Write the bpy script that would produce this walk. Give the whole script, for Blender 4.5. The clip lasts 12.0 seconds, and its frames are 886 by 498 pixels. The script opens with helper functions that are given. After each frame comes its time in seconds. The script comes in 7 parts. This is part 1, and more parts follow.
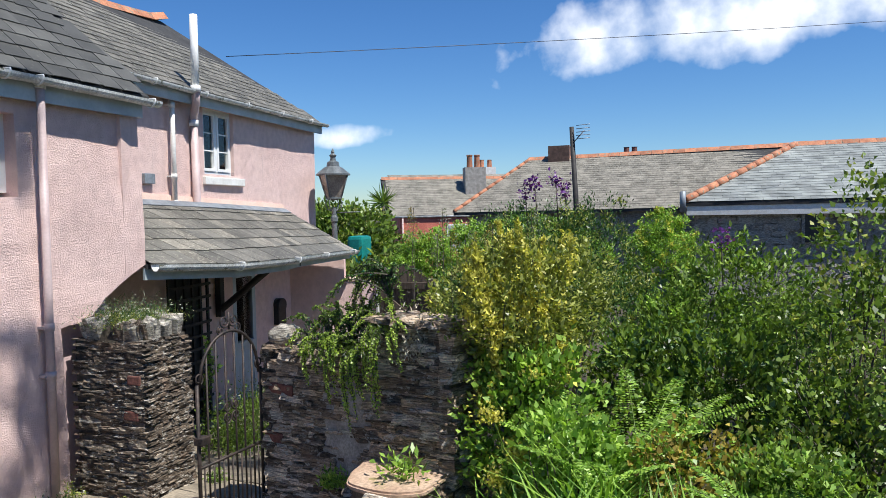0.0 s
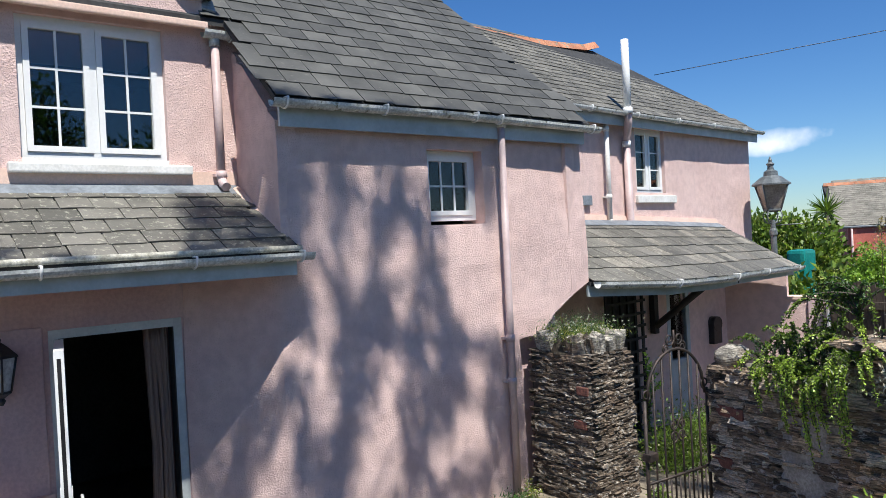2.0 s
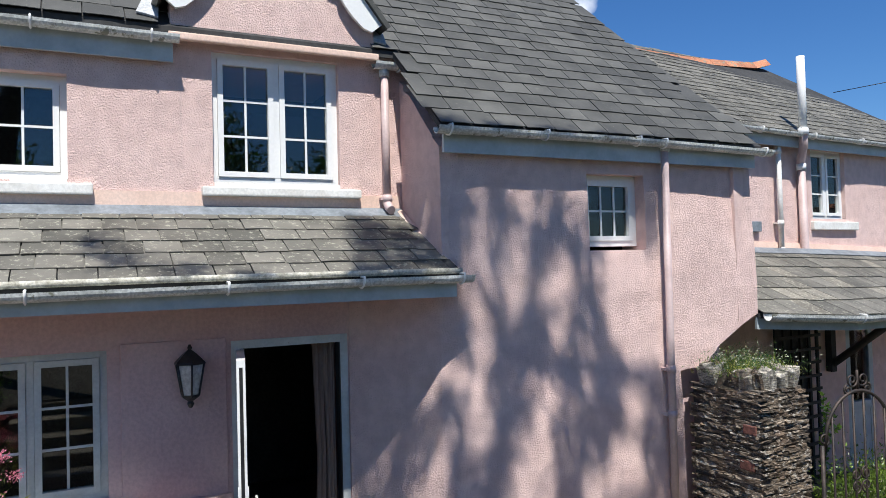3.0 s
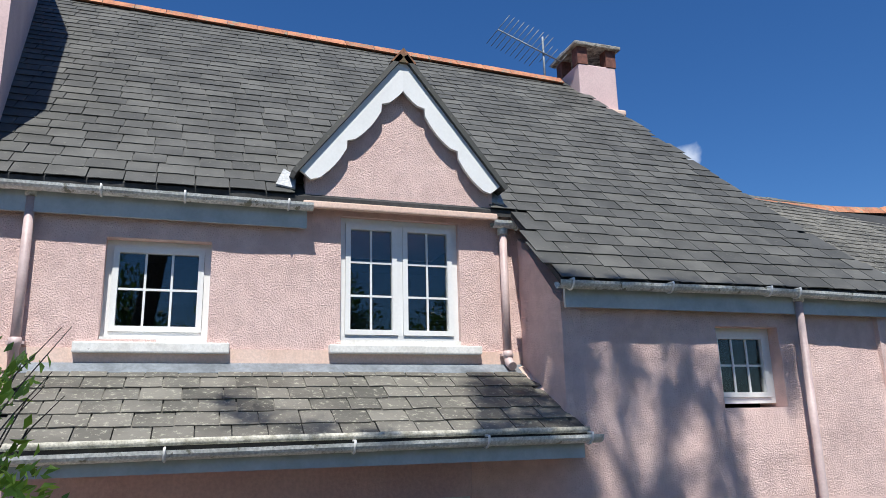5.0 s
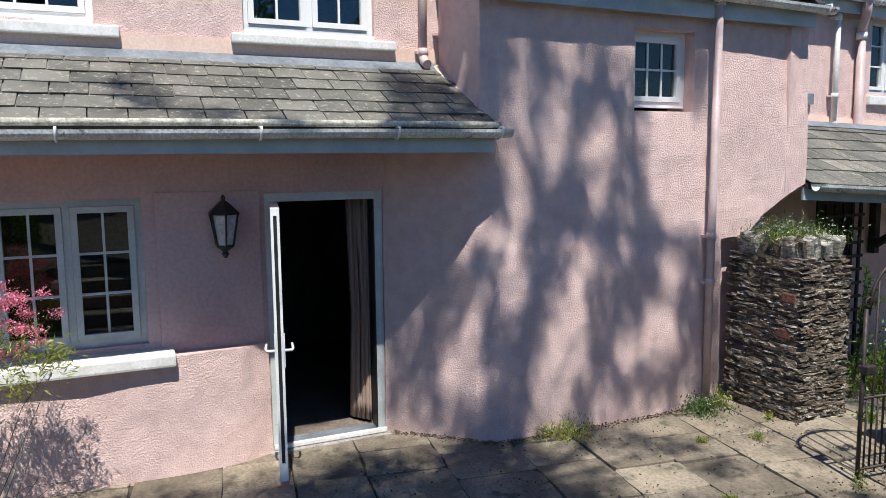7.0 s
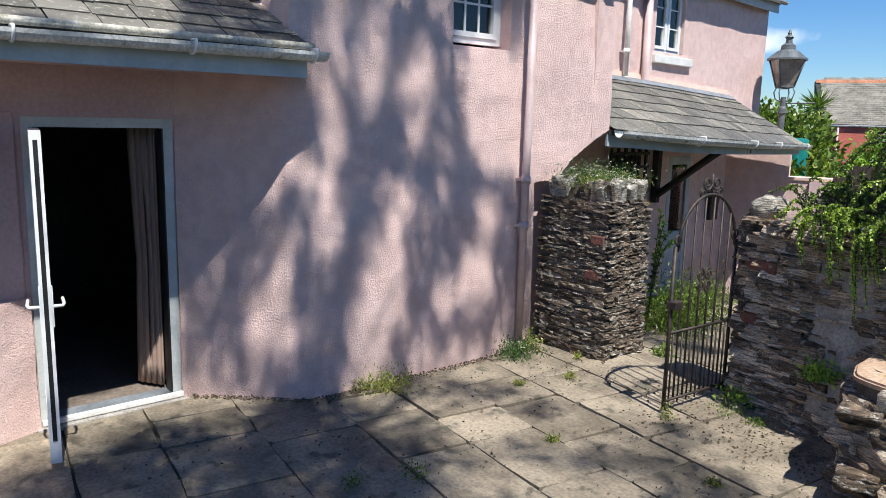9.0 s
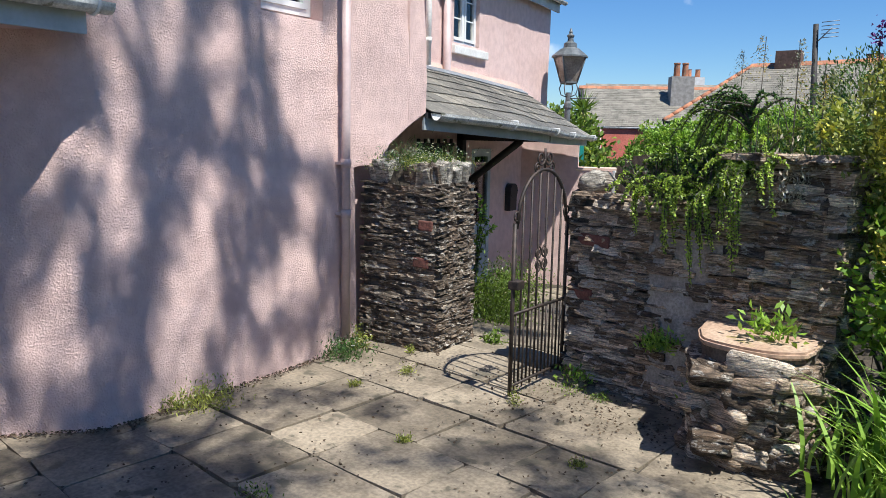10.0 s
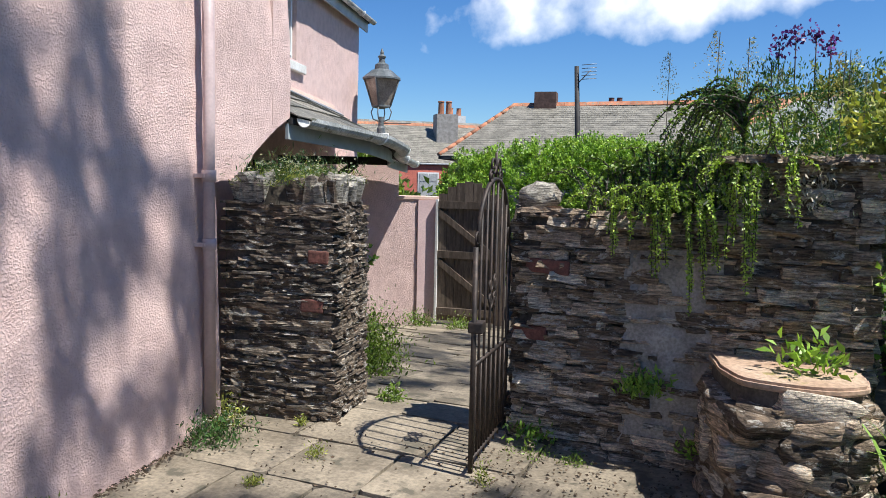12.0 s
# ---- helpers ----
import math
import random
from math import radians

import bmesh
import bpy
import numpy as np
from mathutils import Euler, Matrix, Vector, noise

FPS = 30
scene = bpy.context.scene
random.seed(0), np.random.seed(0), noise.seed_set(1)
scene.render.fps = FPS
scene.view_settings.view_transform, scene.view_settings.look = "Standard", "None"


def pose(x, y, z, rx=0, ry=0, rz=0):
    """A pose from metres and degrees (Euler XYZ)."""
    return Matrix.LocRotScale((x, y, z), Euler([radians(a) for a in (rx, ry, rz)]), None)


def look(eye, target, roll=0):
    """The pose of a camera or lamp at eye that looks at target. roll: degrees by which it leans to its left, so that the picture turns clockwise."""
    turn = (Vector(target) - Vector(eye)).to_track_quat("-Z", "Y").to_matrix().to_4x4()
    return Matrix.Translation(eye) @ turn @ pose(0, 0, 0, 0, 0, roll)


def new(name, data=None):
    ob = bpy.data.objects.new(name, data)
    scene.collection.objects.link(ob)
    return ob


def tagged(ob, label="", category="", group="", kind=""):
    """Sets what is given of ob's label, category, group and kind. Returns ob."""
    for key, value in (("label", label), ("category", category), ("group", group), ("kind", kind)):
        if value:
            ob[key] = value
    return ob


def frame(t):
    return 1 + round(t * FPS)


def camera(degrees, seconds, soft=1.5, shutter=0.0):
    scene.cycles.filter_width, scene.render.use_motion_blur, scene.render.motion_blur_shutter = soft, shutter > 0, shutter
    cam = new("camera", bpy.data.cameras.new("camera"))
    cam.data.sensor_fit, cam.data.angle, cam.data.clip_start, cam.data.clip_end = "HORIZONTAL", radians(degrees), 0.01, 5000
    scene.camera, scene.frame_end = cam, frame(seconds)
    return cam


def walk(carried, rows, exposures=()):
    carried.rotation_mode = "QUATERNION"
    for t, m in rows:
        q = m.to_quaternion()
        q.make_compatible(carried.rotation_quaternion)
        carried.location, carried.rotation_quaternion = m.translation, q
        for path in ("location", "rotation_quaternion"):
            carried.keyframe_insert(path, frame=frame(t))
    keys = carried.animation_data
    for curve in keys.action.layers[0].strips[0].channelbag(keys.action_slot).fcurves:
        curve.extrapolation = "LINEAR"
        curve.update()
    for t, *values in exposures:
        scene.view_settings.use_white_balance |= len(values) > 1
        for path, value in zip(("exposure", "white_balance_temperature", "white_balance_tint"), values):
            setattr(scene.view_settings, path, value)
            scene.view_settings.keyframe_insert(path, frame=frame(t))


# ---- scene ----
cam = camera(61.6, 12.0, soft=0.8)
PATH = [
    (0, (-0.162, 0.061, 2.539), (-0.85, 1.936, 2.438), -1.0),
    (0.5, (-0.19, 0.038, 2.549), (-1.086, 1.826, 2.507), -1.6),
    (1, (-0.18, -0.008, 2.568), (-1.303, 1.648, 2.549), -1.5),
    (1.5, (-0.233, -0.02, 2.545), (-1.586, 1.453, 2.528), -2.4),
    (2, (-0.274, -0.057, 2.56), (-1.847, 1.179, 2.542), -3.0),
    (2.5, (-0.308, -0.111, 2.581), (-2.004, 0.949, 2.582), -2.8),
    (3, (-0.275, -0.135, 2.584), (-2.061, 0.763, 2.64), -1.6),
    (3.5, (-0.269, -0.148, 2.563), (-2.123, 0.591, 2.701), -0.5),
    (3.7, (-0.269, -0.156, 2.566), (-2.136, 0.538, 2.749), -0.6),
    (5.3, (-0.32, -0.25, 2.589), (-2.155, 0.375, 3.083), -1.5),
    (5.5, (-0.317, -0.252, 2.588), (-2.166, 0.385, 3.009), -1.2),
    (6, (-0.362, -0.234, 2.608), (-2.237, 0.457, 2.693), -0.0),
    (6.3, (-0.406, -0.16, 2.496), (-2.274, 0.551, 2.42), 0.1),
    (6.5, (-0.417, -0.158, 2.408), (-2.271, 0.578, 2.263), -0.5),
    (7, (-0.428, -0.127, 2.31), (-2.238, 0.69, 2.074), -0.6),
    (7.2, (-0.431, -0.106, 2.293), (-2.217, 0.758, 2.038), -0.2),
    (8.8, (-0.813, -0.066, 2.143), (-2.379, 1.122, 1.774), 0.7),
    (9, (-0.92, -0.037, 2.111), (-2.42, 1.24, 1.769), 1.4),
    (9.5, (-1.185, 0.047, 1.999), (-2.467, 1.554, 1.707), 1.4),
    (10, (-1.483, 0.122, 1.865), (-2.562, 1.777, 1.556), 1.1),
    (10.5, (-1.815, 0.235, 1.731), (-2.61, 2.04, 1.401), 1.8),
    (11, (-2.17, 0.379, 1.619), (-2.762, 2.264, 1.305), 0.6),
    (11.5, (-2.595, 0.603, 1.61), (-3.09, 2.527, 1.374), -0.2),
    (12, (-3.055, 0.795, 1.623), (-3.537, 2.726, 1.431), 1.3),
]
walk(cam, [(t, look(eye, target, roll)) for t, eye, target, roll in PATH],
     exposures=[(0, 0.48), (2.5, 0.46), (5.5, 0.36), (7.2, 0.42), (9.5, 0.60), (12, 0.58)])

# ---- light ----
SUN_DIR = Vector((0.90, -0.25, 1.74)).normalized()   # towards the sun
world = bpy.data.worlds.new("world")
scene.world = world
world.use_nodes = True
wn, wl = world.node_tree.nodes, world.node_tree.links
sky = wn.new("ShaderNodeTexSky")
sky.sky_type, sky.sun_disc = "NISHITA", False
sky.sun_elevation = math.asin(SUN_DIR.z)
sky.sun_rotation = math.atan2(SUN_DIR.x, SUN_DIR.y)
sky.altitude, sky.air_density, sky.dust_density, sky.ozone_density = 0, 1.0, 0.0, 1.8
deep = wn.new("ShaderNodeHueSaturation")
deep.inputs["Saturation"].default_value = 1.22
wl.new(sky.outputs["Color"], deep.inputs["Color"])
tint = wn.new("ShaderNodeMix")
tint.data_type, tint.blend_type = "RGBA", "MULTIPLY"
tint.inputs["Factor"].default_value, tint.inputs["B"].default_value = 1.0, (0.74, 0.95, 1.23, 1)
wl.new(deep.outputs["Color"], tint.inputs["A"])
wl.new(tint.outputs["Result"], wn["Background"].inputs["Color"])
wn["Background"].inputs["Strength"].default_value = 0.068
sun_data = bpy.data.lights.new("sun", "SUN")
sun_data.energy, sun_data.angle, sun_data.color = 5.0, radians(0.55), (1.0, 0.95, 0.87)
sun = new("sun", sun_data)
sun.matrix_world = look(SUN_DIR * 60, (0, 0, 0))
scene.view_settings.use_white_balance = True
scene.view_settings.white_balance_temperature, scene.view_settings.white_balance_tint = 6200, 9

# ---- materials ----
def mat(name, rough=0.8, metal=0.0):
    m = bpy.data.materials.new(name)
    m.use_nodes = True
    b = m.node_tree.nodes["Principled BSDF"]
    b.inputs["Roughness"].default_value, b.inputs["Metallic"].default_value = rough, metal
    return m, m.node_tree.nodes, m.node_tree.links, b


def coords(n, l, scale=1.0, stretch=(1, 1, 1)):
    tc, mp = n.new("ShaderNodeTexCoord"), n.new("ShaderNodeMapping")
    oi, sh = n.new("ShaderNodeObjectInfo"), n.new("ShaderNodeMath")
    sh.operation, sh.inputs[1].default_value = "MULTIPLY", 41.0
    l.new(oi.outputs["Random"], sh.inputs[0])
    l.new(tc.outputs["Object"], mp.inputs["Vector"]), l.new(sh.outputs[0], mp.inputs["Location"])
    mp.inputs["Scale"].default_value = [scale * s for s in stretch]
    return mp.outputs["Vector"]


def noise_tex(n, l, vec, scale, detail=4.0, rough=0.55):
    t = n.new("ShaderNodeTexNoise")
    t.inputs["Scale"].default_value, t.inputs["Detail"].default_value, t.inputs["Roughness"].default_value = scale, detail, rough
    l.new(vec, t.inputs["Vector"])
    return t.outputs["Fac"]


def ramp(n, l, fac, stops):
    r = n.new("ShaderNodeValToRGB")
    e = r.color_ramp.elements
    while len(e) < len(stops):
        e.new(0.5)
    for el, (p, c) in zip(e, stops):
        el.position, el.color = p, (*c, 1)
    l.new(fac, r.inputs["Fac"])
    return r.outputs["Color"]


def mixc(n, l, fac, a, b, mode="MIX"):
    m = n.new("ShaderNodeMix")
    m.data_type, m.blend_type = "RGBA", mode
    for sock, v in ((m.inputs["Factor"], fac), (m.inputs["A"], a), (m.inputs["B"], b)):
        if isinstance(v, (int, float)):
            sock.default_value = v
        elif isinstance(v, tuple):
            sock.default_value = (*v, 1)
        else:
            l.new(v, sock)
    return m.outputs["Result"]


def bump(n, l, b, height, strength=0.5, dist=0.01, prev=None):
    k = n.new("ShaderNodeBump")
    k.inputs["Strength"].default_value, k.inputs["Distance"].default_value = strength, dist
    l.new(height, k.inputs["Height"])
    if prev:
        l.new(prev, k.inputs["Normal"])
    l.new(k.outputs["Normal"], b.inputs["Normal"])
    return k.outputs["Normal"]


def mottled(name, c1, c2, scale=3.0, fine=60.0, rough=0.8, bump_s=0.3, bump_d=0.004, metal=0.0, stretch=(1, 1, 1), spots=None, vary=0.0, con=0.8):
    """A surface mixed of two colours at a large and a small scale, with fine relief; spots: (colour, scale, threshold)."""
    m, n, l, b = mat(name, rough, metal)
    v = coords(n, l, 1.0, stretch)
    big, small = noise_tex(n, l, v, scale, 5), noise_tex(n, l, v, fine, 3)
    c = ramp(n, l, big, [(0.38, c1), (0.62, c2)])
    d = ramp(n, l, small, [(0.36, (0.68, 0.68, 0.68)), (0.64, (1.18, 1.18, 1.18))])
    c = mixc(n, l, con, c, d, "MULTIPLY")
    if spots:
        col, sc, th = spots
        f = ramp(n, l, noise_tex(n, l, v, sc, 5, 0.65), [(th, (0, 0, 0)), (th + 0.06, (1, 1, 1))])
        c = mixc(n, l, f, c, col)
    if vary:
        oi = n.new("ShaderNodeObjectInfo")
        g = ramp(n, l, oi.outputs["Random"], [(0.0, (1 - vary,) * 3), (1.0, (1 + vary,) * 3)])
        c = mixc(n, l, 1.0, c, g, "MULTIPLY")
    l.new(c, b.inputs["Base Color"])
    bump(n, l, b, small, bump_s, bump_d)
    return m


def render_pink():
    """Roughcast, painted pink: pebbly relief, faded patches, grime."""
    m, n, l, b = mat("pink_roughcast", 0.85)
    v = coords(n, l)
    big, mid = noise_tex(n, l, v, 1.3, 4), noise_tex(n, l, v, 9.0, 4)
    c = ramp(n, l, big, [(0.3, (0.77, 0.555, 0.505)), (0.7, (0.83, 0.620, 0.565))])
    c = mixc(n, l, 0.7, c, ramp(n, l, mid, [(0.36, (0.88, 0.85, 0.85)), (0.62, (1.05, 1.05, 1.05))]), "MULTIPLY")
    streak = noise_tex(n, l, coords(n, l, 1.0, (6, 6, 0.5)), 1.5, 5, 0.65)
    c = mixc(n, l, ramp(n, l, streak, [(0.62, (0, 0, 0)), (0.85, (0.45, 0.45, 0.45))]), c, (0.52, 0.39, 0.36))
    l.new(c, b.inputs["Base Color"])
    warp = n.new("ShaderNodeVectorMath")
    warp.operation = "ADD"
    nz = n.new("ShaderNodeTexNoise")
    nz.inputs["Scale"].default_value, nz.inputs["Detail"].default_value = 38, 3
    l.new(v, nz.inputs["Vector"])
    sc = n.new("ShaderNodeVectorMath")
    sc.operation = "SCALE"
    sc.inputs["Scale"].default_value = 0.02
    l.new(nz.outputs["Color"], sc.inputs[0])
    l.new(v, warp.inputs[0]), l.new(sc.outputs["Vector"], warp.inputs[1])
    dashed = ramp(n, l, noise_tex(n, l, warp.outputs["Vector"], 80.0, 3, 0.58), [(0.42, (0, 0, 0)), (0.68, (1, 1, 1))])
    k = bump(n, l, b, noise_tex(n, l, v, 26.0, 3), 0.45, 0.010)
    bump(n, l, b, dashed, 0.85, 0.0075, k)
    return m


def slate(name, c1, c2, lichen, amount):
    """Roof slate: each piece its own grey, with lichen."""
    m, n, l, b = mat(name, 0.62)
    v = coords(n, l)
    oi, geo = n.new("ShaderNodeObjectInfo"), n.new("ShaderNodeNewGeometry")
    add = n.new("ShaderNodeMath")
    add.operation = "ADD"
    l.new(oi.outputs["Random"], add.inputs[0]), l.new(geo.outputs["Random Per Island"], add.inputs[1])
    fr = n.new("ShaderNodeMath")
    fr.operation = "FRACT"
    l.new(add.outputs[0], fr.inputs[0])
    c = ramp(n, l, fr.outputs[0], [(0.0, c1), (1.0, c2)])
    big = noise_tex(n, l, v, 2.2, 5)
    c = mixc(n, l, 0.8, c, ramp(n, l, big, [(0.38, (0.66, 0.66, 0.63)), (0.62, (1.25, 1.24, 1.2))]), "MULTIPLY")
    sp = noise_tex(n, l, v, 26, 5, 0.7)
    f = ramp(n, l, sp, [(amount, (0, 0, 0)), (amount + 0.09, (0.8, 0.8, 0.8))])
    c = mixc(n, l, f, c, lichen)
    l.new(c, b.inputs["Base Color"])
    bump(n, l, b, noise_tex(n, l, v, 50, 4), 0.35, 0.004)
    return m


def stone_mat(name, stops, rough=0.85):
    """Split slate-stone: a tone for every piece, fine bedding lines, pale mineral and lichen marks."""
    m, n, l, b = mat(name, rough)
    geo, oi = n.new("ShaderNodeNewGeometry"), n.new("ShaderNodeObjectInfo")

    def mapped(scale):
        mp = n.new("ShaderNodeMapping")
        l.new(geo.outputs["Position"], mp.inputs["Vector"])
        mp.inputs["Scale"].default_value = scale
        return mp.outputs["Vector"]

    add, fr = n.new("ShaderNodeMath"), n.new("ShaderNodeMath")
    add.operation, fr.operation = "ADD", "FRACT"
    l.new(oi.outputs["Random"], add.inputs[0]), l.new(geo.outputs["Random Per Island"], add.inputs[1])
    l.new(add.outputs[0], fr.inputs[0])
    c = ramp(n, l, fr.outputs[0], stops)
    bed = noise_tex(n, l, mapped((7, 7, 62)), 1.6, 7, 0.68)
    grit = noise_tex(n, l, mapped((1, 1, 1)), 70, 5, 0.7)
    c = mixc(n, l, 1.0, c, ramp(n, l, bed, [(0.38, (0.34, 0.32, 0.30)), (0.50, (1.0, 0.97, 0.93)), (0.64, (1.9, 1.82, 1.7))]), "MULTIPLY")
    c = mixc(n, l, 0.8, c, ramp(n, l, grit, [(0.35, (0.7, 0.7, 0.7)), (0.65, (1.45, 1.45, 1.45))]), "MULTIPLY")
    spots = ramp(n, l, noise_tex(n, l, mapped((1, 1, 2.2)), 13, 7, 0.74), [(0.545, (0, 0, 0)), (0.61, (0.9, 0.9, 0.9))])
    c = mixc(n, l, spots, c, (0.56, 0.52, 0.45))
    rust = ramp(n, l, noise_tex(n, l, mapped((1, 1, 1)), 4.5, 4), [(0.54, (0, 0, 0)), (0.68, (0.4, 0.4, 0.4))])
    c = mixc(n, l, rust, c, (0.26, 0.17, 0.11))
    l.new(c, b.inputs["Base Color"])
    k = bump(n, l, b, noise_tex(n, l, mapped((1, 1, 2.5)), 17, 4, 0.6), 0.8, 0.035)
    k = bump(n, l, b, bed, 0.9, 0.025, k)
    bump(n, l, b, grit, 0.5, 0.006, k)
    return m


def leaf_mat(name, c1, c2, trans=0.28):
    """Leaves: a tone for every leaf, some light passing through."""
    m, n, l, b = mat(name, 0.42)
    geo = n.new("ShaderNodeNewGeometry")
    c = ramp(n, l, geo.outputs["Random Per Island"], [(0.0, tuple(q * 0.55 for q in c1)), (0.5, tuple((p + q) / 2 for p, q in zip(c1, c2))), (1.0, tuple(min(q * 1.12, 0.85) for q in c2))])
    v = coords(n, l)
    c = mixc(n, l, 0.7, c, ramp(n, l, noise_tex(n, l, v, 2.5, 3), [(0.3, (0.65, 0.7, 0.6)), (0.7, (1.25, 1.2, 1.1))]), "MULTIPLY")
    l.new(c, b.inputs["Base Color"])
    t = n.new("ShaderNodeBsdfTranslucent")
    l.new(mixc(n, l, 1.0, c, (1.5, 1.6, 0.7), "MULTIPLY"), t.inputs["Color"])
    mx = n.new("ShaderNodeMixShader")
    mx.inputs["Fac"].default_value = trans
    out = n["Material Output"]
    l.new(b.outputs["BSDF"], mx.inputs[1]), l.new(t.outputs["BSDF"], mx.inputs[2])
    l.new(mx.outputs["Shader"], out.inputs["Surface"])
    return m


def glass_mat():
    """Window glass: mostly clear, with a mirror's share."""
    m, n, l, b = mat("window_glass", 0.02)
    g, t, mx = n.new("ShaderNodeBsdfGlossy"), n.new("ShaderNodeBsdfTransparent"), n.new("ShaderNodeMixShader")
    g.inputs["Roughness"].default_value = 0.015
    t.inputs["Color"].default_value = (0.75, 0.8, 0.8, 1)
    fr = n.new("ShaderNodeFresnel")
    fr.inputs["IOR"].default_value = 1.7
    l.new(fr.outputs[0], mx.inputs["Fac"])
    l.new(t.outputs[0], mx.inputs[1]), l.new(g.outputs[0], mx.inputs[2])
    l.new(mx.outputs[0], n["Material Output"].inputs["Surface"])
    return m


PINK = render_pink()
PINK_SMOOTH = mottled("pink_paint", (0.64, 0.46, 0.45), (0.70, 0.52, 0.50), 2.0, 40, 0.75, 0.4, 0.006, con=0.25)
# Smooth pink paint, its base partly darkened for the shade under the lean-to.
PINK_PANEL = mottled("shade_dulled_pink_panel_paint", (0.54, 0.375, 0.365), (0.60, 0.435, 0.42), 1.6, 34, 0.8, 0.5, 0.008, con=0.3)
PEACH = mottled("faded_peach_mortar", (0.72, 0.51, 0.41), (0.78, 0.58, 0.48), 2.0, 50, 0.8, 0.4, 0.005, con=0.25)
WHITE = mottled("white_upvc", (0.78, 0.78, 0.76), (0.82, 0.82, 0.80), 3, 40, 0.35, 0.03, 0.001, con=0.08)
OLD_WHITE = mottled("weathered_white_paint", (0.70, 0.68, 0.63), (0.82, 0.81, 0.77), 6, 45, 0.6, 0.3, 0.003, spots=((0.35, 0.34, 0.28), 12, 0.68), con=0.3)
# Weathered white frames; lean-to shade is put into the grey base colour.
FRAME_GREY = mottled("weathered_shade_greyed_frame_paint", (0.46, 0.49, 0.48), (0.56, 0.59, 0.57), 5, 45, 0.5, 0.15, 0.002, spots=((0.33, 0.33, 0.29), 9, 0.66), con=0.2)
GUTTER = mottled("gutter_grey_white", (0.50, 0.51, 0.48), (0.72, 0.73, 0.70), 5, 50, 0.5, 0.3, 0.003, spots=((0.20, 0.20, 0.15), 9, 0.58))
FASCIA = mottled("grey_blue_painted_fascia", (0.38, 0.43, 0.45), (0.48, 0.53, 0.55), 4, 40, 0.55, 0.1, 0.002, con=0.15)
LEAD = mottled("lead_flashing", (0.17, 0.19, 0.21), (0.27, 0.30, 0.33), 4, 30, 0.5, 0.2, 0.003, metal=0.2, con=0.5)
PIPE_PINK = mottled("pipe_faded_pink", (0.48, 0.36, 0.345), (0.58, 0.455, 0.435), 4, 50, 0.5, 0.1, 0.002, con=0.2)
SLATE_DARK = slate("slate_dark", (0.062, 0.062, 0.058), (0.098, 0.097, 0.089), (0.25, 0.24, 0.19), 0.62)
SLATE_OLD = slate("slate_old", (0.098, 0.093, 0.080), (0.168, 0.158, 0.137), (0.38, 0.37, 0.29), 0.56)
SLATE_LICHEN = slate("slate_lichen", (0.135, 0.122, 0.10), (0.235, 0.215, 0.18), (0.42, 0.40, 0.32), 0.52)
SLATE_PALE = slate("slate_pale", (0.20, 0.215, 0.21), (0.29, 0.31, 0.295), (0.26, 0.16, 0.12), 0.62)
UNDER = mottled("roof_underlay", (0.03, 0.03, 0.03), (0.05, 0.05, 0.05), 3, 20, 0.9)
ORANGE = mottled("terracotta_ridge", (0.36, 0.14, 0.075), (0.52, 0.22, 0.115), 4, 40, 0.85, 0.5, 0.006, spots=((0.24, 0.22, 0.16), 9, 0.56), vary=0.15)
STONE = stone_mat("slate_stone", [(0.0, (0.050, 0.039, 0.029)), (0.45, (0.115, 0.089, 0.065)), (0.8, (0.19, 0.150, 0.112)), (1.0, (0.31, 0.27, 0.22))])
# Paler copy of the stone: lime marks, plus raking sunlight put into the tones.
STONE_WALL = stone_mat("lime_streaked_sun_paled_slate_stone", [(0.0, (0.085, 0.063, 0.045)), (0.4, (0.27, 0.205, 0.148)), (0.75, (0.46, 0.365, 0.27)), (1.0, (0.68, 0.60, 0.50))])
STONE_PALE = stone_mat("pale_capping_stone", [(0.0, (0.28, 0.265, 0.23)), (1.0, (0.50, 0.475, 0.42))])
MORTAR = mottled("earth_mortar", (0.09, 0.075, 0.06), (0.16, 0.135, 0.11), 8, 60, 0.95, 0.6, 0.01)
CEMENT = mottled("grey_cement_patch", (0.27, 0.25, 0.225), (0.40, 0.375, 0.34), 6, 60, 0.9, 0.6, 0.008)
BRICK_RED = mottled("red_brick", (0.13, 0.055, 0.042), (0.22, 0.088, 0.066), 14, 70, 0.9, 0.5, 0.006)
SANDSTONE = mottled("sandy_seat_slab", (0.38, 0.25, 0.17), (0.50, 0.36, 0.26), 4, 40, 0.85, 0.4, 0.006, spots=((0.30, 0.24, 0.10), 6, 0.62))
FLAG = mottled("flagstone", (0.180, 0.148, 0.106), (0.310, 0.258, 0.188), 2.4, 40, 0.85, 0.5, 0.007, spots=((0.115, 0.10, 0.072), 5, 0.57), vary=0.2)
JOINT = mottled("dark_joint_soil", (0.05, 0.042, 0.032), (0.10, 0.085, 0.065), 6, 50, 0.95, 0.5, 0.008)
SOIL = mottled("garden_soil", (0.04, 0.032, 0.022), (0.08, 0.065, 0.045), 3, 30, 0.95, 0.6, 0.02)
IRON = mottled("rusty_black_iron", (0.035, 0.03, 0.028), (0.075, 0.055, 0.045), 12, 60, 0.6, 0.3, 0.002, metal=0.4)
BLACK = mottled("black_paint", (0.012, 0.012, 0.013), (0.025, 0.025, 0.026), 8, 50, 0.4, 0.1, 0.001)
LAMP_GREY = mottled("grey_lamp_paint", (0.10, 0.115, 0.12), (0.16, 0.175, 0.18), 6, 40, 0.45, 0.2, 0.002)
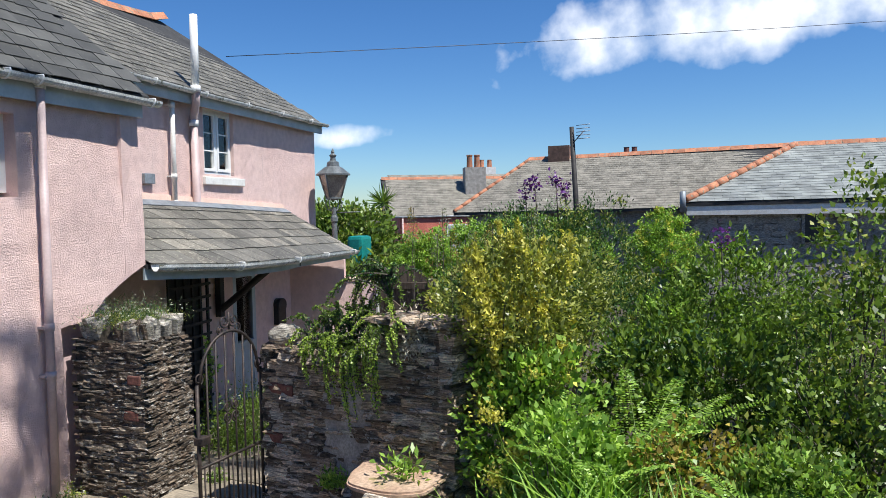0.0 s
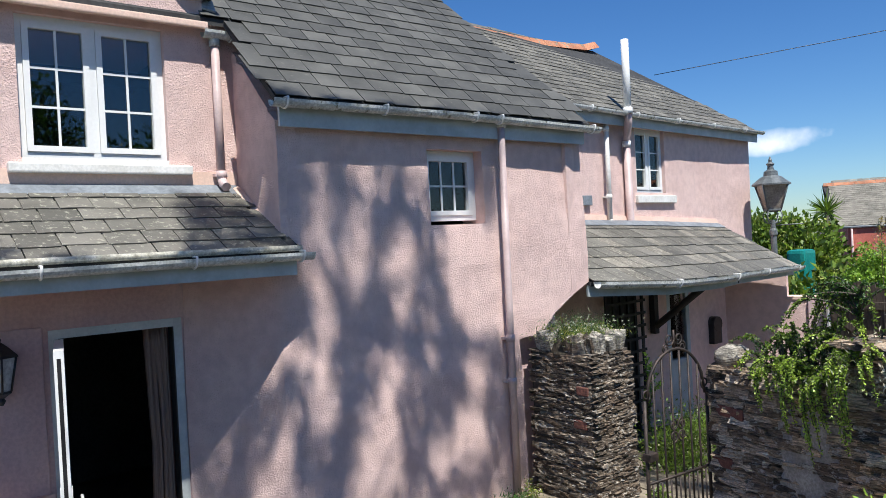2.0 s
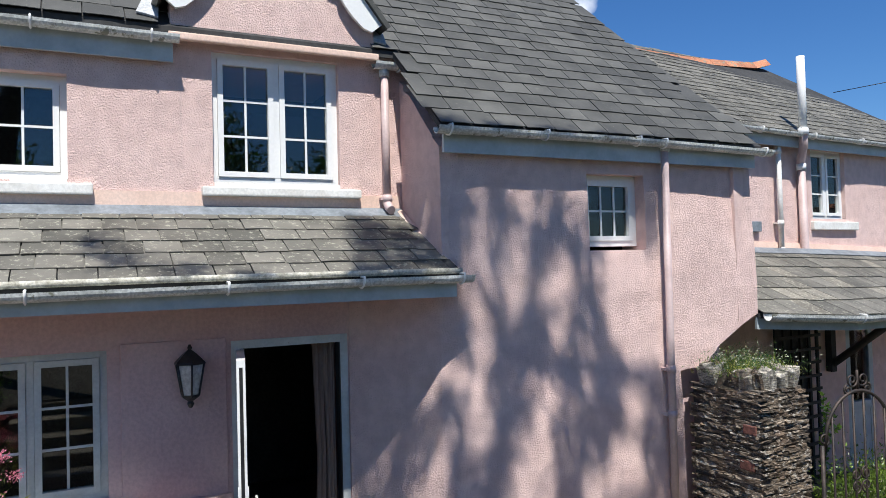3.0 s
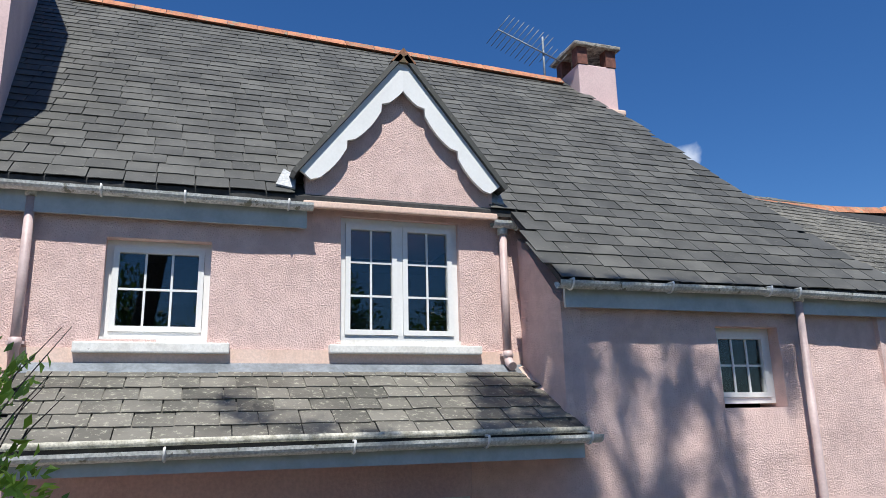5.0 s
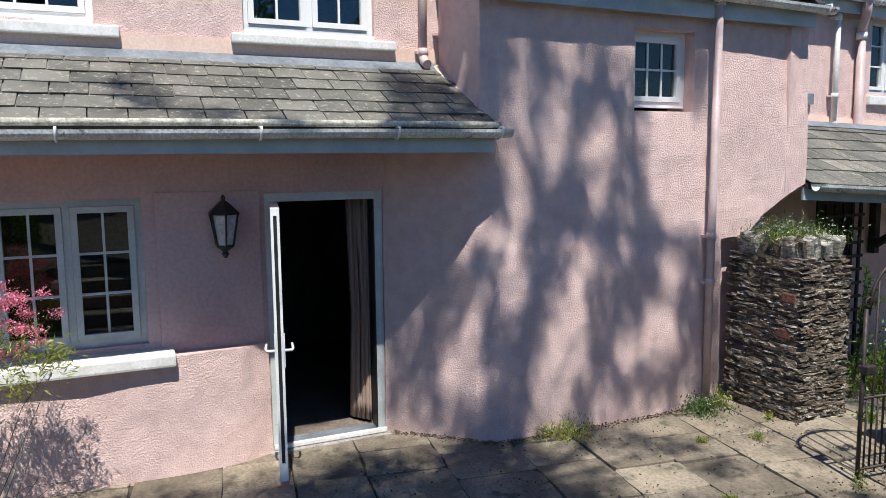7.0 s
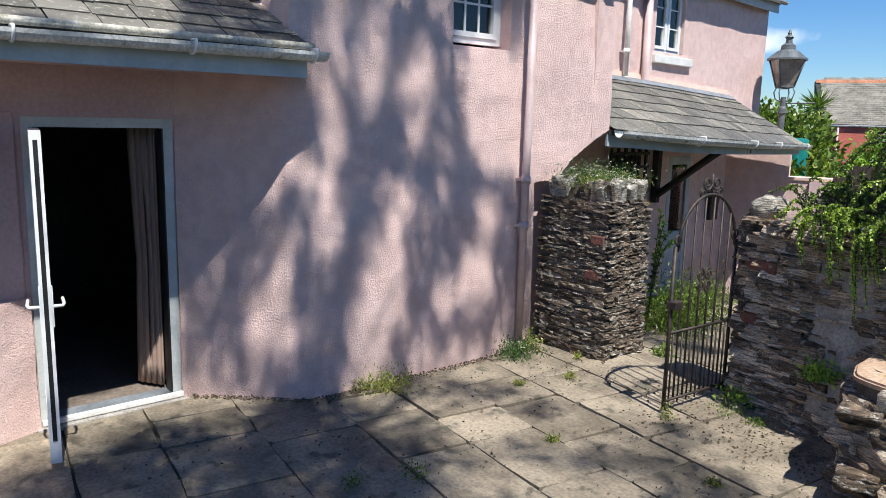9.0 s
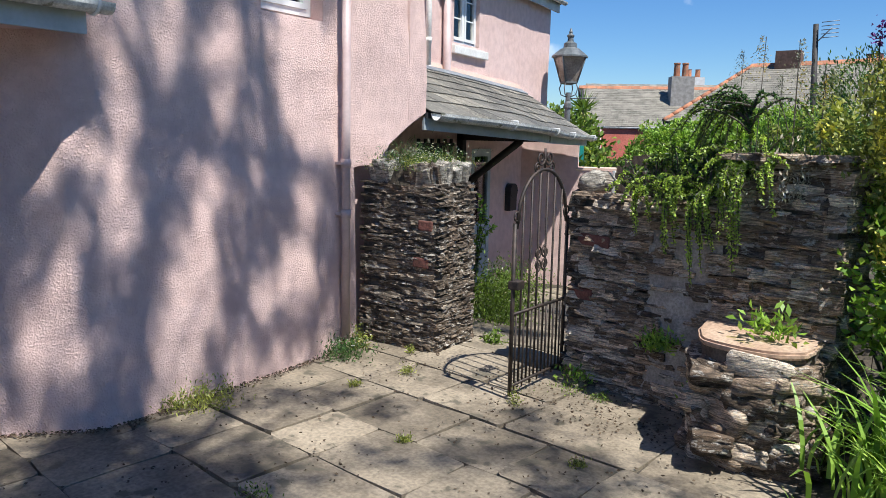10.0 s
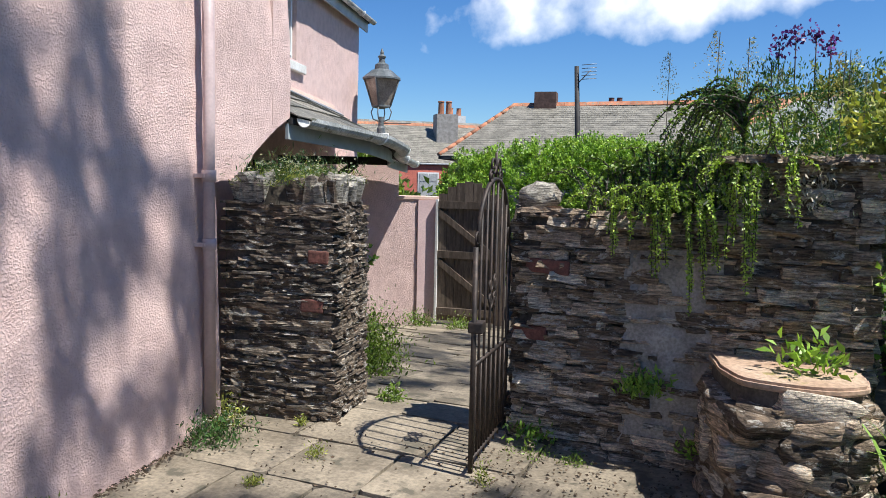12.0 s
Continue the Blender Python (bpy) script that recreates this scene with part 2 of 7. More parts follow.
LAMP_PANE = mottled("tarnished_lantern_pane", (0.22, 0.19, 0.16), (0.30, 0.27, 0.23), 6, 40, 0.25)
FROST = mottled("frosted_lantern_glass", (0.40, 0.42, 0.42), (0.55, 0.57, 0.57), 6, 40, 0.2)
WOOD = mottled("weathered_gate_wood", (0.085, 0.062, 0.045), (0.15, 0.115, 0.085), 4, 30, 0.85, 0.5, 0.006, stretch=(6, 6, 0.7), vary=0.2)
DARK_WOOD = mottled("black_stained_timber", (0.018, 0.016, 0.015), (0.04, 0.035, 0.032), 4, 30, 0.7, 0.4, 0.004)
# Room plaster darkened in base colour to stand in for the dim interior.
ROOM = mottled("gloom_toned_room_plaster", (0.10, 0.085, 0.075), (0.13, 0.115, 0.10), 2, 30, 0.9)
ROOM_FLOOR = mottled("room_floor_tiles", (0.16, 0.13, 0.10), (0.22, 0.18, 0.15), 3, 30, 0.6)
CURTAIN = mottled("striped_curtain", (0.30, 0.21, 0.165), (0.42, 0.31, 0.25), 3, 40, 0.9, 0.2, 0.003, stretch=(18, 18, 0.2))
RED_WALL = mottled("coral_red_wall", (0.58, 0.16, 0.115), (0.68, 0.21, 0.15), 1.5, 30, 0.85, 0.2, 0.004)
GREY_STONE = stone_mat("grey_building_stone", [(0.0, (0.22, 0.215, 0.20)), (1.0, (0.38, 0.37, 0.345))])
BARK = mottled("bark", (0.06, 0.05, 0.04), (0.13, 0.11, 0.09), 8, 50, 0.95, 0.7, 0.01, stretch=(3, 3, 0.6))
GLASS = glass_mat()
LEAF_GREEN = leaf_mat("leaf_green", (0.078, 0.140, 0.024), (0.225, 0.325, 0.058))
LEAF_DARK = leaf_mat("leaf_dark", (0.038, 0.096, 0.028), (0.088, 0.175, 0.049))
LEAF_BRIGHT = leaf_mat("leaf_bright", (0.16, 0.33, 0.045), (0.36, 0.52, 0.10))
LEAF_LIME = leaf_mat("leaf_lime", (0.26, 0.40, 0.055), (0.48, 0.60, 0.13))
LEAF_OLIVE = leaf_mat("leaf_olive", (0.16, 0.205, 0.042), (0.38, 0.40, 0.105))
LEAF_YELLOW = leaf_mat("leaf_yellow", (0.48, 0.45, 0.07), (0.74, 0.68, 0.17))
LEAF_GREY = leaf_mat("leaf_grey", (0.20, 0.22, 0.17), (0.34, 0.35, 0.29))
LEAF_RUST = leaf_mat("leaf_rust", (0.24, 0.17, 0.042), (0.50, 0.39, 0.085))
GRASS = leaf_mat("grass_blade", (0.13, 0.29, 0.04), (0.34, 0.52, 0.10))
PETAL_PINK = leaf_mat("petal_pink", (0.58, 0.13, 0.28), (0.76, 0.30, 0.46))
PETAL_PURPLE = leaf_mat("petal_purple", (0.10, 0.02, 0.20), (0.18, 0.05, 0.32))
PETAL_WHITE = leaf_mat("petal_white", (0.72, 0.70, 0.66), (0.80, 0.80, 0.78))

# ---- building helpers ----
rng = random.Random(7)
nrg = np.random.default_rng(11)


def thing(name, label, category, at=(0, 0, 0), group="", kind=""):
    ob = new(name)
    ob.location = at
    ob.empty_display_size = 0.1
    return tagged(ob, label, category, group, kind)


def link(name, me, material, parent=None, label=""):
    if material is not None and not me.materials:
        me.materials.append(material)
    ob = new(name, me)
    if parent is not None:
        ob.parent = parent
    return tagged(ob, label)


def part(name, bm, material, parent=None, label="", smooth=False, local=True):
    """One mesh object from a bmesh, under a thing; its points are given in the world, unless the thing stands elsewhere."""
    bmesh.ops.recalc_face_normals(bm, faces=bm.faces)
    me = bpy.data.meshes.new(name)
    bm.to_mesh(me)
    bm.free()
    if smooth:
        for p in me.polygons:
            p.use_smooth = True
    ob = link(name, me, material, parent, label)
    if parent is not None and local:
        off, q = Vector(), parent
        while q is not None:
            off += q.location
            q = q.parent
        me.transform(Matrix.Translation(-off))
    return ob


def raw(name, verts, faces, material, parent=None, label="", smooth=False):
    me = bpy.data.meshes.new(name)
    me.from_pydata([tuple(v) for v in verts], [], faces)
    if smooth:
        for p in me.polygons:
            p.use_smooth = True
    return link(name, me, material, parent, label)


def box(bm, x0, x1, y0, y1, z0, z1, bev=0.0, m=None):
    r = bmesh.ops.create_cube(bm, size=1.0)
    mt = Matrix.Translation(((x0 + x1) / 2, (y0 + y1) / 2, (z0 + z1) / 2)) @ Matrix.Diagonal((abs(x1 - x0), abs(y1 - y0), abs(z1 - z0), 1))
    bmesh.ops.transform(bm, matrix=(m @ mt) if m else mt, verts=r["verts"])
    if bev:
        es = list({e for v in r["verts"] for e in v.link_edges})
        bmesh.ops.bevel(bm, geom=es, offset=bev, segments=2, affect="EDGES", profile=0.6)
    return bm


def bbox(*a, **k):
    return box(bmesh.new(), *a, **k)


def tube(bm, pts, r, seg=10, caps=True):
    """A round rod along points; r: one radius or one for each point."""
    pts = [Vector(p) for p in pts]
    rs = r if isinstance(r, (list, tuple)) else [r] * len(pts)
    rings = []
    ref = None
    for i, p in enumerate(pts):
        d = (pts[min(i + 1, len(pts) - 1)] - pts[max(i - 1, 0)]).normalized()
        if ref is None:
            ref = Vector((0, 0, 1)) if abs(d.z) < 0.9 else Vector((1, 0, 0))
        a = d.cross(ref).normalized()
        b = d.cross(a).normalized()
        ref = -b if (-b).dot(ref) > 0 else b
        rings.append([bm.verts.new(p + rs[i] * (math.cos(2 * math.pi * k / seg) * a + math.sin(2 * math.pi * k / seg) * b)) for k in range(seg)])
    for r0, r1 in zip(rings, rings[1:]):
        for k in range(seg):
            f = bm.faces.new((r0[k], r0[(k + 1) % seg], r1[(k + 1) % seg], r1[k]))
            f.smooth = True
    if caps:
        bm.faces.new(rings[0][::-1])
        bm.faces.new(rings[-1])
    return bm


def lathe(bm, profile, at, seg=16):
    rings = [[bm.verts.new((at[0] + r * math.cos(2 * math.pi * k / seg), at[1] + r * math.sin(2 * math.pi * k / seg), at[2] + z)) for k in range(seg)] for r, z in profile]
    for a, b in zip(rings, rings[1:]):
        for k in range(seg):
            bm.faces.new((a[k], a[(k + 1) % seg], b[(k + 1) % seg], b[k]))
    bm.faces.new(rings[0][::-1]), bm.faces.new(rings[-1])
    return bm


def prism(bm, outline, d0, d1):
    """A plate from an outline of points, given thickness from offset d0 to d1."""
    a = [bm.verts.new(Vector(p) + Vector(d0)) for p in outline]
    b = [bm.verts.new(Vector(p) + Vector(d1)) for p in outline]
    n = len(a)
    made = [bm.faces.new(a), bm.faces.new(b[::-1])]
    for i in range(n):
        made.append(bm.faces.new((a[i], a[(i + 1) % n], b[(i + 1) % n], b[i])))
    bmesh.ops.recalc_face_normals(bm, faces=made)
    return bm


def wall_mesh(name, plan, z0, z1, thick, material, holes=(), bottom=None, top=None, wob=0.012, step=0.14, batter=0.0, parent=None):
    """A thick wall along a plan line, with openings (u0, u1, z0, z1) and uneven plaster; bottom and top give the wall's limits along u."""
    pl = [Vector((*p, 0)) for p in plan]
    L = [0.0]
    for a, b in zip(pl, pl[1:]):
        L.append(L[-1] + (b - a).length)

    def at(u):
        for i in range(len(L) - 1):
            if u <= L[i + 1] + 1e-6:
                f = (u - L[i]) / (L[i + 1] - L[i])
                p = pl[i].lerp(pl[i + 1], f)
                break
        ts = []
        for i in range(len(L) - 1):
            w = max(0.0, 1 - max(0, L[i] - u, u - L[i + 1]) / 0.15)
            ts.append((pl[i + 1] - pl[i]).normalized() * w)
        t = sum(ts, Vector()).normalized()
        return p, Vector((t.y, -t.x, 0))

    def cuts(lo, hi, extra):
        e = sorted({lo, hi, *[x for x in extra if lo < x < hi]})
        out = []
        for a, b in zip(e, e[1:]):
            k = max(1, math.ceil((b - a) / step))
            out += [a + (b - a) * i / k for i in range(k)]
        return out + [hi]

    us = cuts(0, L[-1], [h[0] for h in holes] + [h[1] for h in holes] + L)
    zs = cuts(z0, z1, [h[2] for h in holes] + [h[3] for h in holes])

    def solid(i, j):
        if not (0 <= i < len(us) - 1 and 0 <= j < len(zs) - 1):
            return False
        u, z = (us[i] + us[i + 1]) / 2, (zs[j] + zs[j + 1]) / 2
        if any(h[0] < u < h[1] and h[2] < z < h[3] for h in holes):
            return False
        if bottom and zs[j + 1] <= bottom(u) or top and zs[j] >= top(u):
            return False
        return True

    bm, vs = bmesh.new(), {}

    def vert(i, j, back):
        if (i, j, back) not in vs:
            p, n = at(us[i])
            z = zs[j]
            if bottom:
                z = max(z, bottom(us[i]))
            if top:
                z = min(z, top(us[i]))
            q = Vector((p.x, p.y, z))
            near = min([max(h[0] - us[i], us[i] - h[1], h[2] - zs[j], zs[j] - h[3]) for h in holes] + [1.0])
            o = noise.noise(q * 1.3) * wob + noise.noise(q * 4.1) * wob * 0.5 + batter * (z1 - z) / (z1 - z0)
            if near < 0.03:
                o = min(o, 0.004)
            q += n * (o if not back else -thick)
            vs[i, j, back] = bm.verts.new(q)
        return vs[i, j, back]

    for i in range(len(us) - 1):
        for j in range(len(zs) - 1):
            if not solid(i, j):
                continue
            c = ((i, j), (i + 1, j), (i + 1, j + 1), (i, j + 1))
            bm.faces.new([vert(*k, False) for k in c])
            bm.faces.new([vert(*k, True) for k in reversed(c)])
            for (a, b), (ni, nj) in (((c[0], c[1]), (i, j - 1)), ((c[1], c[2]), (i + 1, j)), ((c[2], c[3]), (i, j + 1)), ((c[3], c[0]), (i - 1, j))):
                if not solid(ni, nj):
                    bm.faces.new((vert(*b, False), vert(*a, False), vert(*a, True), vert(*b, True)))
    bmesh.ops.remove_doubles(bm, verts=bm.verts, dist=0.0004)
    ob = part(name, bm, material, parent)
    return tagged(ob, kind="structure")


def slate_mesh(w, h, t=0.006):
    """One slate: u across, v up the slope, lower edge at v = 0, slightly ragged."""
    bm = bmesh.new()
    r = random.Random(int(w * 1000) + int(h * 7000))
    low = [(-w / 2 + w * k / 3, r.uniform(-0.006, 0.004)) for k in range(4)]
    out = [(x, y, 0) for x, y in low] + [(w / 2, h, 0), (-w / 2, h, 0)]
    prism(bm, out, (0, 0, 0), (0, 0, t))
    bmesh.ops.recalc_face_normals(bm, faces=bm.faces)
    me = bpy.data.meshes.new("slate")
    bm.to_mesh(me)
    bm.free()
    return me


def slate_roof(parent, eave0, eave1, up, rise, width, show, material, inside, near=None, keep=300, jitter=0.008, seed=1):
    """Courses of slates on the plane through the eave line, rising along up (a unit vector). inside(u, v) clips; near(u, v) picks those
    that are parts of their own; the rest go into one joined mesh."""
    r = random.Random(seed)
    e0, e1 = Vector(eave0), Vector(eave1)
    ud = (e1 - e0).normalized()
    vd = Vector(up).normalized()
    nd = ud.cross(vd).normalized()
    if nd.z < 0:
        nd = -nd
    length = (e1 - e0).length
    kinds = []
    for f in (0.9, 1.0, 1.1):
        me = slate_mesh(width * f - 0.009, show * 1.9)
        me.materials.append(material)
        kinds.append((width * f, me))
    verts, faces, count, v, row = [], [], 0, 0.0, 0
    while v < rise:
        u = -width * (0.5 if row % 2 else 0.0) - r.random() * 0.05
        while u < length + width:
            w, me = r.choice(kinds)
            uc = u + w / 2
            u += w
            if not inside(uc, v + show * 0.5):
                continue
            tilt = math.atan2(0.009, show) + r.uniform(-0.006, 0.012)
            vv = v + r.uniform(-jitter, jitter)
            rot = Matrix((ud, vd, ud.cross(vd))).transposed()
            if ud.cross(vd).z < 0:
                rot = Matrix((-ud, vd, -ud.cross(vd))).transposed()
            m = Matrix.Translation(e0 + ud * uc + vd * vv + nd * (0.022 + r.uniform(0, 0.004))) @ rot.to_4x4() @ Matrix.Rotation(-tilt, 4, "X") @ Matrix.Rotation(r.gauss(0, 0.006), 4, "Z")
            if near and count < keep and near(uc, v):
                ob = link("slate", me, None, parent)
                ob.matrix_basis = m
                count += 1
            else:
                k = len(verts)
                verts += [m @ q.co for q in me.vertices]
                faces += [[k + i for i in p.vertices] for p in me.polygons]
        v += show
        row += 1
    if verts:
        tagged(raw("slate_field", verts, faces, material, parent), kind="stuff")


def gutter(parent, pts, r=0.06, hooks=()):
    """A half-round gutter along points, its rim at their height, with brackets."""
    bm = bmesh.new()
    pts = [Vector(p) for p in pts]
    prof = [(math.cos(a), math.sin(a)) for a in [math.pi + math.pi * k / 8 for k in range(9)]]
    prof = [(x * r, z * r) for x, z in prof] + [(x * (r - 0.006), z * (r - 0.006)) for x, z in reversed(prof)]
    rings = []
    for i, p in enumerate(pts):
        d = (pts[min(i + 1, len(pts) - 1)] - pts[max(i - 1, 0)])
        d.z = 0
        d.normalize()
        s = Vector((d.y, -d.x, 0))
        rings.append([bm.verts.new(p + s * x + Vector((0, 0, z))) for x, z in prof])
    n = len(prof)
    for a, b in zip(rings, rings[1:]):
        for k in range(n):
            bm.faces.new((a[k], a[(k + 1) % n], b[(k + 1) % n], b[k]))
    for ring in (rings[0], rings[-1]):
        bm.faces.new(ring)
    g = part("gutter", bm, GUTTER, parent, "weathered grey-white half-round gutter")
    for f in hooks:
        i = min(int(f * (len(pts) - 1)), len(pts) - 2)
        p = pts[i].lerp(pts[i + 1], f * (len(pts) - 1) - i)
        d = (pts[i + 1] - pts[i]).normalized()
        s = Vector((d.y, -d.x, 0)).normalized()
        b = bmesh.new()
        arc = [p + s * math.cos(a) * (r + 0.006) + Vector((0, 0, math.sin(a) * (r + 0.006))) for a in [math.pi + math.pi * k / 8 for k in range(9)]]
        tube(b, arc + [p + s * (r + 0.006) + Vector((0, 0, 0.012)), p - s * 0.01 + Vector((0, 0, 0.014))], 0.009, 6)
        part("bracket", b, WHITE, parent)
    return g


def window(name, label, x, y0, y1, z0, z1, lights, cols, rows, facing=1, sill=None, material=None, turn=0.0, origin=None, depth=0.06, frame_w=0.05):
    """A white casement window in a wall that faces +x: frame, sashes with glazing bars, panes."""
    material = material or WHITE
    w, h = y1 - y0, z1 - z0
    ob = thing(name, label, "window", (x, y0, z0), kind="structure")
    ob.rotation_euler = (0, 0, turn)
    fw = frame_w

    def rect(nm, a0, a1, b0, b1, f, d0, d1, mt, par, lab=""):
        bm = bmesh.new()
        box(bm, d0, d1, a0, a1, b0, b0 + f), box(bm, d0, d1, a0, a1, b1 - f, b1)
        box(bm, d0, d1, a0, a0 + f, b0 + f, b1 - f), box(bm, d0, d1, a1 - f, a1, b0 + f, b1 - f)
        return part(nm, bm, mt, par, lab, local=False)

    rect("window_frame", 0, w, 0, h, fw, -depth, 0, material, ob)
    lw = (w - fw * (lights + 1)) / lights
    for k in range(lights):
        a0 = fw + k * (lw + fw)
        if k:
            part("mullion", bbox(-depth, 0.002, a0 - fw, a0, fw, h - fw), material, ob, local=False)
        sw = 0.045
        s = rect("sash", a0 + 0.002, a0 + lw - 0.002, fw + 0.002, h - fw - 0.002, sw, -0.045, 0.014, material, ob)
        g0, g1, k0, k1 = a0 + sw, a0 + lw - sw, fw + sw, h - fw - sw
        part("pane", bbox(-0.026, -0.020, g0, g1, k0, k1), GLASS, s, "dark reflecting window glass", local=False).visible_shadow = False
        for c in range(1, cols):
            yy = g0 + (g1 - g0) * c / cols
            part("glazing_bar", bbox(-0.019, -0.008, yy - 0.009, yy + 0.009, k0, k1), material, s, local=False)
        for c in range(1, rows):
            zz = k0 + (k1 - k0) * c / rows
            part("glazing_bar", bbox(-0.018, -0.007, g0, g1, zz - 0.009, zz + 0.009), material, s, local=False)
    if sill:
        o0, o1, out, th = sill
        bm = bbox(-depth, out, -o0, w + o1, -th - 0.045, -0.045, bev=0.012)
        part("window_sill", bm, OLD_WHITE, ob, "thick weathered white painted sill", local=False)
        part("sill_upstand", bbox(-depth, out - 0.07, 0.005, w - 0.005, -0.046, 0.0), OLD_WHITE, ob, local=False)
    return ob


# ---- house: main block ----
XG, XU, XB = -6.28, -6.55, -5.66          # faces of the ground-floor, upper and bulging walls
PITCH = 0.90
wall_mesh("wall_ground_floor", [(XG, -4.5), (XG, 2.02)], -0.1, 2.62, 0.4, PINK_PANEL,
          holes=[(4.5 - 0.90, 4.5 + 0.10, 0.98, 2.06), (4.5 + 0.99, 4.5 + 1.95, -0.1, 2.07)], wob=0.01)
wall_mesh("wall_plinth", [(XG + 0.15, -4.5), (XG + 0.17, -1.3), (XG + 0.165, 0.35), (XG + 0.12, 0.75), (XG + 0.03, 0.97)], -0.1, 0.90, 0.26, PINK, wob=0.03, batter=0.03)
wall_mesh("wall_upper_floor", [(XU, -4.5), (XU, 2.66)], 2.6, 4.62, 0.4, PINK,
          holes=[(4.5 - 0.94, 4.5 - 0.14, 3.34, 4.15), (4.5 + 0.93, 4.5 + 2.02, 3.36, 4.45)])
# the bulging wall curves out from beside the door and runs on to the north
BULGE = [(-6.30, 1.99), (-6.12, 2.22), (-5.92, 2.44), (-5.76, 2.58), (-5.68, 2.74), (-5.66, 3.0), (-5.66, 5.06), (-5.66, 6.12)]
bl = [0.0]
for (ax, ay), (bx, by) in zip(BULGE, BULGE[1:]):
    bl.append(bl[-1] + math.hypot(bx - ax, by - ay))
U0 = bl[-1] - 6.12                         # u = y + U0 on the straight stretch


def bulge_bottom(u):
    y = u - U0
    if y < 5.065:
        return -0.1
    if y < 5.42:
        return 1.57
    return 1.60 + 0.45 * ((y - 5.42) / 0.7) ** 0.7


def bulge_top(u):
    return 2.60 if u < bl[3] + 0.03 else 3.62


wall_mesh("wall_bulge", BULGE, -0.1, 3.62, 0.34, PINK, holes=[(U0 + 4.05, U0 + 4.71, 2.72, 3.42)], bottom=bulge_bottom, top=bulge_top,
          wob=0.03, batter=0.07, step=0.10)
wall_mesh("wall_bulge_recess", [(-5.80, 4.96), (-5.80, 5.75)], -0.1, 1.75, 0.25, PINK_SMOOTH, wob=0.015)
wall_mesh("wall_bulge_side", [(-6.70, 2.615), (-5.70, 2.585)], 2.5, 4.62, 0.25, PINK, wob=0.012,
          top=lambda u: 3.60 + (1.0 - u) * PITCH + 0.0)
wall_mesh("wall_bulge_end", [(-5.68, 6.10), (-7.1, 5.80)], 1.98, 4.75, 0.25, PINK, wob=0.012,
          top=lambda u: 3.58 + u * PITCH)
part("mortar_flaunching", tube(bmesh.new(), [(-6.50, 2.57, 3.10), (-6.1, 2.60, 2.84), (-5.72, 2.69, 2.58)], [0.05, 0.055, 0.05], 8), PEACH)
tagged(bpy.data.objects["mortar_flaunching"], "faded peach mortar fillet beside the lean-to slates", "mortar fillet", kind="structure")
part("upper_wall_band", bbox(XU, XU + 0.012, -4.4, 2.60, 3.10, 3.27), PEACH)
tagged(bpy.data.objects["upper_wall_band"], kind="structure")

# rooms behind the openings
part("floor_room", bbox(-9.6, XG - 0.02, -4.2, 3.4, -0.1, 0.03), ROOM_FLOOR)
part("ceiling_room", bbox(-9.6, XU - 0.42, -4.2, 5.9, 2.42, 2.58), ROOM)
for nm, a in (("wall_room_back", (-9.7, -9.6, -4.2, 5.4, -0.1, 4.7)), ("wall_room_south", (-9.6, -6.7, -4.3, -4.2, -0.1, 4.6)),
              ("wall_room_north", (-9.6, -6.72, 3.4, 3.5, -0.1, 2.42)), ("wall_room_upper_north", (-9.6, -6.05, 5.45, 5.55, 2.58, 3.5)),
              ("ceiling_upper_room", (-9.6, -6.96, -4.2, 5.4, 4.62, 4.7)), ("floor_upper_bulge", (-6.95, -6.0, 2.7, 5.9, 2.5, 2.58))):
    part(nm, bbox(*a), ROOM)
for nm in ("floor_room", "ceiling_room", "wall_room_back", "wall_room_south", "wall_room_north", "wall_room_upper_north", "ceiling_upper_room", "floor_upper_bulge"):
    tagged(bpy.data.objects[nm], kind="structure")

window("window_1", "white two-light ground-floor window with glazing bars", XG - 0.05, -0.90, 0.10, 0.98, 2.06, 2, 2, 3, material=FRAME_GREY)
window("window_2", "small white upstairs casement with six panes", XU - 0.10, -0.94, -0.14, 3.36, 4.15, 1, 3, 2, sill=(0.17, 0.17, 0.17, 0.085))
window("window_3", "white two-light window under the dormer gable", XU - 0.06, 0.93, 2.02, 3.36, 4.45, 2, 2, 3, sill=(0.10, 0.17, 0.14, 0.075))
window("window_4", "small white casement in the bulging wall", XB - 0.13, 4.05, 4.71, 2.76, 3.42, 1, 3, 2)
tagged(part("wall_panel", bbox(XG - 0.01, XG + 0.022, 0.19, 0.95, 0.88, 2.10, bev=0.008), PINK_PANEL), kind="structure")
gs = thing("ground_sill", "thick white sill under the ground-floor window", "window sill", (XG, -1.2, 0.83))
part("sill_slab", bbox(XG - 0.06, XG + 0.25, -1.25, 0.27, 0.84, 0.94, bev=0.02), OLD_WHITE, gs)

# ---- roofs ----
CO = 1 / math.hypot(1, PITCH)
UPV = Vector((-CO, 0, PITCH * CO))


def plane_z(x):
    return 3.74 + (-5.50 - x) * PITCH


main_roof = thing("roof_main", "dark grey natural slate roof over the pink cottage", "roof", kind="structure")
# underlay: the upper field from the eaves gutter, and the catslide over the bulge
V_STEP = (6.42 - 5.50) / CO
bm = bmesh.new()
prism(bm, [(-6.42, -4.6, plane_z(-6.42)), (-6.42, 2.50, plane_z(-6.42)), (-5.50, 2.50, 3.74), (-5.50, 6.12, 3.74), (-7.31, 5.82, plane_z(-7.31)),
           (-10.33, 5.48, plane_z(-10.33)), (-10.98, -0.29, plane_z(-10.98)), (-11.4, -4.6, plane_z(-11.4))], (0, 0, -0.06), (0, 0, 0.0))
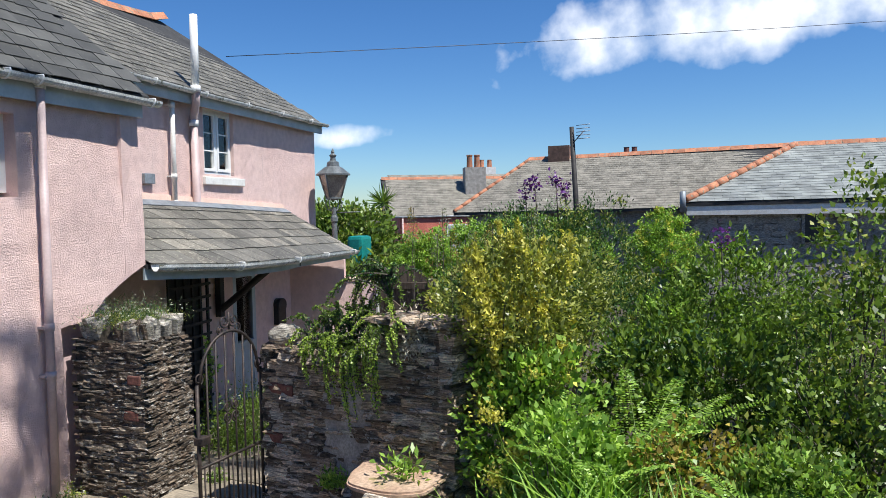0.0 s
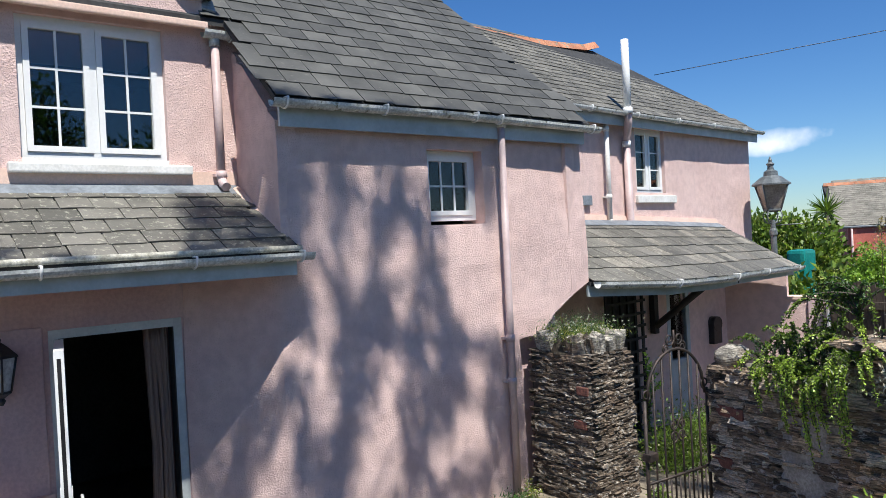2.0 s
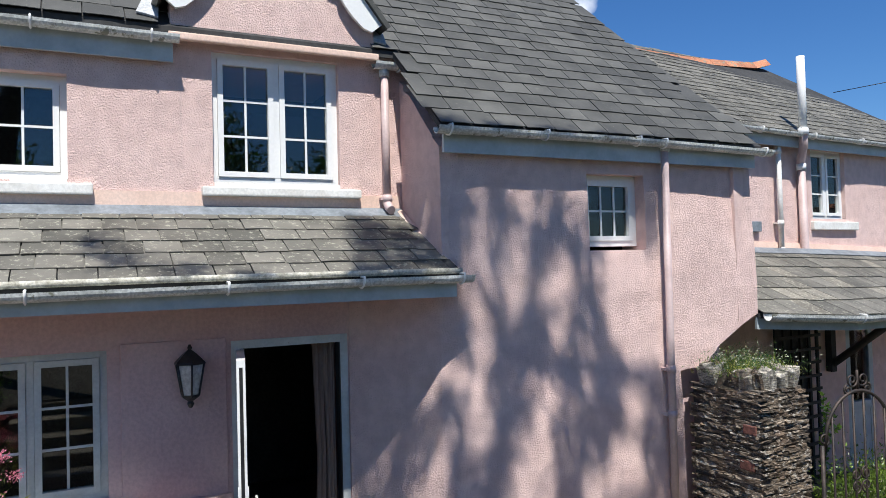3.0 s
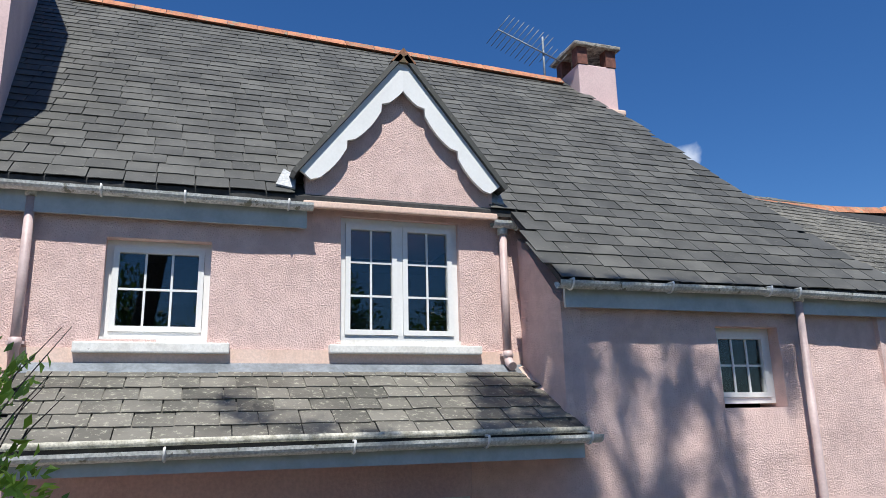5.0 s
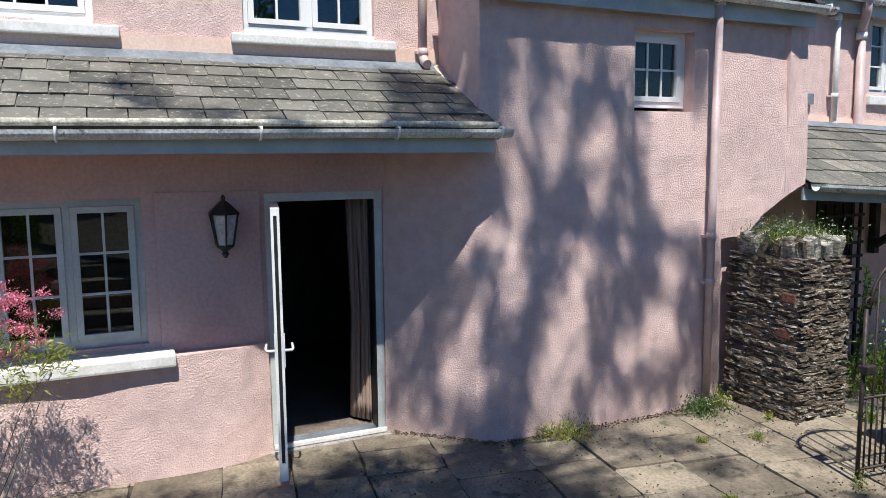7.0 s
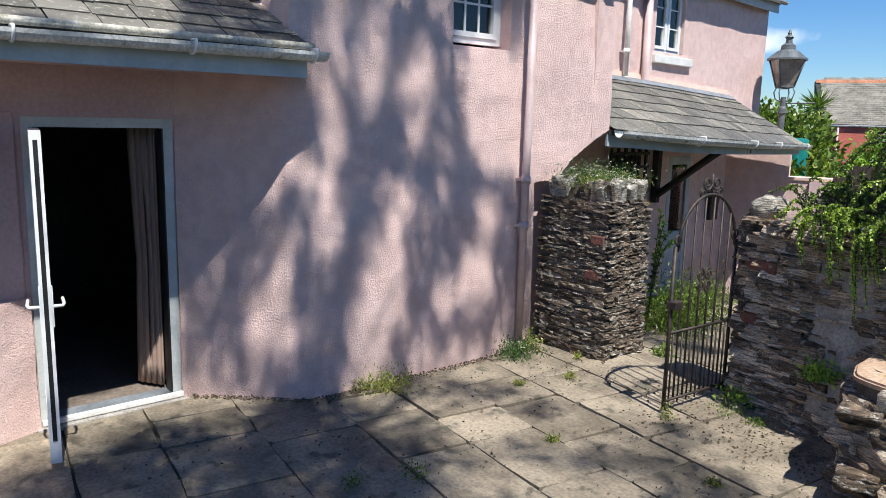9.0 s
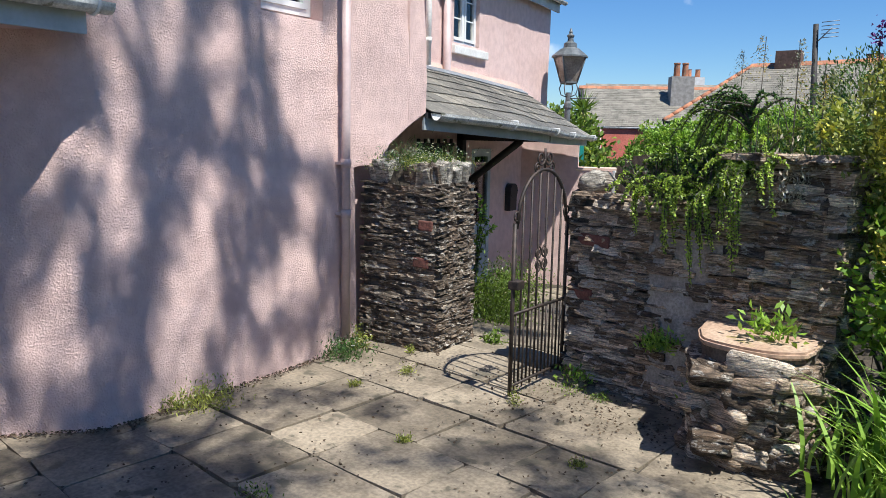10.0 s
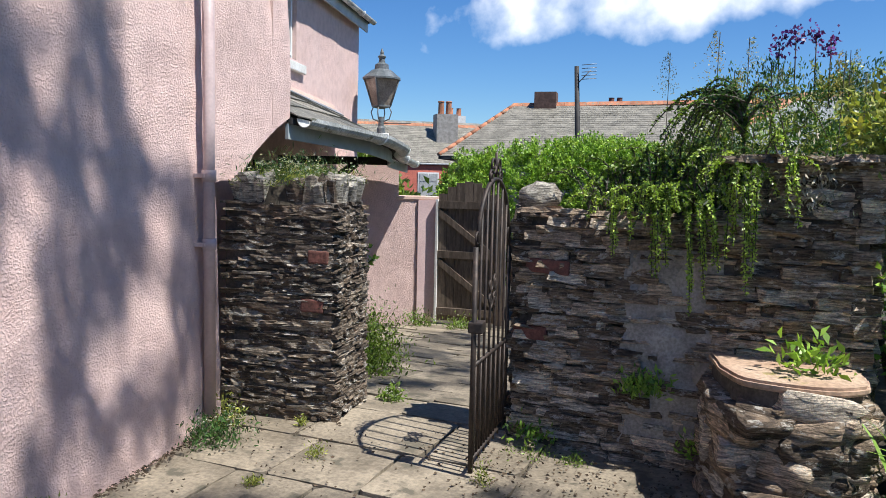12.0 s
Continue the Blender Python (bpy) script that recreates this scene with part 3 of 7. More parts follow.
part("roof_deck", bm, UNDER, main_roof)


def in_main(u, v):
    y, x = u - 4.6, -5.50 - v * CO
    if v < V_STEP and y < 2.52:
        return False
    right = 6.15 - 0.17 * (-5.5 - x) if x > -7.31 else 5.84 - 0.115 * (-7.31 - x)
    top = -10.98 + (y + 0.29) * 0.1127
    if 0.62 < y < 2.30 and x > -8.2 and abs(y - 1.45) < 0.86 * (x + 8.2) / 1.65:
        return False
    return y < right - 0.05 and x > top + 0.02


slate_roof(main_roof, (-5.50, -4.6, 3.74), (-5.50, 6.2, 3.74), UPV, 8.2, 0.27, 0.205, SLATE_DARK, in_main,
           near=lambda u, v: v < 4.2 and u > 4.6 + 0.3 or (v < 2.4 and u > 3.0), keep=300, seed=3)
r0, r1 = Vector((-11.20, -2.2, plane_z(-11.20) + 0.03)), Vector((-10.36, 5.25, plane_z(-10.36) + 0.03))
for k in range(17):
    a, b = r0.lerp(r1, k / 17), r0.lerp(r1, (k + 0.985) / 17)
    bm = bmesh.new()
    o = [a + Vector((0.20, 0, -0.11)), a + Vector((0.07, 0, 0.03)), a + Vector((-0.07, 0, 0.03)), a + Vector((-0.2, 0, -0.11))]
    prism(bm, o, (0, 0, 0), b - a)
    part("ridge_tile", bm, ORANGE, main_roof, "orange terracotta ridge tile")
# back slope, closing the roof
bm = bmesh.new()
prism(bm, [(-11.4, -4.6, plane_z(-11.4)), (-10.33, 5.48, plane_z(-10.33)), (-14.3, 5.48, 4.4), (-15.4, -4.6, 4.4)], (0, 0, -0.06), (0, 0, 0))
part("roof_back", bm, UNDER, main_roof)
house_back = wall_mesh("wall_house_back", [(-14.2, 13.5), (-14.4, -4.6)], -0.1, 4.4, 0.3, PINK, step=1.0)
wall_mesh("wall_house_south", [(-14.4, -4.55), (XG, -4.55)], -0.1, 4.6, 0.3, PINK, step=0.6)
# neighbouring cheek seen at the roof's south edge
bm = bmesh.new()
prism(bm, [(-6.75, -1.86, 4.3), (-10.8, -2.55, 4.3), (-10.8, -2.55, 9.6), (-8.6, -2.17, 9.3), (-6.75, -1.86, 7.0)], (0, 0, 0), (0, -1.6, 0))
part("wall_south_gable", bm, PINK_SMOOTH)
tagged(bpy.data.objects["wall_south_gable"], kind="structure")

# lean-to roof over the door
lean = thing("roof_lean_to", "lichened grey slate lean-to roof over the front door", "roof", kind="structure")
E0, E1 = Vector((-5.47, -1.45, 2.55)), Vector((-5.47, 2.66, 2.55))
LV = Vector((-(6.55 - 5.47), 0, 3.12 - 2.55))
bm = bmesh.new()
prism(bm, [E0, E1, (XU, 2.60, 3.12), (XU, -1.45, 3.12)], (0, 0, -0.05), (0, 0, 0))
part("roof_deck", bm, UNDER, lean)
slate_roof(lean, E0, E1, LV, LV.length - 0.12, 0.26, 0.20, SLATE_OLD, lambda u, v: 0.1 < u < 4.13 - v * 0.05, near=lambda u, v: True, seed=5, jitter=0.01)
for k in range(6):
    y0, y1 = -1.45 + k * 0.68, -1.45 + (k + 1) * 0.68
    bm = bmesh.new()
    y1 = min(y1, 2.56)
    prism(bm, [(-6.41, y0, 3.062 + rng.uniform(0, 0.006)), (-6.41, y1 + 0.02, 3.066), (XU + 0.015, y1 + 0.02, 3.15), (XU + 0.015, y0, 3.15)], (0, 0, 0), (0.003, 0, 0.008))
    part("lead_flashing", bm, LEAD, lean, "dull blue-grey lead flashing")
bm = bmesh.new()
prism(bm, [(-5.52, -1.45, 2.37), (-5.52, 2.60, 2.37), (-5.52, 2.60, 2.54), (-5.52, -1.45, 2.54)], (0, 0, 0), (0.03, 0, 0))
part("fascia", bm, FASCIA, lean, "grey-blue painted fascia board")
part("eaves_fillet", tube(bmesh.new(), [(-5.44, -1.45, 2.555), (-5.44, 0.4, 2.57), (-5.44, 2.62, 2.575)], 0.026, 6), mottled("crusted_mortar", (0.36, 0.34, 0.27), (0.62, 0.59, 0.50), 14, 60, 0.9, 0.6, 0.008), lean, "crusted pale mortar along the slates")
part("soffit", bbox(-6.3, -5.52, -1.45, 2.5, 2.40, 2.43), PINK_SMOOTH, lean)
gutter(lean, [(-5.42, -1.5, 2.505), (-5.42, 0.2, 2.52), (-5.42, 1.6, 2.535), (-5.42, 2.70, 2.54)], 0.062, (0.22, 0.48, 0.72, 0.97))

# gutters, fascias and pipes of the upper eaves
bm = bmesh.new()
box(bm, -6.50, -6.47, -4.5, 0.62, 4.30, 4.50)
eaves = thing("eaves_upper", "grey fascia and white gutter under the upper slates", "gutter", kind="structure")
part("fascia", bm, FASCIA, eaves)
gutter(eaves, [(-6.40, -4.5, 4.50), (-6.40, -1.4, 4.505), (-6.40, 0.66, 4.49)], 0.058, (0.6, 0.75, 0.95))
eb = thing("eaves_bulge", "mossy white gutter and grey fascia over the bulging wall", "gutter", kind="structure")
part("fascia", bbox(-5.60, -5.57, 2.56, 6.10, 3.53, 3.71), FASCIA, eb)
gutter(eb, [(-5.49, 2.46, 3.72), (-5.49, 4.3, 3.73), (-5.49, 6.24, 3.70)], 0.06, (0.03, 0.28, 0.55, 0.63, 0.97))


def downpipe(label, x, y, z0, z1, material, head=None, joints=(), r=0.036, shoe=False, lean_y=0.0):
    ob = thing("downpipe", label, "downpipe", (x, y, z0))
    pts = [(x, y, z0), (x, y + lean_y, z1)]
    part("pipe", tube(bmesh.new(), pts, r, 14), material, ob, smooth=False)
    for z in joints:
        f = (z - z0) / (z1 - z0)
        part("collar", tube(bmesh.new(), [(x, y + lean_y * f, z - 0.035), (x, y + lean_y * f, z + 0.035)], r + 0.008, 14), material, ob)
        part("clip", bbox(x - r - 0.05, x, y + lean_y * f - r - 0.025, y + lean_y * f + r + 0.025, z - 0.012, z + 0.012), material, ob)
    if head:
        part("outlet", tube(bmesh.new(), [(x, y + lean_y, z1 - 0.02), (x, y + lean_y, z1 + 0.06)], r + 0.012, 14), GUTTER, ob)
    if shoe:
        part("shoe", tube(bmesh.new(), [(x, y, z0 + 0.03), (x + 0.03, y, z0 - 0.02), (x + 0.09, y, z0 - 0.05)], r + 0.004, 12), material, ob)
    return ob


downpipe("faded pink round downpipe on the bulging wall", -5.555, 4.86, 0.10, 3.66, PIPE_PINK, head=1, joints=(1.60, 1.18), lean_y=0.02)
downpipe("pink downpipe beside the dormer window", XU + 0.06, 2.44, 3.18, 4.37, PIPE_PINK, head=1, joints=(3.24,), shoe=True)
downpipe("pink downpipe at the upper wall", XU + 0.06, -1.49, 3.10, 4.44, PIPE_PINK, head=1, joints=(3.3,))
hop = thing("gutter_stub", "short grey gutter end with outlet beside the dormer", "gutter", (XU + 0.1, 2.45, 4.4))
gutter(hop, [(XU + 0.09, 2.33, 4.47), (XU + 0.09, 2.45, 4.47), (XU + 0.09, 2.60, 4.47)], 0.062, (0.9,))

# ---- dormer gable ----
dorm = thing("dormer_gable", "small pink dormer gable with white scalloped bargeboards", "dormer", kind="structure")
DX = XU + 0.10
bm = bmesh.new()
prism(bm, [(DX, 0.60, 4.50), (DX, 2.33, 4.50), (DX, 2.33, 4.80), (DX, 1.46, 5.86), (DX, 0.60, 4.80)], (0, 0, 0), (-1.9, 0, 0))
part("gable_wall", bm, PINK, dorm)
part("gable_ledge", bbox(DX, DX + 0.05, 0.58, 2.36, 4.47, 4.53, bev=0.012), PEACH, dorm, "cracked peach ledge")
for sgn in (-1, 1):
    lo, hi = Vector((DX + 0.05, 1.46 + sgn * 0.92, 4.78)), Vector((DX + 0.05, 1.46, 5.95))
    along = hi - lo
    perp = Vector((0, -sgn * along.z, sgn * along.y)).normalized()
    if perp.z > 0:
        perp = -perp
    top = [lo + along * k / 24 for k in range(25)]
    low = []
    for k in range(25):
        f = k / 24
        wv = 0.15 + 0.035 * abs(math.sin(f * math.pi * 3)) - (0.03 if abs((f * 3) % 1 - 0.0) < 0.06 else 0) + 0.02 * f
        q = lo + along * f + perp * wv
        if (q.y - 1.46) * sgn < 0:
            q.y = 1.46
        low.append(q)
    bm = bmesh.new()
    for k in range(24):
        prism(bm, [top[k], top[k + 1], low[k + 1], low[k]], (0, 0, 0), (0.035, 0, 0))
    bmesh.ops.remove_doubles(bm, verts=bm.verts, dist=0.0005)
    part("bargeboard", bm, WHITE, dorm, "white scalloped bargeboard")
    bm = bmesh.new()
    o = perp * -0.045
    prism(bm, [lo + along * -0.04, hi, hi + Vector((-2.3, 0, 0.02)), lo + along * -0.04 + Vector((-1.3, 0, 0))], (0.07, 0, 0.005), o + Vector((0.07, 0, 0.005)))
    part("dormer_slope", bm, SLATE_DARK, dorm)
bm = bmesh.new()
prism(bm, [(DX + 0.12, 1.34, 5.90), (DX + 0.12, 1.46, 6.05), (DX + 0.12, 1.58, 5.90)], (0, 0, 0), (-2.4, 0, 0.0))
part("dormer_ridge", bm, mottled("mossy_ridge_tile", (0.30, 0.13, 0.07), (0.14, 0.11, 0.06), 8, 40, 0.9, 0.5, 0.006), dorm, "mossy brown ridge tile")
for sgn, y in ((-1, 0.45), (1, 2.38)):
    bm = bmesh.new()
    prism(bm, [(DX - 0.02, y - 0.10, 4.66), (DX + 0.02, y + 0.06, 4.62), (DX - 0.12, y + 0.08, 4.78), (DX - 0.18, y - 0.02, 4.86)], (0, 0, 0), (0.01, 0, 0.012))
    part("valley_lead", bm, mottled("pale_lead", (0.36, 0.37, 0.38), (0.46, 0.47, 0.48), 6, 40, 0.5), dorm, "pale lead valley flashing")

# ---- chimney and aerial on the ridge ----
ch = thing("chimney", "square pink rendered chimney with open brick top and slab", "chimney", (-10.3, 5.3, 7.9))
part("shaft", bbox(-10.62, -9.92, 5.38, 6.06, 6.9, 8.28, bev=0.02), PINK_SMOOTH, ch)
part("flaunching", bbox(-10.68, -9.80, 5.34, 6.12, 7.40, 7.50, bev=0.03), PEACH, ch)
for px, py in ((-10.54, 5.46), (-10.0, 5.46), (-10.54, 5.98), (-10.0, 5.98)):
    part("brick_pier", bbox(px - 0.09, px + 0.09, py - 0.09, py + 0.09, 8.28, 8.58), BRICK_RED, ch, "dark weathered brick pier")
part("cap_slab", bbox(-10.72, -9.84, 5.30, 6.14, 8.58, 8.64, bev=0.015), GREY_STONE, ch, "thin grey stone slab")
ae = thing("tv_aerial", "thin grey metal television aerial on a mast", "aerial", (-10.4, 5.02, 8.0))
part("mast", tube(bmesh.new(), [(-10.4, 5.02, 7.85), (-10.4, 5.02, 8.95)], 0.018, 8), LEAD, ae)
b0, b1 = Vector((-10.25, 5.25, 8.45)), Vector((-10.7, 4.35, 9.15))
part("boom", tube(bmesh.new(), [b0, b1], 0.012, 6), LEAD, ae)
for k in range(14):
    p = b0.lerp(b1, k / 13)
    s = Vector((0.55, 0.35, 0.45)).normalized() * (0.30 if k > 3 else 0.16)
    part("element", tube(bmesh.new(), [p - s, p + s], 0.006, 5), LEAD, ae)

# ---- north wing with its porch ----
def wing_x(y):
    return -7.43 - 0.088 * (y - 8.6)


def path_z(y):
    return 0.0 if y < 5.6 else max(-0.118 * (y - 5.6), -0.85)


WT = math.atan(0.088)
wl_ = lambda y: (y - 5.9) * math.hypot(1, 0.088)
wall_mesh("wall_wing", [(wing_x(5.9), 5.9), (wing_x(13.5), 13.5)], -1.0, 4.42, 0.35, PINK,
          holes=[(wl_(9.54), wl_(10.42), 3.18, 4.20), (wl_(8.55), wl_(9.35), -0.5, 1.72), (wl_(10.25), wl_(10.95), -0.6, 1.62)], wob=0.02, step=0.2)
wall_mesh("wall_wing_end", [(wing_x(13.5), 13.5), (-14.2, 13.5)], -1.0, 4.42, 0.3, PINK, wob=0.015, step=0.5)
window("window_5", "white upstairs casement over the porch roof", wing_x(9.54) - 0.07, 9.54, 10.42, 3.18, 4.20, 2, 1, 3, sill=(0.06, 0.22, 0.13, 0.12), turn=WT)
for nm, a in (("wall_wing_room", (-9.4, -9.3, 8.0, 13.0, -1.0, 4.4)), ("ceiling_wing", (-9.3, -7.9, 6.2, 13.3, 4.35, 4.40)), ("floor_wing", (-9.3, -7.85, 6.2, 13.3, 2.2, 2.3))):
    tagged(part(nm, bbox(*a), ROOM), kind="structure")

wing_roof = thing("roof_wing", "weathered brown-grey slate roof with sagging terracotta ridge", "roof", kind="structure")
EA, EB = Vector((wing_x(5.7) + 0.20, 5.7, 4.36)), Vector((wing_x(13.6) + 0.18, 13.6, 4.36))
RA, RB = Vector((-8.95, 5.6, 5.94)), Vector((-9.42, 10.95, 6.0))
bm = bmesh.new()
prism(bm, [EA, EB, RB, RA], (0, 0, -0.05), (0, 0, 0))
prism(bm, [EB, RB, (-12.5, 13.7, 4.36)], (0, 0, -0.05), (0, 0, 0))
prism(bm, [RA, RB, (-12.5, 13.7, 4.36), (-12.2, 5.6, 4.36)], (0, 0, -0.05), (0, 0, 0))
part("roof_deck", bm, UNDER, wing_roof)
wd = (EB - EA).normalized()
wup = (RA - EA) - wd * (RA - EA).dot(wd)
slate_roof(wing_roof, EA, EB, wup, wup.length - 0.05, 0.24, 0.15, SLATE_OLD,
           lambda u, v: u < (EB - EA).length - v * (2.62 / wup.length) - 0.05, near=None, seed=9, jitter=0.012)
for k in range(14):
    a, b = RA.lerp(RB, k / 14), RA.lerp(RB, (k + 0.98) / 14)
    sag = lambda f: Vector((0, 0, 0.06 - 0.13 * math.sin(math.pi * f) + (0.07 if f > 0.93 else 0)))
    a, b = a + sag(k / 14), b + sag((k + 1) / 14)
    bm = bmesh.new()
    prism(bm, [a + Vector((0.17, 0, -0.10)), a + Vector((0.06, 0, 0.03)), a + Vector((-0.06, 0, 0.03)), a + Vector((-0.17, 0, -0.1))], (0, 0, 0), b - a)
    part("ridge_tile", bm, ORANGE, wing_roof, "mossy terracotta ridge tile")
part("fascia", prism(bmesh.new(), [EA + Vector((-0.06, 0, -0.20)), EB + Vector((-0.06, 0, -0.20)), EB + Vector((-0.06, 0, -0.02)), EA + Vector((-0.06, 0, -0.02))], (0, 0, 0), (0.03, 0, 0)), FASCIA, wing_roof)
gutter(wing_roof, [EA + Vector((0.06, 0, 0.0)), EA.lerp(EB, 0.5) + Vector((0.06, 0, -0.02)), EB + Vector((0.06, 0.05, -0.01))], 0.055, (0.3, 0.45, 0.6, 0.75, 0.9))

# soil pipe and rainwater pipe on the wing wall
so = thing("soil_vent_pipe", "tall soil vent pipe, pink below and white above the eaves", "vent pipe", (wing_x(9.36) + 0.12, 9.36, 2.5))
fx = wing_x(9.36)
part("lower_pipe", tube(bmesh.new(), [(fx + 0.16, 9.20, 2.50), (fx + 0.10, 9.20, 2.72), (fx + 0.09, 9.20, 3.92)], [0.075, 0.058, 0.056], 14), PIPE_PINK, so)
part("offset", tube(bmesh.new(), [(fx + 0.09, 9.20, 3.88), (fx + 0.10, 9.19, 4.0), (fx + 0.26, 9.05, 4.18), (fx + 0.30, 9.00, 4.36)], 0.058, 14), PIPE_PINK, so)
part("collar", tube(bmesh.new(), [(fx + 0.09, 9.20, 3.86), (fx + 0.09, 9.20, 3.95)], 0.068, 14), WHITE, so)
part("upper_pipe", tube(bmesh.new(), [(fx + 0.30, 9.00, 4.34), (fx + 0.30, 9.00, 5.42)], 0.056, 14), WHITE, so, "white upper pipe")
part("collar", tube(bmesh.new(), [(fx + 0.30, 9.00, 4.32), (fx + 0.30, 9.00, 4.41)], 0.070, 14), WHITE, so)
downpipe("pale rainwater pipe on the wing wall", wing_x(8.66) + 0.09, 8.66, 2.72, 4.34, OLD_WHITE, joints=(3.1, 4.1), shoe=True)
vb = thing("wall_vent", "small grey ventilation box on the pink wall", "vent", (wing_x(8.1), 8.1, 3.0))
part("cover", bbox(wing_x(8.1), wing_x(8.1) + 0.07, 8.05, 8.25, 2.98, 3.12, bev=0.01), LEAD, vb)
tagged(part("porch_mortar_band", prism(bmesh.new(), [(wing_x(6.2) + 0.05, 6.2, 2.70), (wing_x(12.2) + 0.05, 12.2, 2.55), (wing_x(12.0) + 0.02, 12.0, 2.72), (wing_x(6.2) + 0.02, 6.2, 2.92)], (-0.06, 0, 0), (0.015, 0, 0)), PEACH), kind="structure")

# porch roof: bowed gutter line and straight top line
PG = [(-5.60, 6.12, 2.05), (-5.34, 7.2, 1.985), (-5.56, 8.6, 1.94), (-6.07, 10.0, 1.90), (-6.36, 11.4, 1.87), (-6.6, 12.6, 1.845)]
PT = [(-7.05, 6.12, 2.74), (-7.16, 7.2, 2.74), (-7.28, 8.6, 2.71), (-7.42, 9.8, 2.68), (-7.55, 10.9, 2.64), (-7.66, 12.0, 2.60)]


def along(line, f):
    k = min(int(f * (len(line) - 1)), len(line) - 2)
    return Vector(line[k]).lerp(Vector(line[k + 1]), f * (len(line) - 1) - k)


porch = thing("roof_porch", "grey slate porch roof with bowed eaves", "roof", kind="structure")
bm = bmesh.new()
for k in range(20):
    a, b = k / 20, (k + 1) / 20
    prism(bm, [along(PG, a), along(PG, b), along(PT, b), along(PT, a)], (0, 0, -0.05), (0, 0, 0))
bmesh.ops.remove_doubles(bm, verts=bm.verts, dist=0.001)
part("roof_deck", bm, UNDER, porch)
pr = random.Random(21)
ROWS_P = 6
for row in range(ROWS_P):
    f = -0.01 - pr.random() * 0.03
    while f < 1.0:
        wdt = pr.uniform(0.036, 0.048)
        a, b = max(f, 0.0), min(f + wdt - 0.0012, 1.0)
        f += wdt
        if b - a < 0.008:
            continue
        v0, v1 = row / ROWS_P + pr.uniform(-0.008, 0.008) + (-0.03 if row == 0 else 0), min((row + 1.7) / ROWS_P, 0.985)
        pts = [along(PG, a).lerp(along(PT, a), v0), along(PG, b).lerp(along(PT, b), v0), along(PG, b).lerp(along(PT, b), v1), along(PG, a).lerp(along(PT, a), v1)]
        n = (pts[1] - pts[0]).cross(pts[3] - pts[0]).normalized()
        n = -n if n.z < 0 else n
        off = [0.030, 0.030, 0.010, 0.010]
        pts = [p + n * (o + pr.uniform(0, 0.003)) for p, o in zip(pts, off)]
        c = sum(pts, Vector()) / 4
        bm = prism(bmesh.new(), [p - c for p in pts], (0, 0, 0), n * 0.008)
        ob = part("slate", bm, SLATE_LICHEN if pr.random() < 0.2 else SLATE_OLD, porch, local=False)
        ob.location = c
for k in range(4):
    a, b = k / 4, (k + 1) / 4
    p = [along(PT, a), along(PT, b), along(PT, b).lerp(along(PG, b), 0.10), along(PT, a).lerp(along(PG, a), 0.10)]
    part("lead_flashing", prism(bmesh.new(), p, (0, 0, 0.03), (0.01, 0, 0.045)), LEAD, porch, "pale lead flashing")
gutter(porch, [along(PG, k / 14) + Vector((0.10, 0.0, 0.0)) for k in range(15)], 0.075, (0.2, 0.45, 0.7, 0.95))
part("fascia", (lambda bm: [prism(bm, [along(PG, k / 14) + Vector((-0.06, 0, -0.16)), along(PG, (k + 1) / 14) + Vector((-0.06, 0, -0.16)), along(PG, (k + 1) / 14) + Vector((-0.06, 0, -0.04)), along(PG, k / 14) + Vector((-0.06, 0, -0.04))], (0, 0, 0), (0.025, 0, 0)) for k in range(14)] and bm)(bmesh.new()), FASCIA, porch)
# timber bracket, dark lattice and doors under the porch
br = thing("porch_bracket", "black timber bracket under the porch roof", "bracket", (wing_x(9.75), 9.75, 1.2))
bx = wing_x(9.75) + 0.02
part("wall_post", bbox(bx, bx + 0.10, 9.70, 9.80, 0.95, 1.86), DARK_WOOD, br)
part("beam", bbox(bx, -6.02, 9.70, 9.80, 1.76, 1.86), DARK_WOOD, br)
part("brace", tube(bmesh.new(), [(bx + 0.06, 9.75, 1.05), (-6.45, 9.75, 1.78)], 0.055, 4), DARK_WOOD, br)
tr = thing("trellis", "black timber lattice before the porch wall", "trellis", (wing_x(8.9) + 0.1, 8.9, -0.4))
tx = lambda y: wing_x(y) + 0.06
for k in range(6):
    y = 8.45 + k * 0.19
    part("upright", bbox(tx(y), tx(y) + 0.03, y - 0.022, y + 0.022, path_z(y) - 0.05, 1.78), DARK_WOOD, tr)
for k in range(11):
    z = -0.2 + k * 0.19
    part("crossbar", prism(bmesh.new(), [(tx(8.4) + 0.03, 8.4, z - 0.02), (tx(9.45) + 0.03, 9.45, z - 0.02), (tx(9.45) + 0.03, 9.45, z + 0.02), (tx(8.4) + 0.03, 8.4, z + 0.02)], (0, 0, 0), (0.02, 0, 0)), DARK_WOOD, tr)
d2 = thing("door_2", "dark boarded door behind the lattice", "door", (wing_x(8.95) - 0.1, 8.95, -0.5), kind="structure")
part("door_panel", prism(bmesh.new(), [(wing_x(8.55) - 0.1, 8.55, -0.5), (wing_x(9.35) - 0.1, 9.35, -0.5), (wing_x(9.35) - 0.1, 9.35, 1.72), (wing_x(8.55) - 0.1, 8.55, 1.72)], (0, 0, 0), (0.05, 0, 0)), DARK_WOOD, d2)
d3 = thing("door_3", "grey-white framed glazed porch door", "door", (wing_x(10.6) - 0.05, 10.6, -0.6), kind="structure")
px = lambda y: wing_x(y) - 0.05
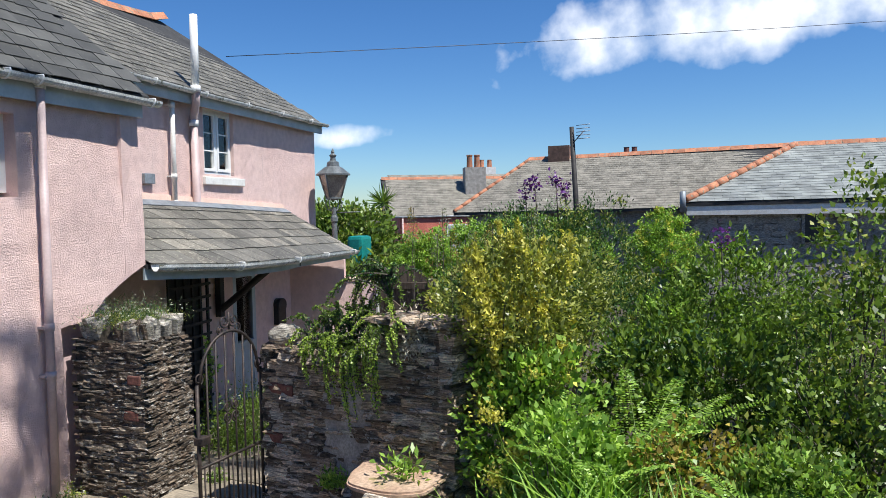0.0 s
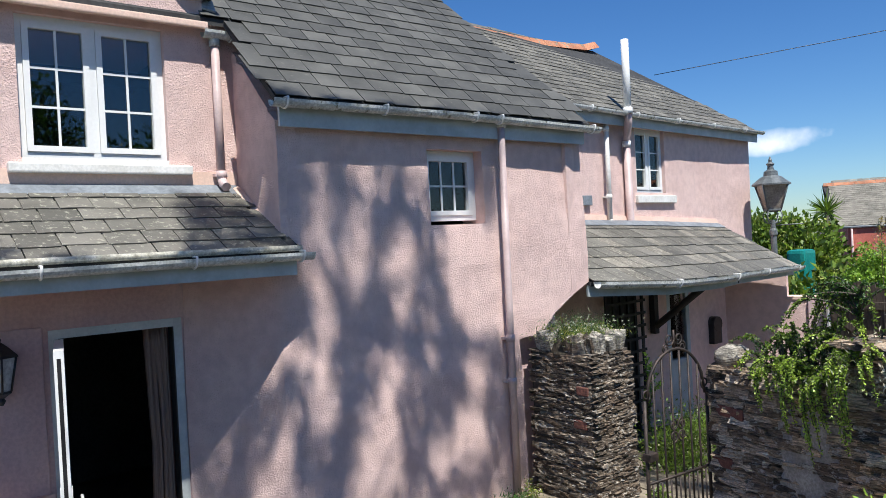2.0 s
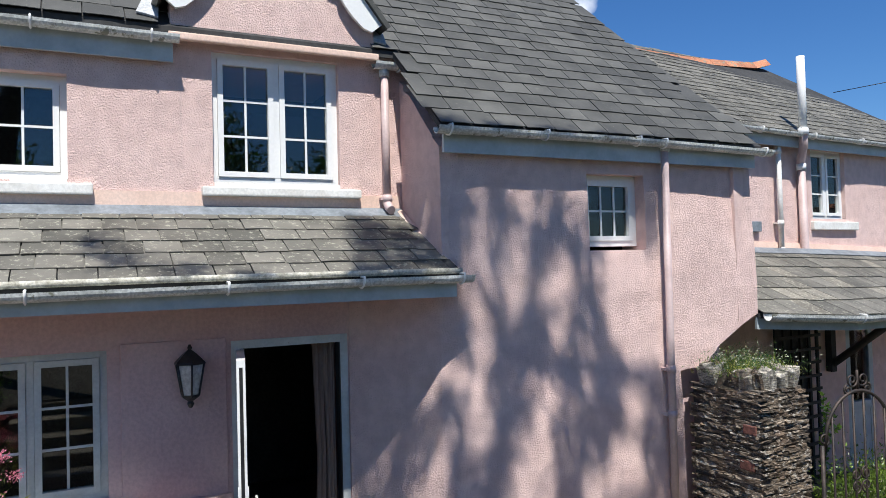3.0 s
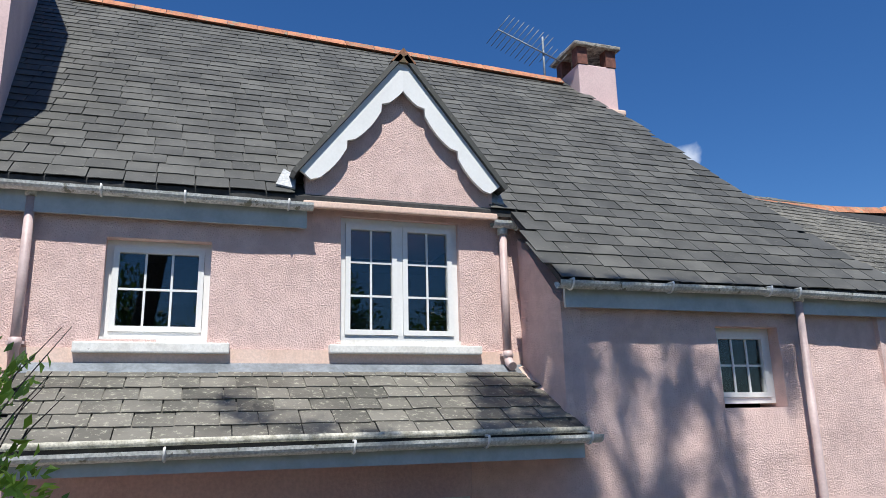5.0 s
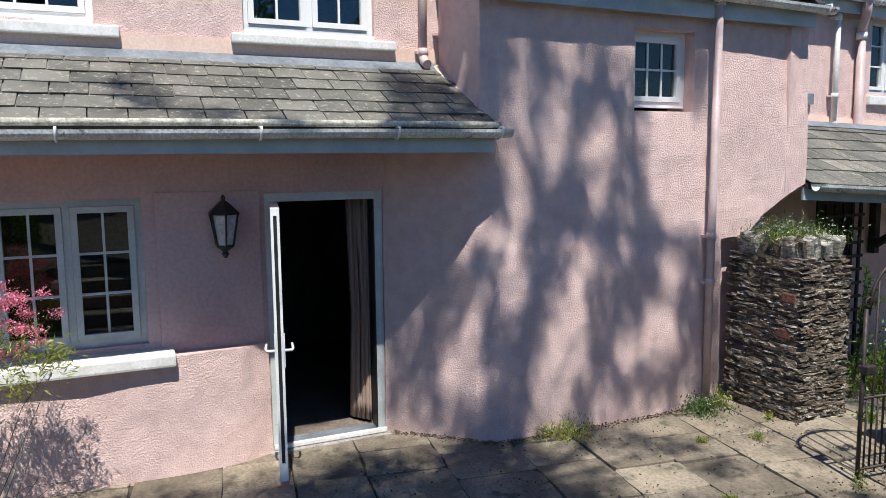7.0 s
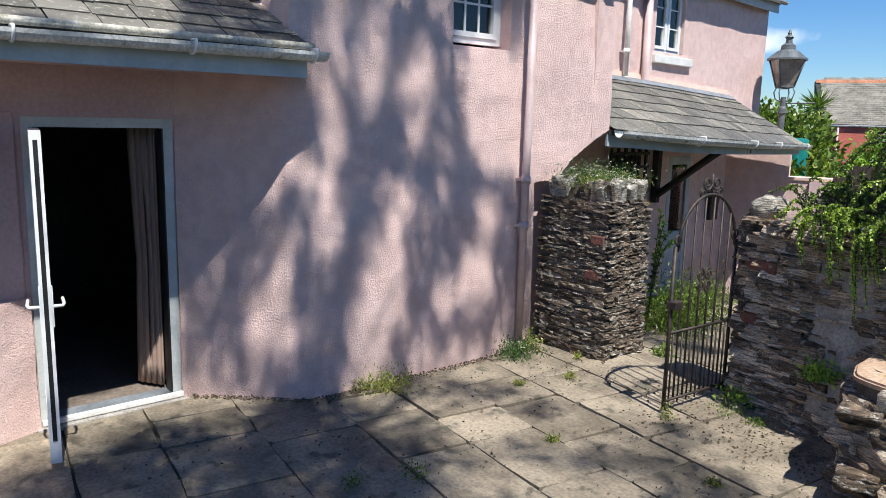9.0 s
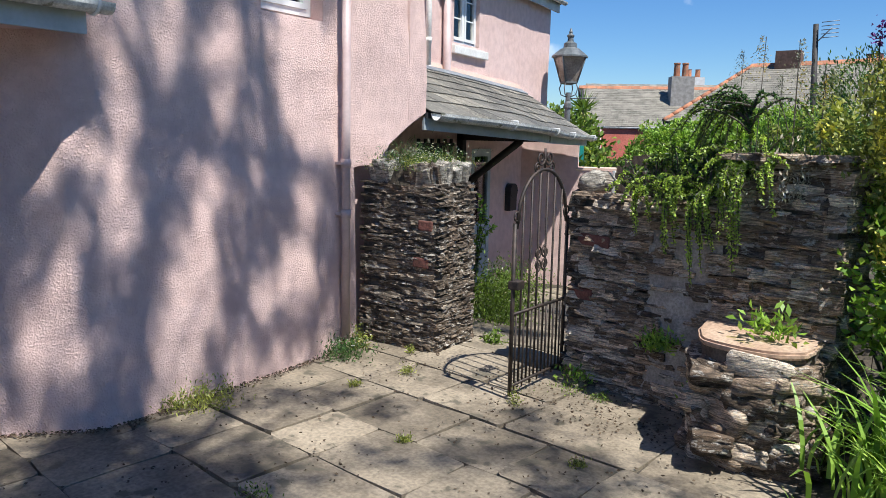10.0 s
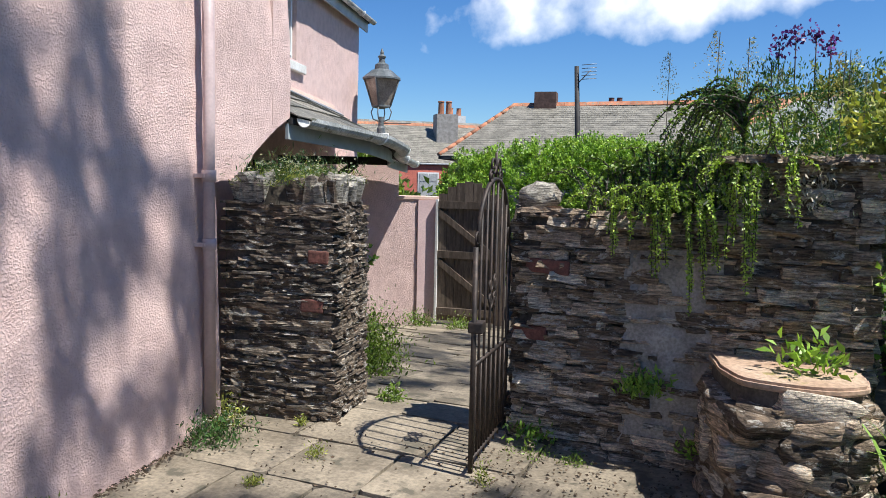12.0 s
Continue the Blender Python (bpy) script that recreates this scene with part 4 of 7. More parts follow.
for y0, y1, z0, z1 in ((10.25, 10.34, -0.6, 1.62), (10.86, 10.95, -0.6, 1.62), (10.34, 10.86, 1.50, 1.62), (10.34, 10.86, 0.3, 0.42)):
    part("frame", bbox(px(y0) - 0.03, px(y0) + 0.05, y0, y1, z0, z1), FASCIA, d3)
part("pane", bbox(px(10.6) - 0.01, px(10.6) + 0.005, 10.34, 10.86, 0.42, 1.50), GLASS, d3).visible_shadow = False
part("panel", bbox(px(10.6) - 0.02, px(10.6) + 0.015, 10.34, 10.86, -0.6, 0.3), FASCIA, d3)
mb = thing("letter_box", "small black arched letter box on the pink wall", "letter box", (wing_x(11.75), 11.75, 0.5))
bm = bbox(wing_x(11.75), wing_x(11.75) + 0.12, 11.6, 11.86, 0.53, 0.90, bev=0.02)
part("body", bm, BLACK, mb)
part("hood", tube(bmesh.new(), [(wing_x(11.75), 11.73, 0.88), (wing_x(11.75) + 0.13, 11.73, 0.88)], 0.13, 16), BLACK, mb)
# wall that closes the yard, and the boarded gate in it
wall_mesh("wall_yard_end", [(wing_x(12.3) - 0.1, 12.25), (-6.80, 12.66)], -1.0, 1.80, 0.3, PINK, wob=0.015)
wall_mesh("wall_yard_low", [(-6.80, 12.66), (-6.18, 12.92)], -1.0, 1.24, 0.28, PINK, wob=0.015)
tagged(part("wall_yard_coping", bbox(-0.02, 0.70, -0.30, 0.03, 1.24, 1.30, bev=0.01, m=Matrix.Translation((-6.82, 12.66, 0)) @ Matrix.Rotation(radians(-157.2), 4, "Z") @ Matrix.Diagonal((-1, 1, 1, 1))), PEACH), kind="structure")
wall_mesh("wall_yard_pier", [(-6.48, 12.75), (-6.18, 12.875)], -1.0, 1.235, 0.1, PINK_SMOOTH, wob=0.01)
wg = thing("wooden_gate", "weathered brown boarded gate with diagonal braces and arched top", "gate", (-5.65, 12.8, -0.8))
for k in range(7):
    x0 = -6.14 + k * 0.145
    top = 1.26 + 0.30 * math.sin(math.pi * (k + 0.5) / 7) ** 0.8
    part("board", bbox(x0, x0 + 0.139, 12.82, 12.85, -0.78, top), WOOD, wg)
for z in (1.17, 0.34, -0.62):
    part("ledge", bbox(-6.14, -5.13, 12.77, 12.82, z - 0.06, z + 0.06), WOOD, wg)
for z0, z1 in ((1.10, 0.40), (0.28, -0.42)):
    part("brace", prism(bmesh.new(), [(-6.12, 12.775, z0), (-6.12, 12.775, z0 - 0.12), (-5.2, 12.775, z1 - 0.12), (-5.2, 12.775, z1)], (0, 0, 0), (0, 0.045, 0)), WOOD, wg)
part("post", bbox(-6.18, -6.145, 12.75, 12.87, -0.8, 1.26), OLD_WHITE, wg, "flaking white jamb")
part("post", bbox(-5.12, -5.0, 12.75, 12.87, -0.8, 1.3), WOOD, wg)

# ---- stone piers and garden wall ----
def stone_kind(seed, chamfer=0.2):
    """A rough split stone in a unit box; y = -0.5 is its face."""
    r = random.Random(seed)
    bm = bmesh.new()
    bmesh.ops.create_cube(bm, size=1.0)
    bmesh.ops.subdivide_edges(bm, edges=[e for e in bm.edges if abs((e.verts[0].co - e.verts[1].co).x) > 0.5], cuts=2, use_grid_fill=True)
    for v in bm.verts:
        v.co.x += r.uniform(-0.06, 0.06)
        v.co.z += r.uniform(-0.12, 0.12)
        v.co.y += r.uniform(-0.14, 0.10)
        if abs(v.co.x) > 0.4:
            v.co.z *= r.uniform(0.75, 1.0)
    bmesh.ops.recalc_face_normals(bm, faces=bm.faces)
    me = bpy.data.meshes.new("stone")
    bm.to_mesh(me)
    bm.free()
    return me


def stones_of(material, seeds):
    out = []
    for s in seeds:
        me = stone_kind(s)
        me.materials.append(material)
        out.append(me)
    return out


ST = stones_of(STONE, range(10))
ST_WALL = stones_of(STONE_WALL, range(40, 50))
ST_PALE = stones_of(STONE_PALE, range(20, 25))


def old_brick(parent, at, d, w, h):
    """One worn red brick let into the stonework, its face along d."""
    bm = bmesh.new()
    box(bm, -w / 2, w / 2, -0.055, 0.055, -h / 2, h / 2, bev=0.012)
    ob = part("brick", bm, BRICK_RED, parent, "worn red brick", local=False)
    ob.matrix_basis = Matrix.Translation(at) @ Matrix.Rotation(math.atan2(d[1], d[0]) + 0.03, 4, "Z") @ Matrix.Rotation(0.03, 4, "Y")


def stone_face(parent, p0, p1, z_low, z_top, depth, lo, hi, wmin, wmax, seed, patch=None, limit=400, joined=False, stock=None, rough=1.0, turn=0.03):
    """Courses of stones along a plan line from p0 to p1, faces out to the right of that line; z_top(u) ends them; patch(u, z) leaves a rendered place bare."""
    r = random.Random(seed)
    a, b = Vector((*p0, 0)), Vector((*p1, 0))
    d = (b - a).normalized()
    nrm = Vector((d.y, -d.x, 0))
    L = (b - a).length
    rot = Matrix((d, -nrm, Vector((0, 0, 1)))).transposed().to_4x4()
    z, count = z_low, 0
    vs, fs = [], []
    while z < max(z_top(0), z_top(L / 2), z_top(L)):
        h = r.uniform(lo, hi)
        u = r.uniform(-0.08, 0)
        while u < L:
            w = r.uniform(wmin, wmax)
            uc = u + w / 2
            u += w
            if uc - w / 2 < -0.05 or uc > L - 0.02 or z + h * 0.6 > z_top(uc) or (patch and patch(uc, z)):
                continue
            kinds = stock or ST
            if r.random() < 0.035:
                kinds = ST_PALE
            me = r.choice(kinds)
            m = Matrix.Translation(a + d * min(max(uc, w * 0.5), L - w * 0.5) + nrm * (r.uniform(-0.020, 0.010) * rough - depth * 0.5 + 0.02) + Vector((0, 0, z + h / 2 + r.gauss(0, 0.004)))) @ rot
            m = m @ Matrix.Rotation(r.gauss(0, 0.03), 4, "Y") @ Matrix.Rotation(r.gauss(-0.10, 0.12) * rough, 4, "X") @ Matrix.Rotation(r.gauss(turn, 0.13) * rough, 4, "Z") @ Matrix.Diagonal((w * 1.06, depth, h * r.uniform(1.05, 1.45), 1))
            if count < limit and not joined:
                ob = link("stone", me, None, parent)
                ob.matrix_basis = m
                count += 1
            else:
                k = len(vs)
                vs += [m @ q.co for q in me.vertices]
                fs += [[k + i for i in p.vertices] for p in me.polygons]
        z += h
    if vs:
        tagged(raw("stonework", vs, fs, STONE_WALL if stock else STONE, parent), kind="stuff")


pier = thing("stone_pier", "rough slate-stone pier with upright capping stones, beside the house", "pier", (-5.25, 5.5, 0.0), kind="structure")
pier.location = (0, 0, 0)
part("core", bbox(-5.66, -4.90, 5.238, 5.80, -0.1, 1.44), MORTAR, pier)
top_p = lambda u: 1.43
stone_face(pier, (-5.68, 5.235), (-4.90, 5.245), -0.02, top_p, 0.12, 0.011, 0.034, 0.08, 0.32, 31, limit=150, rough=0.3)
stone_face(pier, (-4.885, 5.24), (-4.885, 5.84), -0.02, top_p, 0.12, 0.011, 0.034, 0.08, 0.28, 32, limit=110, rough=0.4)
stone_face(pier, (-4.9, 5.86), (-5.6, 5.86), -0.02, top_p, 0.12, 0.04, 0.08, 0.12, 0.3, 33, joined=True)
old_brick(pier, (-4.99, 5.266, 1.090), (1, 0), 0.14, 0.085)
old_brick(pier, (-5.03, 5.266, 0.772), (1, 0), 0.16, 0.090)
cr = random.Random(8)
for k in range(26):
    f = k / 26 * 2 * math.pi
    x, y = -5.28 + 0.34 * math.copysign(abs(math.cos(f)) ** 0.5, math.cos(f)), 5.54 + 0.25 * math.copysign(abs(math.sin(f)) ** 0.5, math.sin(f))
    ob = link("capping_stone", cr.choice(ST_PALE if cr.random() < 0.55 else ST), None, pier)
    ob.matrix_basis = Matrix.Translation((x, y, 1.50)) @ Matrix.Rotation(f + math.pi / 2, 4, "Z") @ Matrix.Rotation(cr.uniform(-0.25, 0.25), 4, "Y") @ Matrix.Rotation(0.22, 4, "X") @ Matrix.Diagonal((cr.uniform(0.06, 0.11), 0.14, cr.uniform(0.18, 0.26), 1))
part("pier_soil", lathe(bmesh.new(), [(0.34, 0), (0.30, 0.12), (0.15, 0.16)], (-5.28, 5.54, 1.42), 12), SOIL, pier)

WA, WB = (-3.72, 5.36), (-1.86, 4.84)
WL = math.hypot(WB[0] - WA[0], WB[1] - WA[1])
gw = thing("garden_wall", "uneven dark slate-stone garden wall with grey cement patch", "garden wall", kind="structure")
wd2 = Vector((WB[0] - WA[0], WB[1] - WA[1], 0)).normalized()
wn2 = Vector((wd2.y, -wd2.x, 0))
top_w = lambda u: 1.44 + (0.30 * min(1, max(0, (u - 1.15) / 0.35)))
bm = bmesh.new()
oa, ob_ = Vector((*WA, 0)) - wn2 * 0.022, Vector((*WB, 0)) - wn2 * 0.022
prism(bm, [oa + Vector((0.02, 0, -0.1)), ob_ + Vector((-0.04, 0, -0.1)), ob_ + Vector((-0.04, 0, 1.72)), oa.lerp(ob_, 0.75) + Vector((0, 0, 1.70)), oa.lerp(ob_, 0.6) + Vector((0, 0, 1.42)), oa + Vector((0.02, 0, 1.42))], (0, 0, 0), -wn2 * 0.42)
part("core", bm, MORTAR, gw)
# the cement patch, a thin uneven skin
bm = bmesh.new()
gu, gz_ = 12, 14
grid = {}
for i in range(gu + 1):
    for j in range(gz_ + 1):
        u, z = 0.68 + 0.54 * i / gu, 0.10 + 1.15 * j / gz_
        p = Vector((*WA, 0)) + wd2 * (u + 0.02 * noise.noise((u * 3, z * 4, 1))) + Vector((0, 0, z)) + wn2 * (0.004 + 0.022 * noise.noise((u * 7, z * 11, 3)) + 0.012 * noise.noise((u * 20, z * 34, 3)))
        grid[i, j] = bm.verts.new(p)
for i in range(gu):
    for j in range(gz_):
        bm.faces.new((grid[i, j], grid[i + 1, j], grid[i + 1, j + 1], grid[i, j + 1]))
part("cement_patch", bm, CEMENT, gw, "smeared grey cement patch")
stone_face(gw, WA, WB, -0.02, top_w, 0.14, 0.016, 0.055, 0.06, 0.28, 41, limit=300, stock=ST_WALL, turn=0.15,
           patch=lambda u, z: 0.72 < u < 1.18 and 0.14 < z < 1.18 and (int(u * 13) + int(z * 17)) % 3 > 0)
stone_face(gw, (WA[0] - 0.02, WA[1] + 0.42), (WA[0] - 0.02, WA[1] - 0.02), -0.02, lambda u: 1.42, 0.12, 0.035, 0.07, 0.10, 0.25, 43, joined=True)
stone_face(gw, (WB[0] + 0.0, WB[1] - 0.02), (WB[0] + 0.12, WB[1] + 0.42), -0.02, lambda u: 1.72, 0.12, 0.035, 0.08, 0.12, 0.3, 44, joined=True, stock=ST_WALL)
for k in range(7):
    u = 1.28 + k * 0.095
    ob = link("capping_stone", cr.choice(ST_WALL), None, gw)
    ob.matrix_basis = Matrix.Translation(Vector((*WA, 0)) + wd2 * u - wn2 * 0.14 + Vector((0, 0, 1.75 + cr.uniform(-0.01, 0.015)))) @ Matrix.Rotation(math.atan2(wd2.y, wd2.x), 4, "Z") @ Matrix.Diagonal((0.2, 0.4, 0.04, 1))
for u, z, w in ((0.21, 1.10, 0.28), (0.11, 0.685, 0.22)):
    old_brick(gw, Vector((*WA, 0)) + wd2 * u - wn2 * 0.024 + Vector((0, 0, z)), wd2, w, 0.088)
mr = thing("moss_boulder", "pale lichened boulder on top of the wall end", "stone", (-3.60, 5.5, 1.42))
bm = bmesh.new()
bmesh.ops.create_icosphere(bm, subdivisions=3, radius=1.0)
for v in bm.verts:
    v.co *= 1 + 0.22 * noise.noise(v.co * 1.9)
    v.co = Vector((v.co.x * 0.14, v.co.y * 0.14, v.co.z * 0.10))
part("boulder", bm, STONE_PALE, mr, smooth=True, local=False).location = (0, 0, 0.09)

# stone seat against the wall
seat = thing("stone_bench", "squat stone seat with a sandy slab top against the wall", "bench", (-2.15, 4.6, 0.0))
seat.location = (0, 0, 0)
SO = [(-2.60, 5.00), (-2.59, 4.70), (-2.52, 4.48), (-2.32, 4.38), (-2.06, 4.39), (-1.92, 4.54), (-1.90, 4.86)]
SEAT_RUN = SO
for _ in range(2):
    SO = [SO[0]] + [((1 - f) * a[0] + f * b[0], (1 - f) * a[1] + f * b[1]) for a, b in zip(SO, SO[1:]) for f in (0.25, 0.75)] + [SO[-1]]
bm = bmesh.new()
prism(bm, [(x * 0.95 - 0.11, y * 0.95 + 0.26, -0.05) for x, y in SO], (0, 0, 0), (0, 0, 0.715))
part("core", bm, MORTAR, seat)
bm = bmesh.new()
sl = []
for k in range(len(SO) - 1):
    for j in range(2):
        f = j / 2
        sl.append((SO[k][0] * (1 - f) + SO[k + 1][0] * f, SO[k][1] * (1 - f) + SO[k + 1][1] * f))
sl.append(SO[-1])
prism(bm, [(x + 0.018 * noise.noise((x * 9, y * 9, 0)), y + 0.018 * noise.noise((x * 9, y * 9, 5)), 0.670) for x, y in sl], (0, 0, 0), (0, 0, 0.045))
bmesh.ops.bevel(bm, geom=[e for e in bm.edges if abs(e.verts[0].co.z - e.verts[1].co.z) < 0.01], offset=0.014, segments=2, affect="EDGES")
part("slab", bm, SANDSTONE, seat, "sandy orange stone slab")
sr = random.Random(5)


def rock_kind(seed, material):
    """A rounded field stone in a unit box."""
    bm = bmesh.new()
    bmesh.ops.create_cube(bm, size=1.0)
    bmesh.ops.subdivide_edges(bm, edges=list(bm.edges), cuts=3, use_grid_fill=True)
    for v in bm.verts:
        p = v.co.copy()
        v.co = p.lerp(p.normalized() * 0.62, 0.22) * (1 + 0.26 * noise.noise(p * 2.2 + Vector((seed * 7.1, 0, 0))) + 0.16 * noise.noise(p * 5.0 + Vector((seed * 3.3, 0, 0))))
    for f in bm.faces:
        f.smooth = True
    me = bpy.data.meshes.new("stone")
    bm.to_mesh(me)
    bm.free()
    me.materials.append(material)
    return me


ROCKS = [rock_kind(k, STONE_PALE if k % 9 == 0 else STONE_WALL) for k in range(9)]
for k in range(len(SEAT_RUN) - 1):
    a, b = Vector((*SEAT_RUN[k], 0)), Vector((*SEAT_RUN[k + 1], 0))
    d = (b - a).normalized()
    n = Vector((d.y, -d.x, 0))
    rot = Matrix((d, -n, Vector((0, 0, 1)))).transposed().to_4x4()
    z = -0.02
    while z < 0.56:
        h = sr.uniform(0.07, 0.13)
        u = 0.0
        while u < (b - a).length - 0.03:
            w = sr.uniform(0.10, 0.32)
            ob = link("stone", sr.choice(ROCKS), None, seat)
            ob.matrix_basis = Matrix.Translation(a + d * (u + w / 2) - n * sr.uniform(0.06, 0.10) + Vector((0, 0, z + h / 2))) @ rot @ Matrix.Rotation(sr.gauss(0, 0.1), 4, "Y") @ Matrix.Diagonal((w * 1.15, 0.22, h * 1.2, 1))
            u += w
        z += h

# ---- wrought-iron gate, standing open ----
gate = thing("iron_gate", "rusty black wrought-iron garden gate with arched scroll top, standing open", "gate", (-3.77, 5.38, 0.0))
GH, GF = Vector((-3.77, 5.36, 0)), Vector((-3.83, 4.62, 0))
gd = (GF - GH).normalized()
GW = (GF - GH).length


def gp(u, z):
    return GH + gd * u + Vector((0, 0, z))


def arch(u):
    return 1.22 + 0.40 * math.sqrt(max(0.0, 1 - ((u - GW / 2) / (GW / 2 - 0.02)) ** 2))


def rod(name, pts, r, label=""):
    part(name, tube(bmesh.new(), pts, r, 6), IRON, gate, label)


rod("stile", [gp(0, 0.06), gp(0, 1.26)], 0.014), rod("stile", [gp(GW, 0.03), gp(GW, 1.26)], 0.015)
rod("bottom_rail", [gp(0, 0.10), gp(GW, 0.10)], 0.012), rod("middle_rail", [gp(0, 0.62), gp(GW, 0.62)], 0.012)
rod("arch", [gp(0.02 + (GW - 0.04) * k / 20, arch(0.02 + (GW - 0.04) * k / 20)) for k in range(21)], 0.013)
for k in range(1, 7):
    u = GW * k / 7
    rod("bar", [gp(u, 0.10), gp(u, arch(u))], 0.008)
for k in range(7):
    u = GW * (k + 0.5) / 7
    rod("short_bar", [gp(u, 0.06), gp(u, 0.62)], 0.007)


def scroll(u, z, r, flip=1, turns=1.35, start=0.0, up=1):
    pts = []
    for k in range(22):
        a = start + flip * k / 21 * turns * 2 * math.pi
        q = r * (1 - 0.72 * k / 21)
        pts.append(gp(u + q * math.cos(a), z + up * q * math.sin(a)))
    rod("scroll", pts, 0.007)


for s in (-1, 1):
    scroll(GW / 2 + s * 0.055, 1.70, 0.055, s, start=0 if s < 0 else math.pi)
    scroll(GW / 2 + s * 0.10, 1.63, 0.04, -s, start=math.pi / 2)
    scroll(GW / 2 + s * 0.05, 1.02, 0.05, s, start=math.pi / 2)
    scroll(GW / 2 + s * 0.05, 0.93, 0.05, -s, start=-math.pi / 2)
    scroll(GW / 2 + s * (GW / 2 - 0.02), 1.30, 0.05, -s, start=-math.pi / 2)
rod("finial", [gp(GW / 2, 1.62), gp(GW / 2, 1.77)], 0.009)
part("latch", bbox(-3.86, -3.78, 4.60, 4.70, 0.80, 0.86, bev=0.008), IRON, gate)
for z in (0.25, 1.12):
    part("hinge_pin", tube(bmesh.new(), [gp(-0.10, z), gp(0.02, z)], 0.012, 6), IRON, gate)

# ---- front door ----
d1 = thing("door_1", "white framed glazed front door standing open", "door", (XG, 1.0, 0.0), kind="structure")
for y0, y1, z0, z1 in ((0.99, 1.055, 0.0, 2.07), (1.885, 1.95, 0.0, 2.07), (1.055, 1.885, 2.005, 2.07)):
    part("door_frame", bbox(XG - 0.09, XG + 0.012, y0, y1, z0, z1), FRAME_GREY, d1)
part("threshold", bbox(XG - 0.12, XG + 0.02, 1.055, 1.885, 0.0, 0.045, bev=0.006), LEAD, d1, "dark metal threshold")
part("sill_nose", bbox(XG + 0.022, XG + 0.06, 0.99, 1.95, 0.012, 0.05, bev=0.008), OLD_WHITE, d1, "worn white sill edge")
for y0, y1 in ((1.057, 1.068), (1.872, 1.883)):
    part("gasket", bbox(XG - 0.085, XG + 0.015, y0, y1, 0.05, 2.003), BLACK, d1, "black rubber seal")
part("step", bbox(XG - 0.05, XG + 0.10, 0.95, 1.98, -0.06, 0.008, bev=0.01), CEMENT, d1, "worn grey door step")
LM = Matrix.Translation((XG + 0.0, 1.06, 0)) @ Matrix.Rotation(radians(-11), 4, "Z")
lf = bmesh.new()
for a0, a1, z0, z1 in ((0, 0.10, 0.06, 2.0), (0.70, 0.80, 0.06, 2.0), (0.10, 0.70, 1.90, 2.0), (0.10, 0.70, 0.06, 0.28), (0.10, 0.70, 0.85, 0.95)):
    box(lf, a0, a1, -0.03, 0.03, z0, z1, m=LM)
leaf_ob = part("door_leaf", lf, WHITE, d1, "white glazed door leaf")
part("pane", bbox(0.1, 0.7, -0.005, 0.005, 0.28, 1.9, m=LM), GLASS, d1).visible_shadow = False
part("lock_strip", bbox(0.801, 0.804, -0.012, 0.012, 0.2, 1.95, m=LM), BLACK, d1)
for s in (-1, 1):
    hd = bmesh.new()
    tube(hd, [LM @ Vector((0.755, s * 0.03, 1.0)), LM @ Vector((0.755, s * 0.085, 1.0)), LM @ Vector((0.70, s * 0.095, 1.0)), LM @ Vector((0.64, s * 0.09, 1.02))], 0.010, 8)
    box(hd, 0.735, 0.775, s * 0.03 - 0.004, s * 0.03 + 0.008, 0.88, 1.12, m=LM)
    part("door_handle", hd, WHITE, d1, "white lever door handle")
cu = thing("door_curtain", "striped brownish curtain hanging beside the open door", "curtain", (-6.55, 1.80, 0.06))
bm = bmesh.new()
rows_c = []
for z in [0.06 + 1.95 * k / 12 for k in range(13)]:
    tie = 0.75 + 0.25 * abs((z - 1.0) / 1.0) ** 0.7
    rows_c.append([bm.verts.new((-6.42 - 0.012 * k - 0.025 * math.sin(k * 1.7), 1.88 - 0.010 * k * tie * 0.8, z)) for k in range(17)])
for a, b in zip(rows_c, rows_c[1:]):
    for k in range(16):
        bm.faces.new((a[k], a[k + 1], b[k + 1], b[k])).smooth = True
part("cloth", bm, CURTAIN, cu)
cloth = cu.children[0]
sol = cloth.modifiers.new("thickness", "SOLIDIFY")
sol.thickness = 0.006

# ---- wall lantern ----
lan = thing("wall_lantern", "black hexagonal wall lantern with frosted panes", "lantern", (XG + 0.11, 0.665, 1.6))
LX, LY = XG + 0.115, 0.665


def hexa(bm, prof):
    return lathe(bm, prof, (LX, LY, 0), 6)


part("roof_cap", hexa(bmesh.new(), [(0.125, 1.93), (0.118, 1.945), (0.06, 2.00), (0.035, 2.02), (0.014, 2.035), (0.02, 2.05), (0.008, 2.075)]), BLACK, lan)
part("lantern_glass", hexa(bmesh.new(), [(0.062, 1.70), (0.102, 1.925)]), FROST, lan, "pale frosted glass")
part("base", hexa(bmesh.new(), [(0.012, 1.60), (0.03, 1.63), (0.02, 1.65), (0.07, 1.685), (0.072, 1.70)]), BLACK, lan)
for k in range(6):
    a = 2 * math.pi * k / 6
    part("glazing_rib", tube(bmesh.new(), [(LX + 0.067 * math.cos(a), LY + 0.067 * math.sin(a), 1.695), (LX + 0.11 * math.cos(a), LY + 0.11 * math.sin(a), 1.935)], 0.008, 5), BLACK, lan)
part("wall_arm", tube(bmesh.new(), [(XG, LY, 1.76), (XG + 0.03, LY, 1.70), (LX, LY, 1.64)], 0.012, 6), BLACK, lan)
part("back_plate", bbox(XG, XG + 0.015, LY - 0.04, LY + 0.04, 1.68, 1.86, bev=0.005), BLACK, lan)

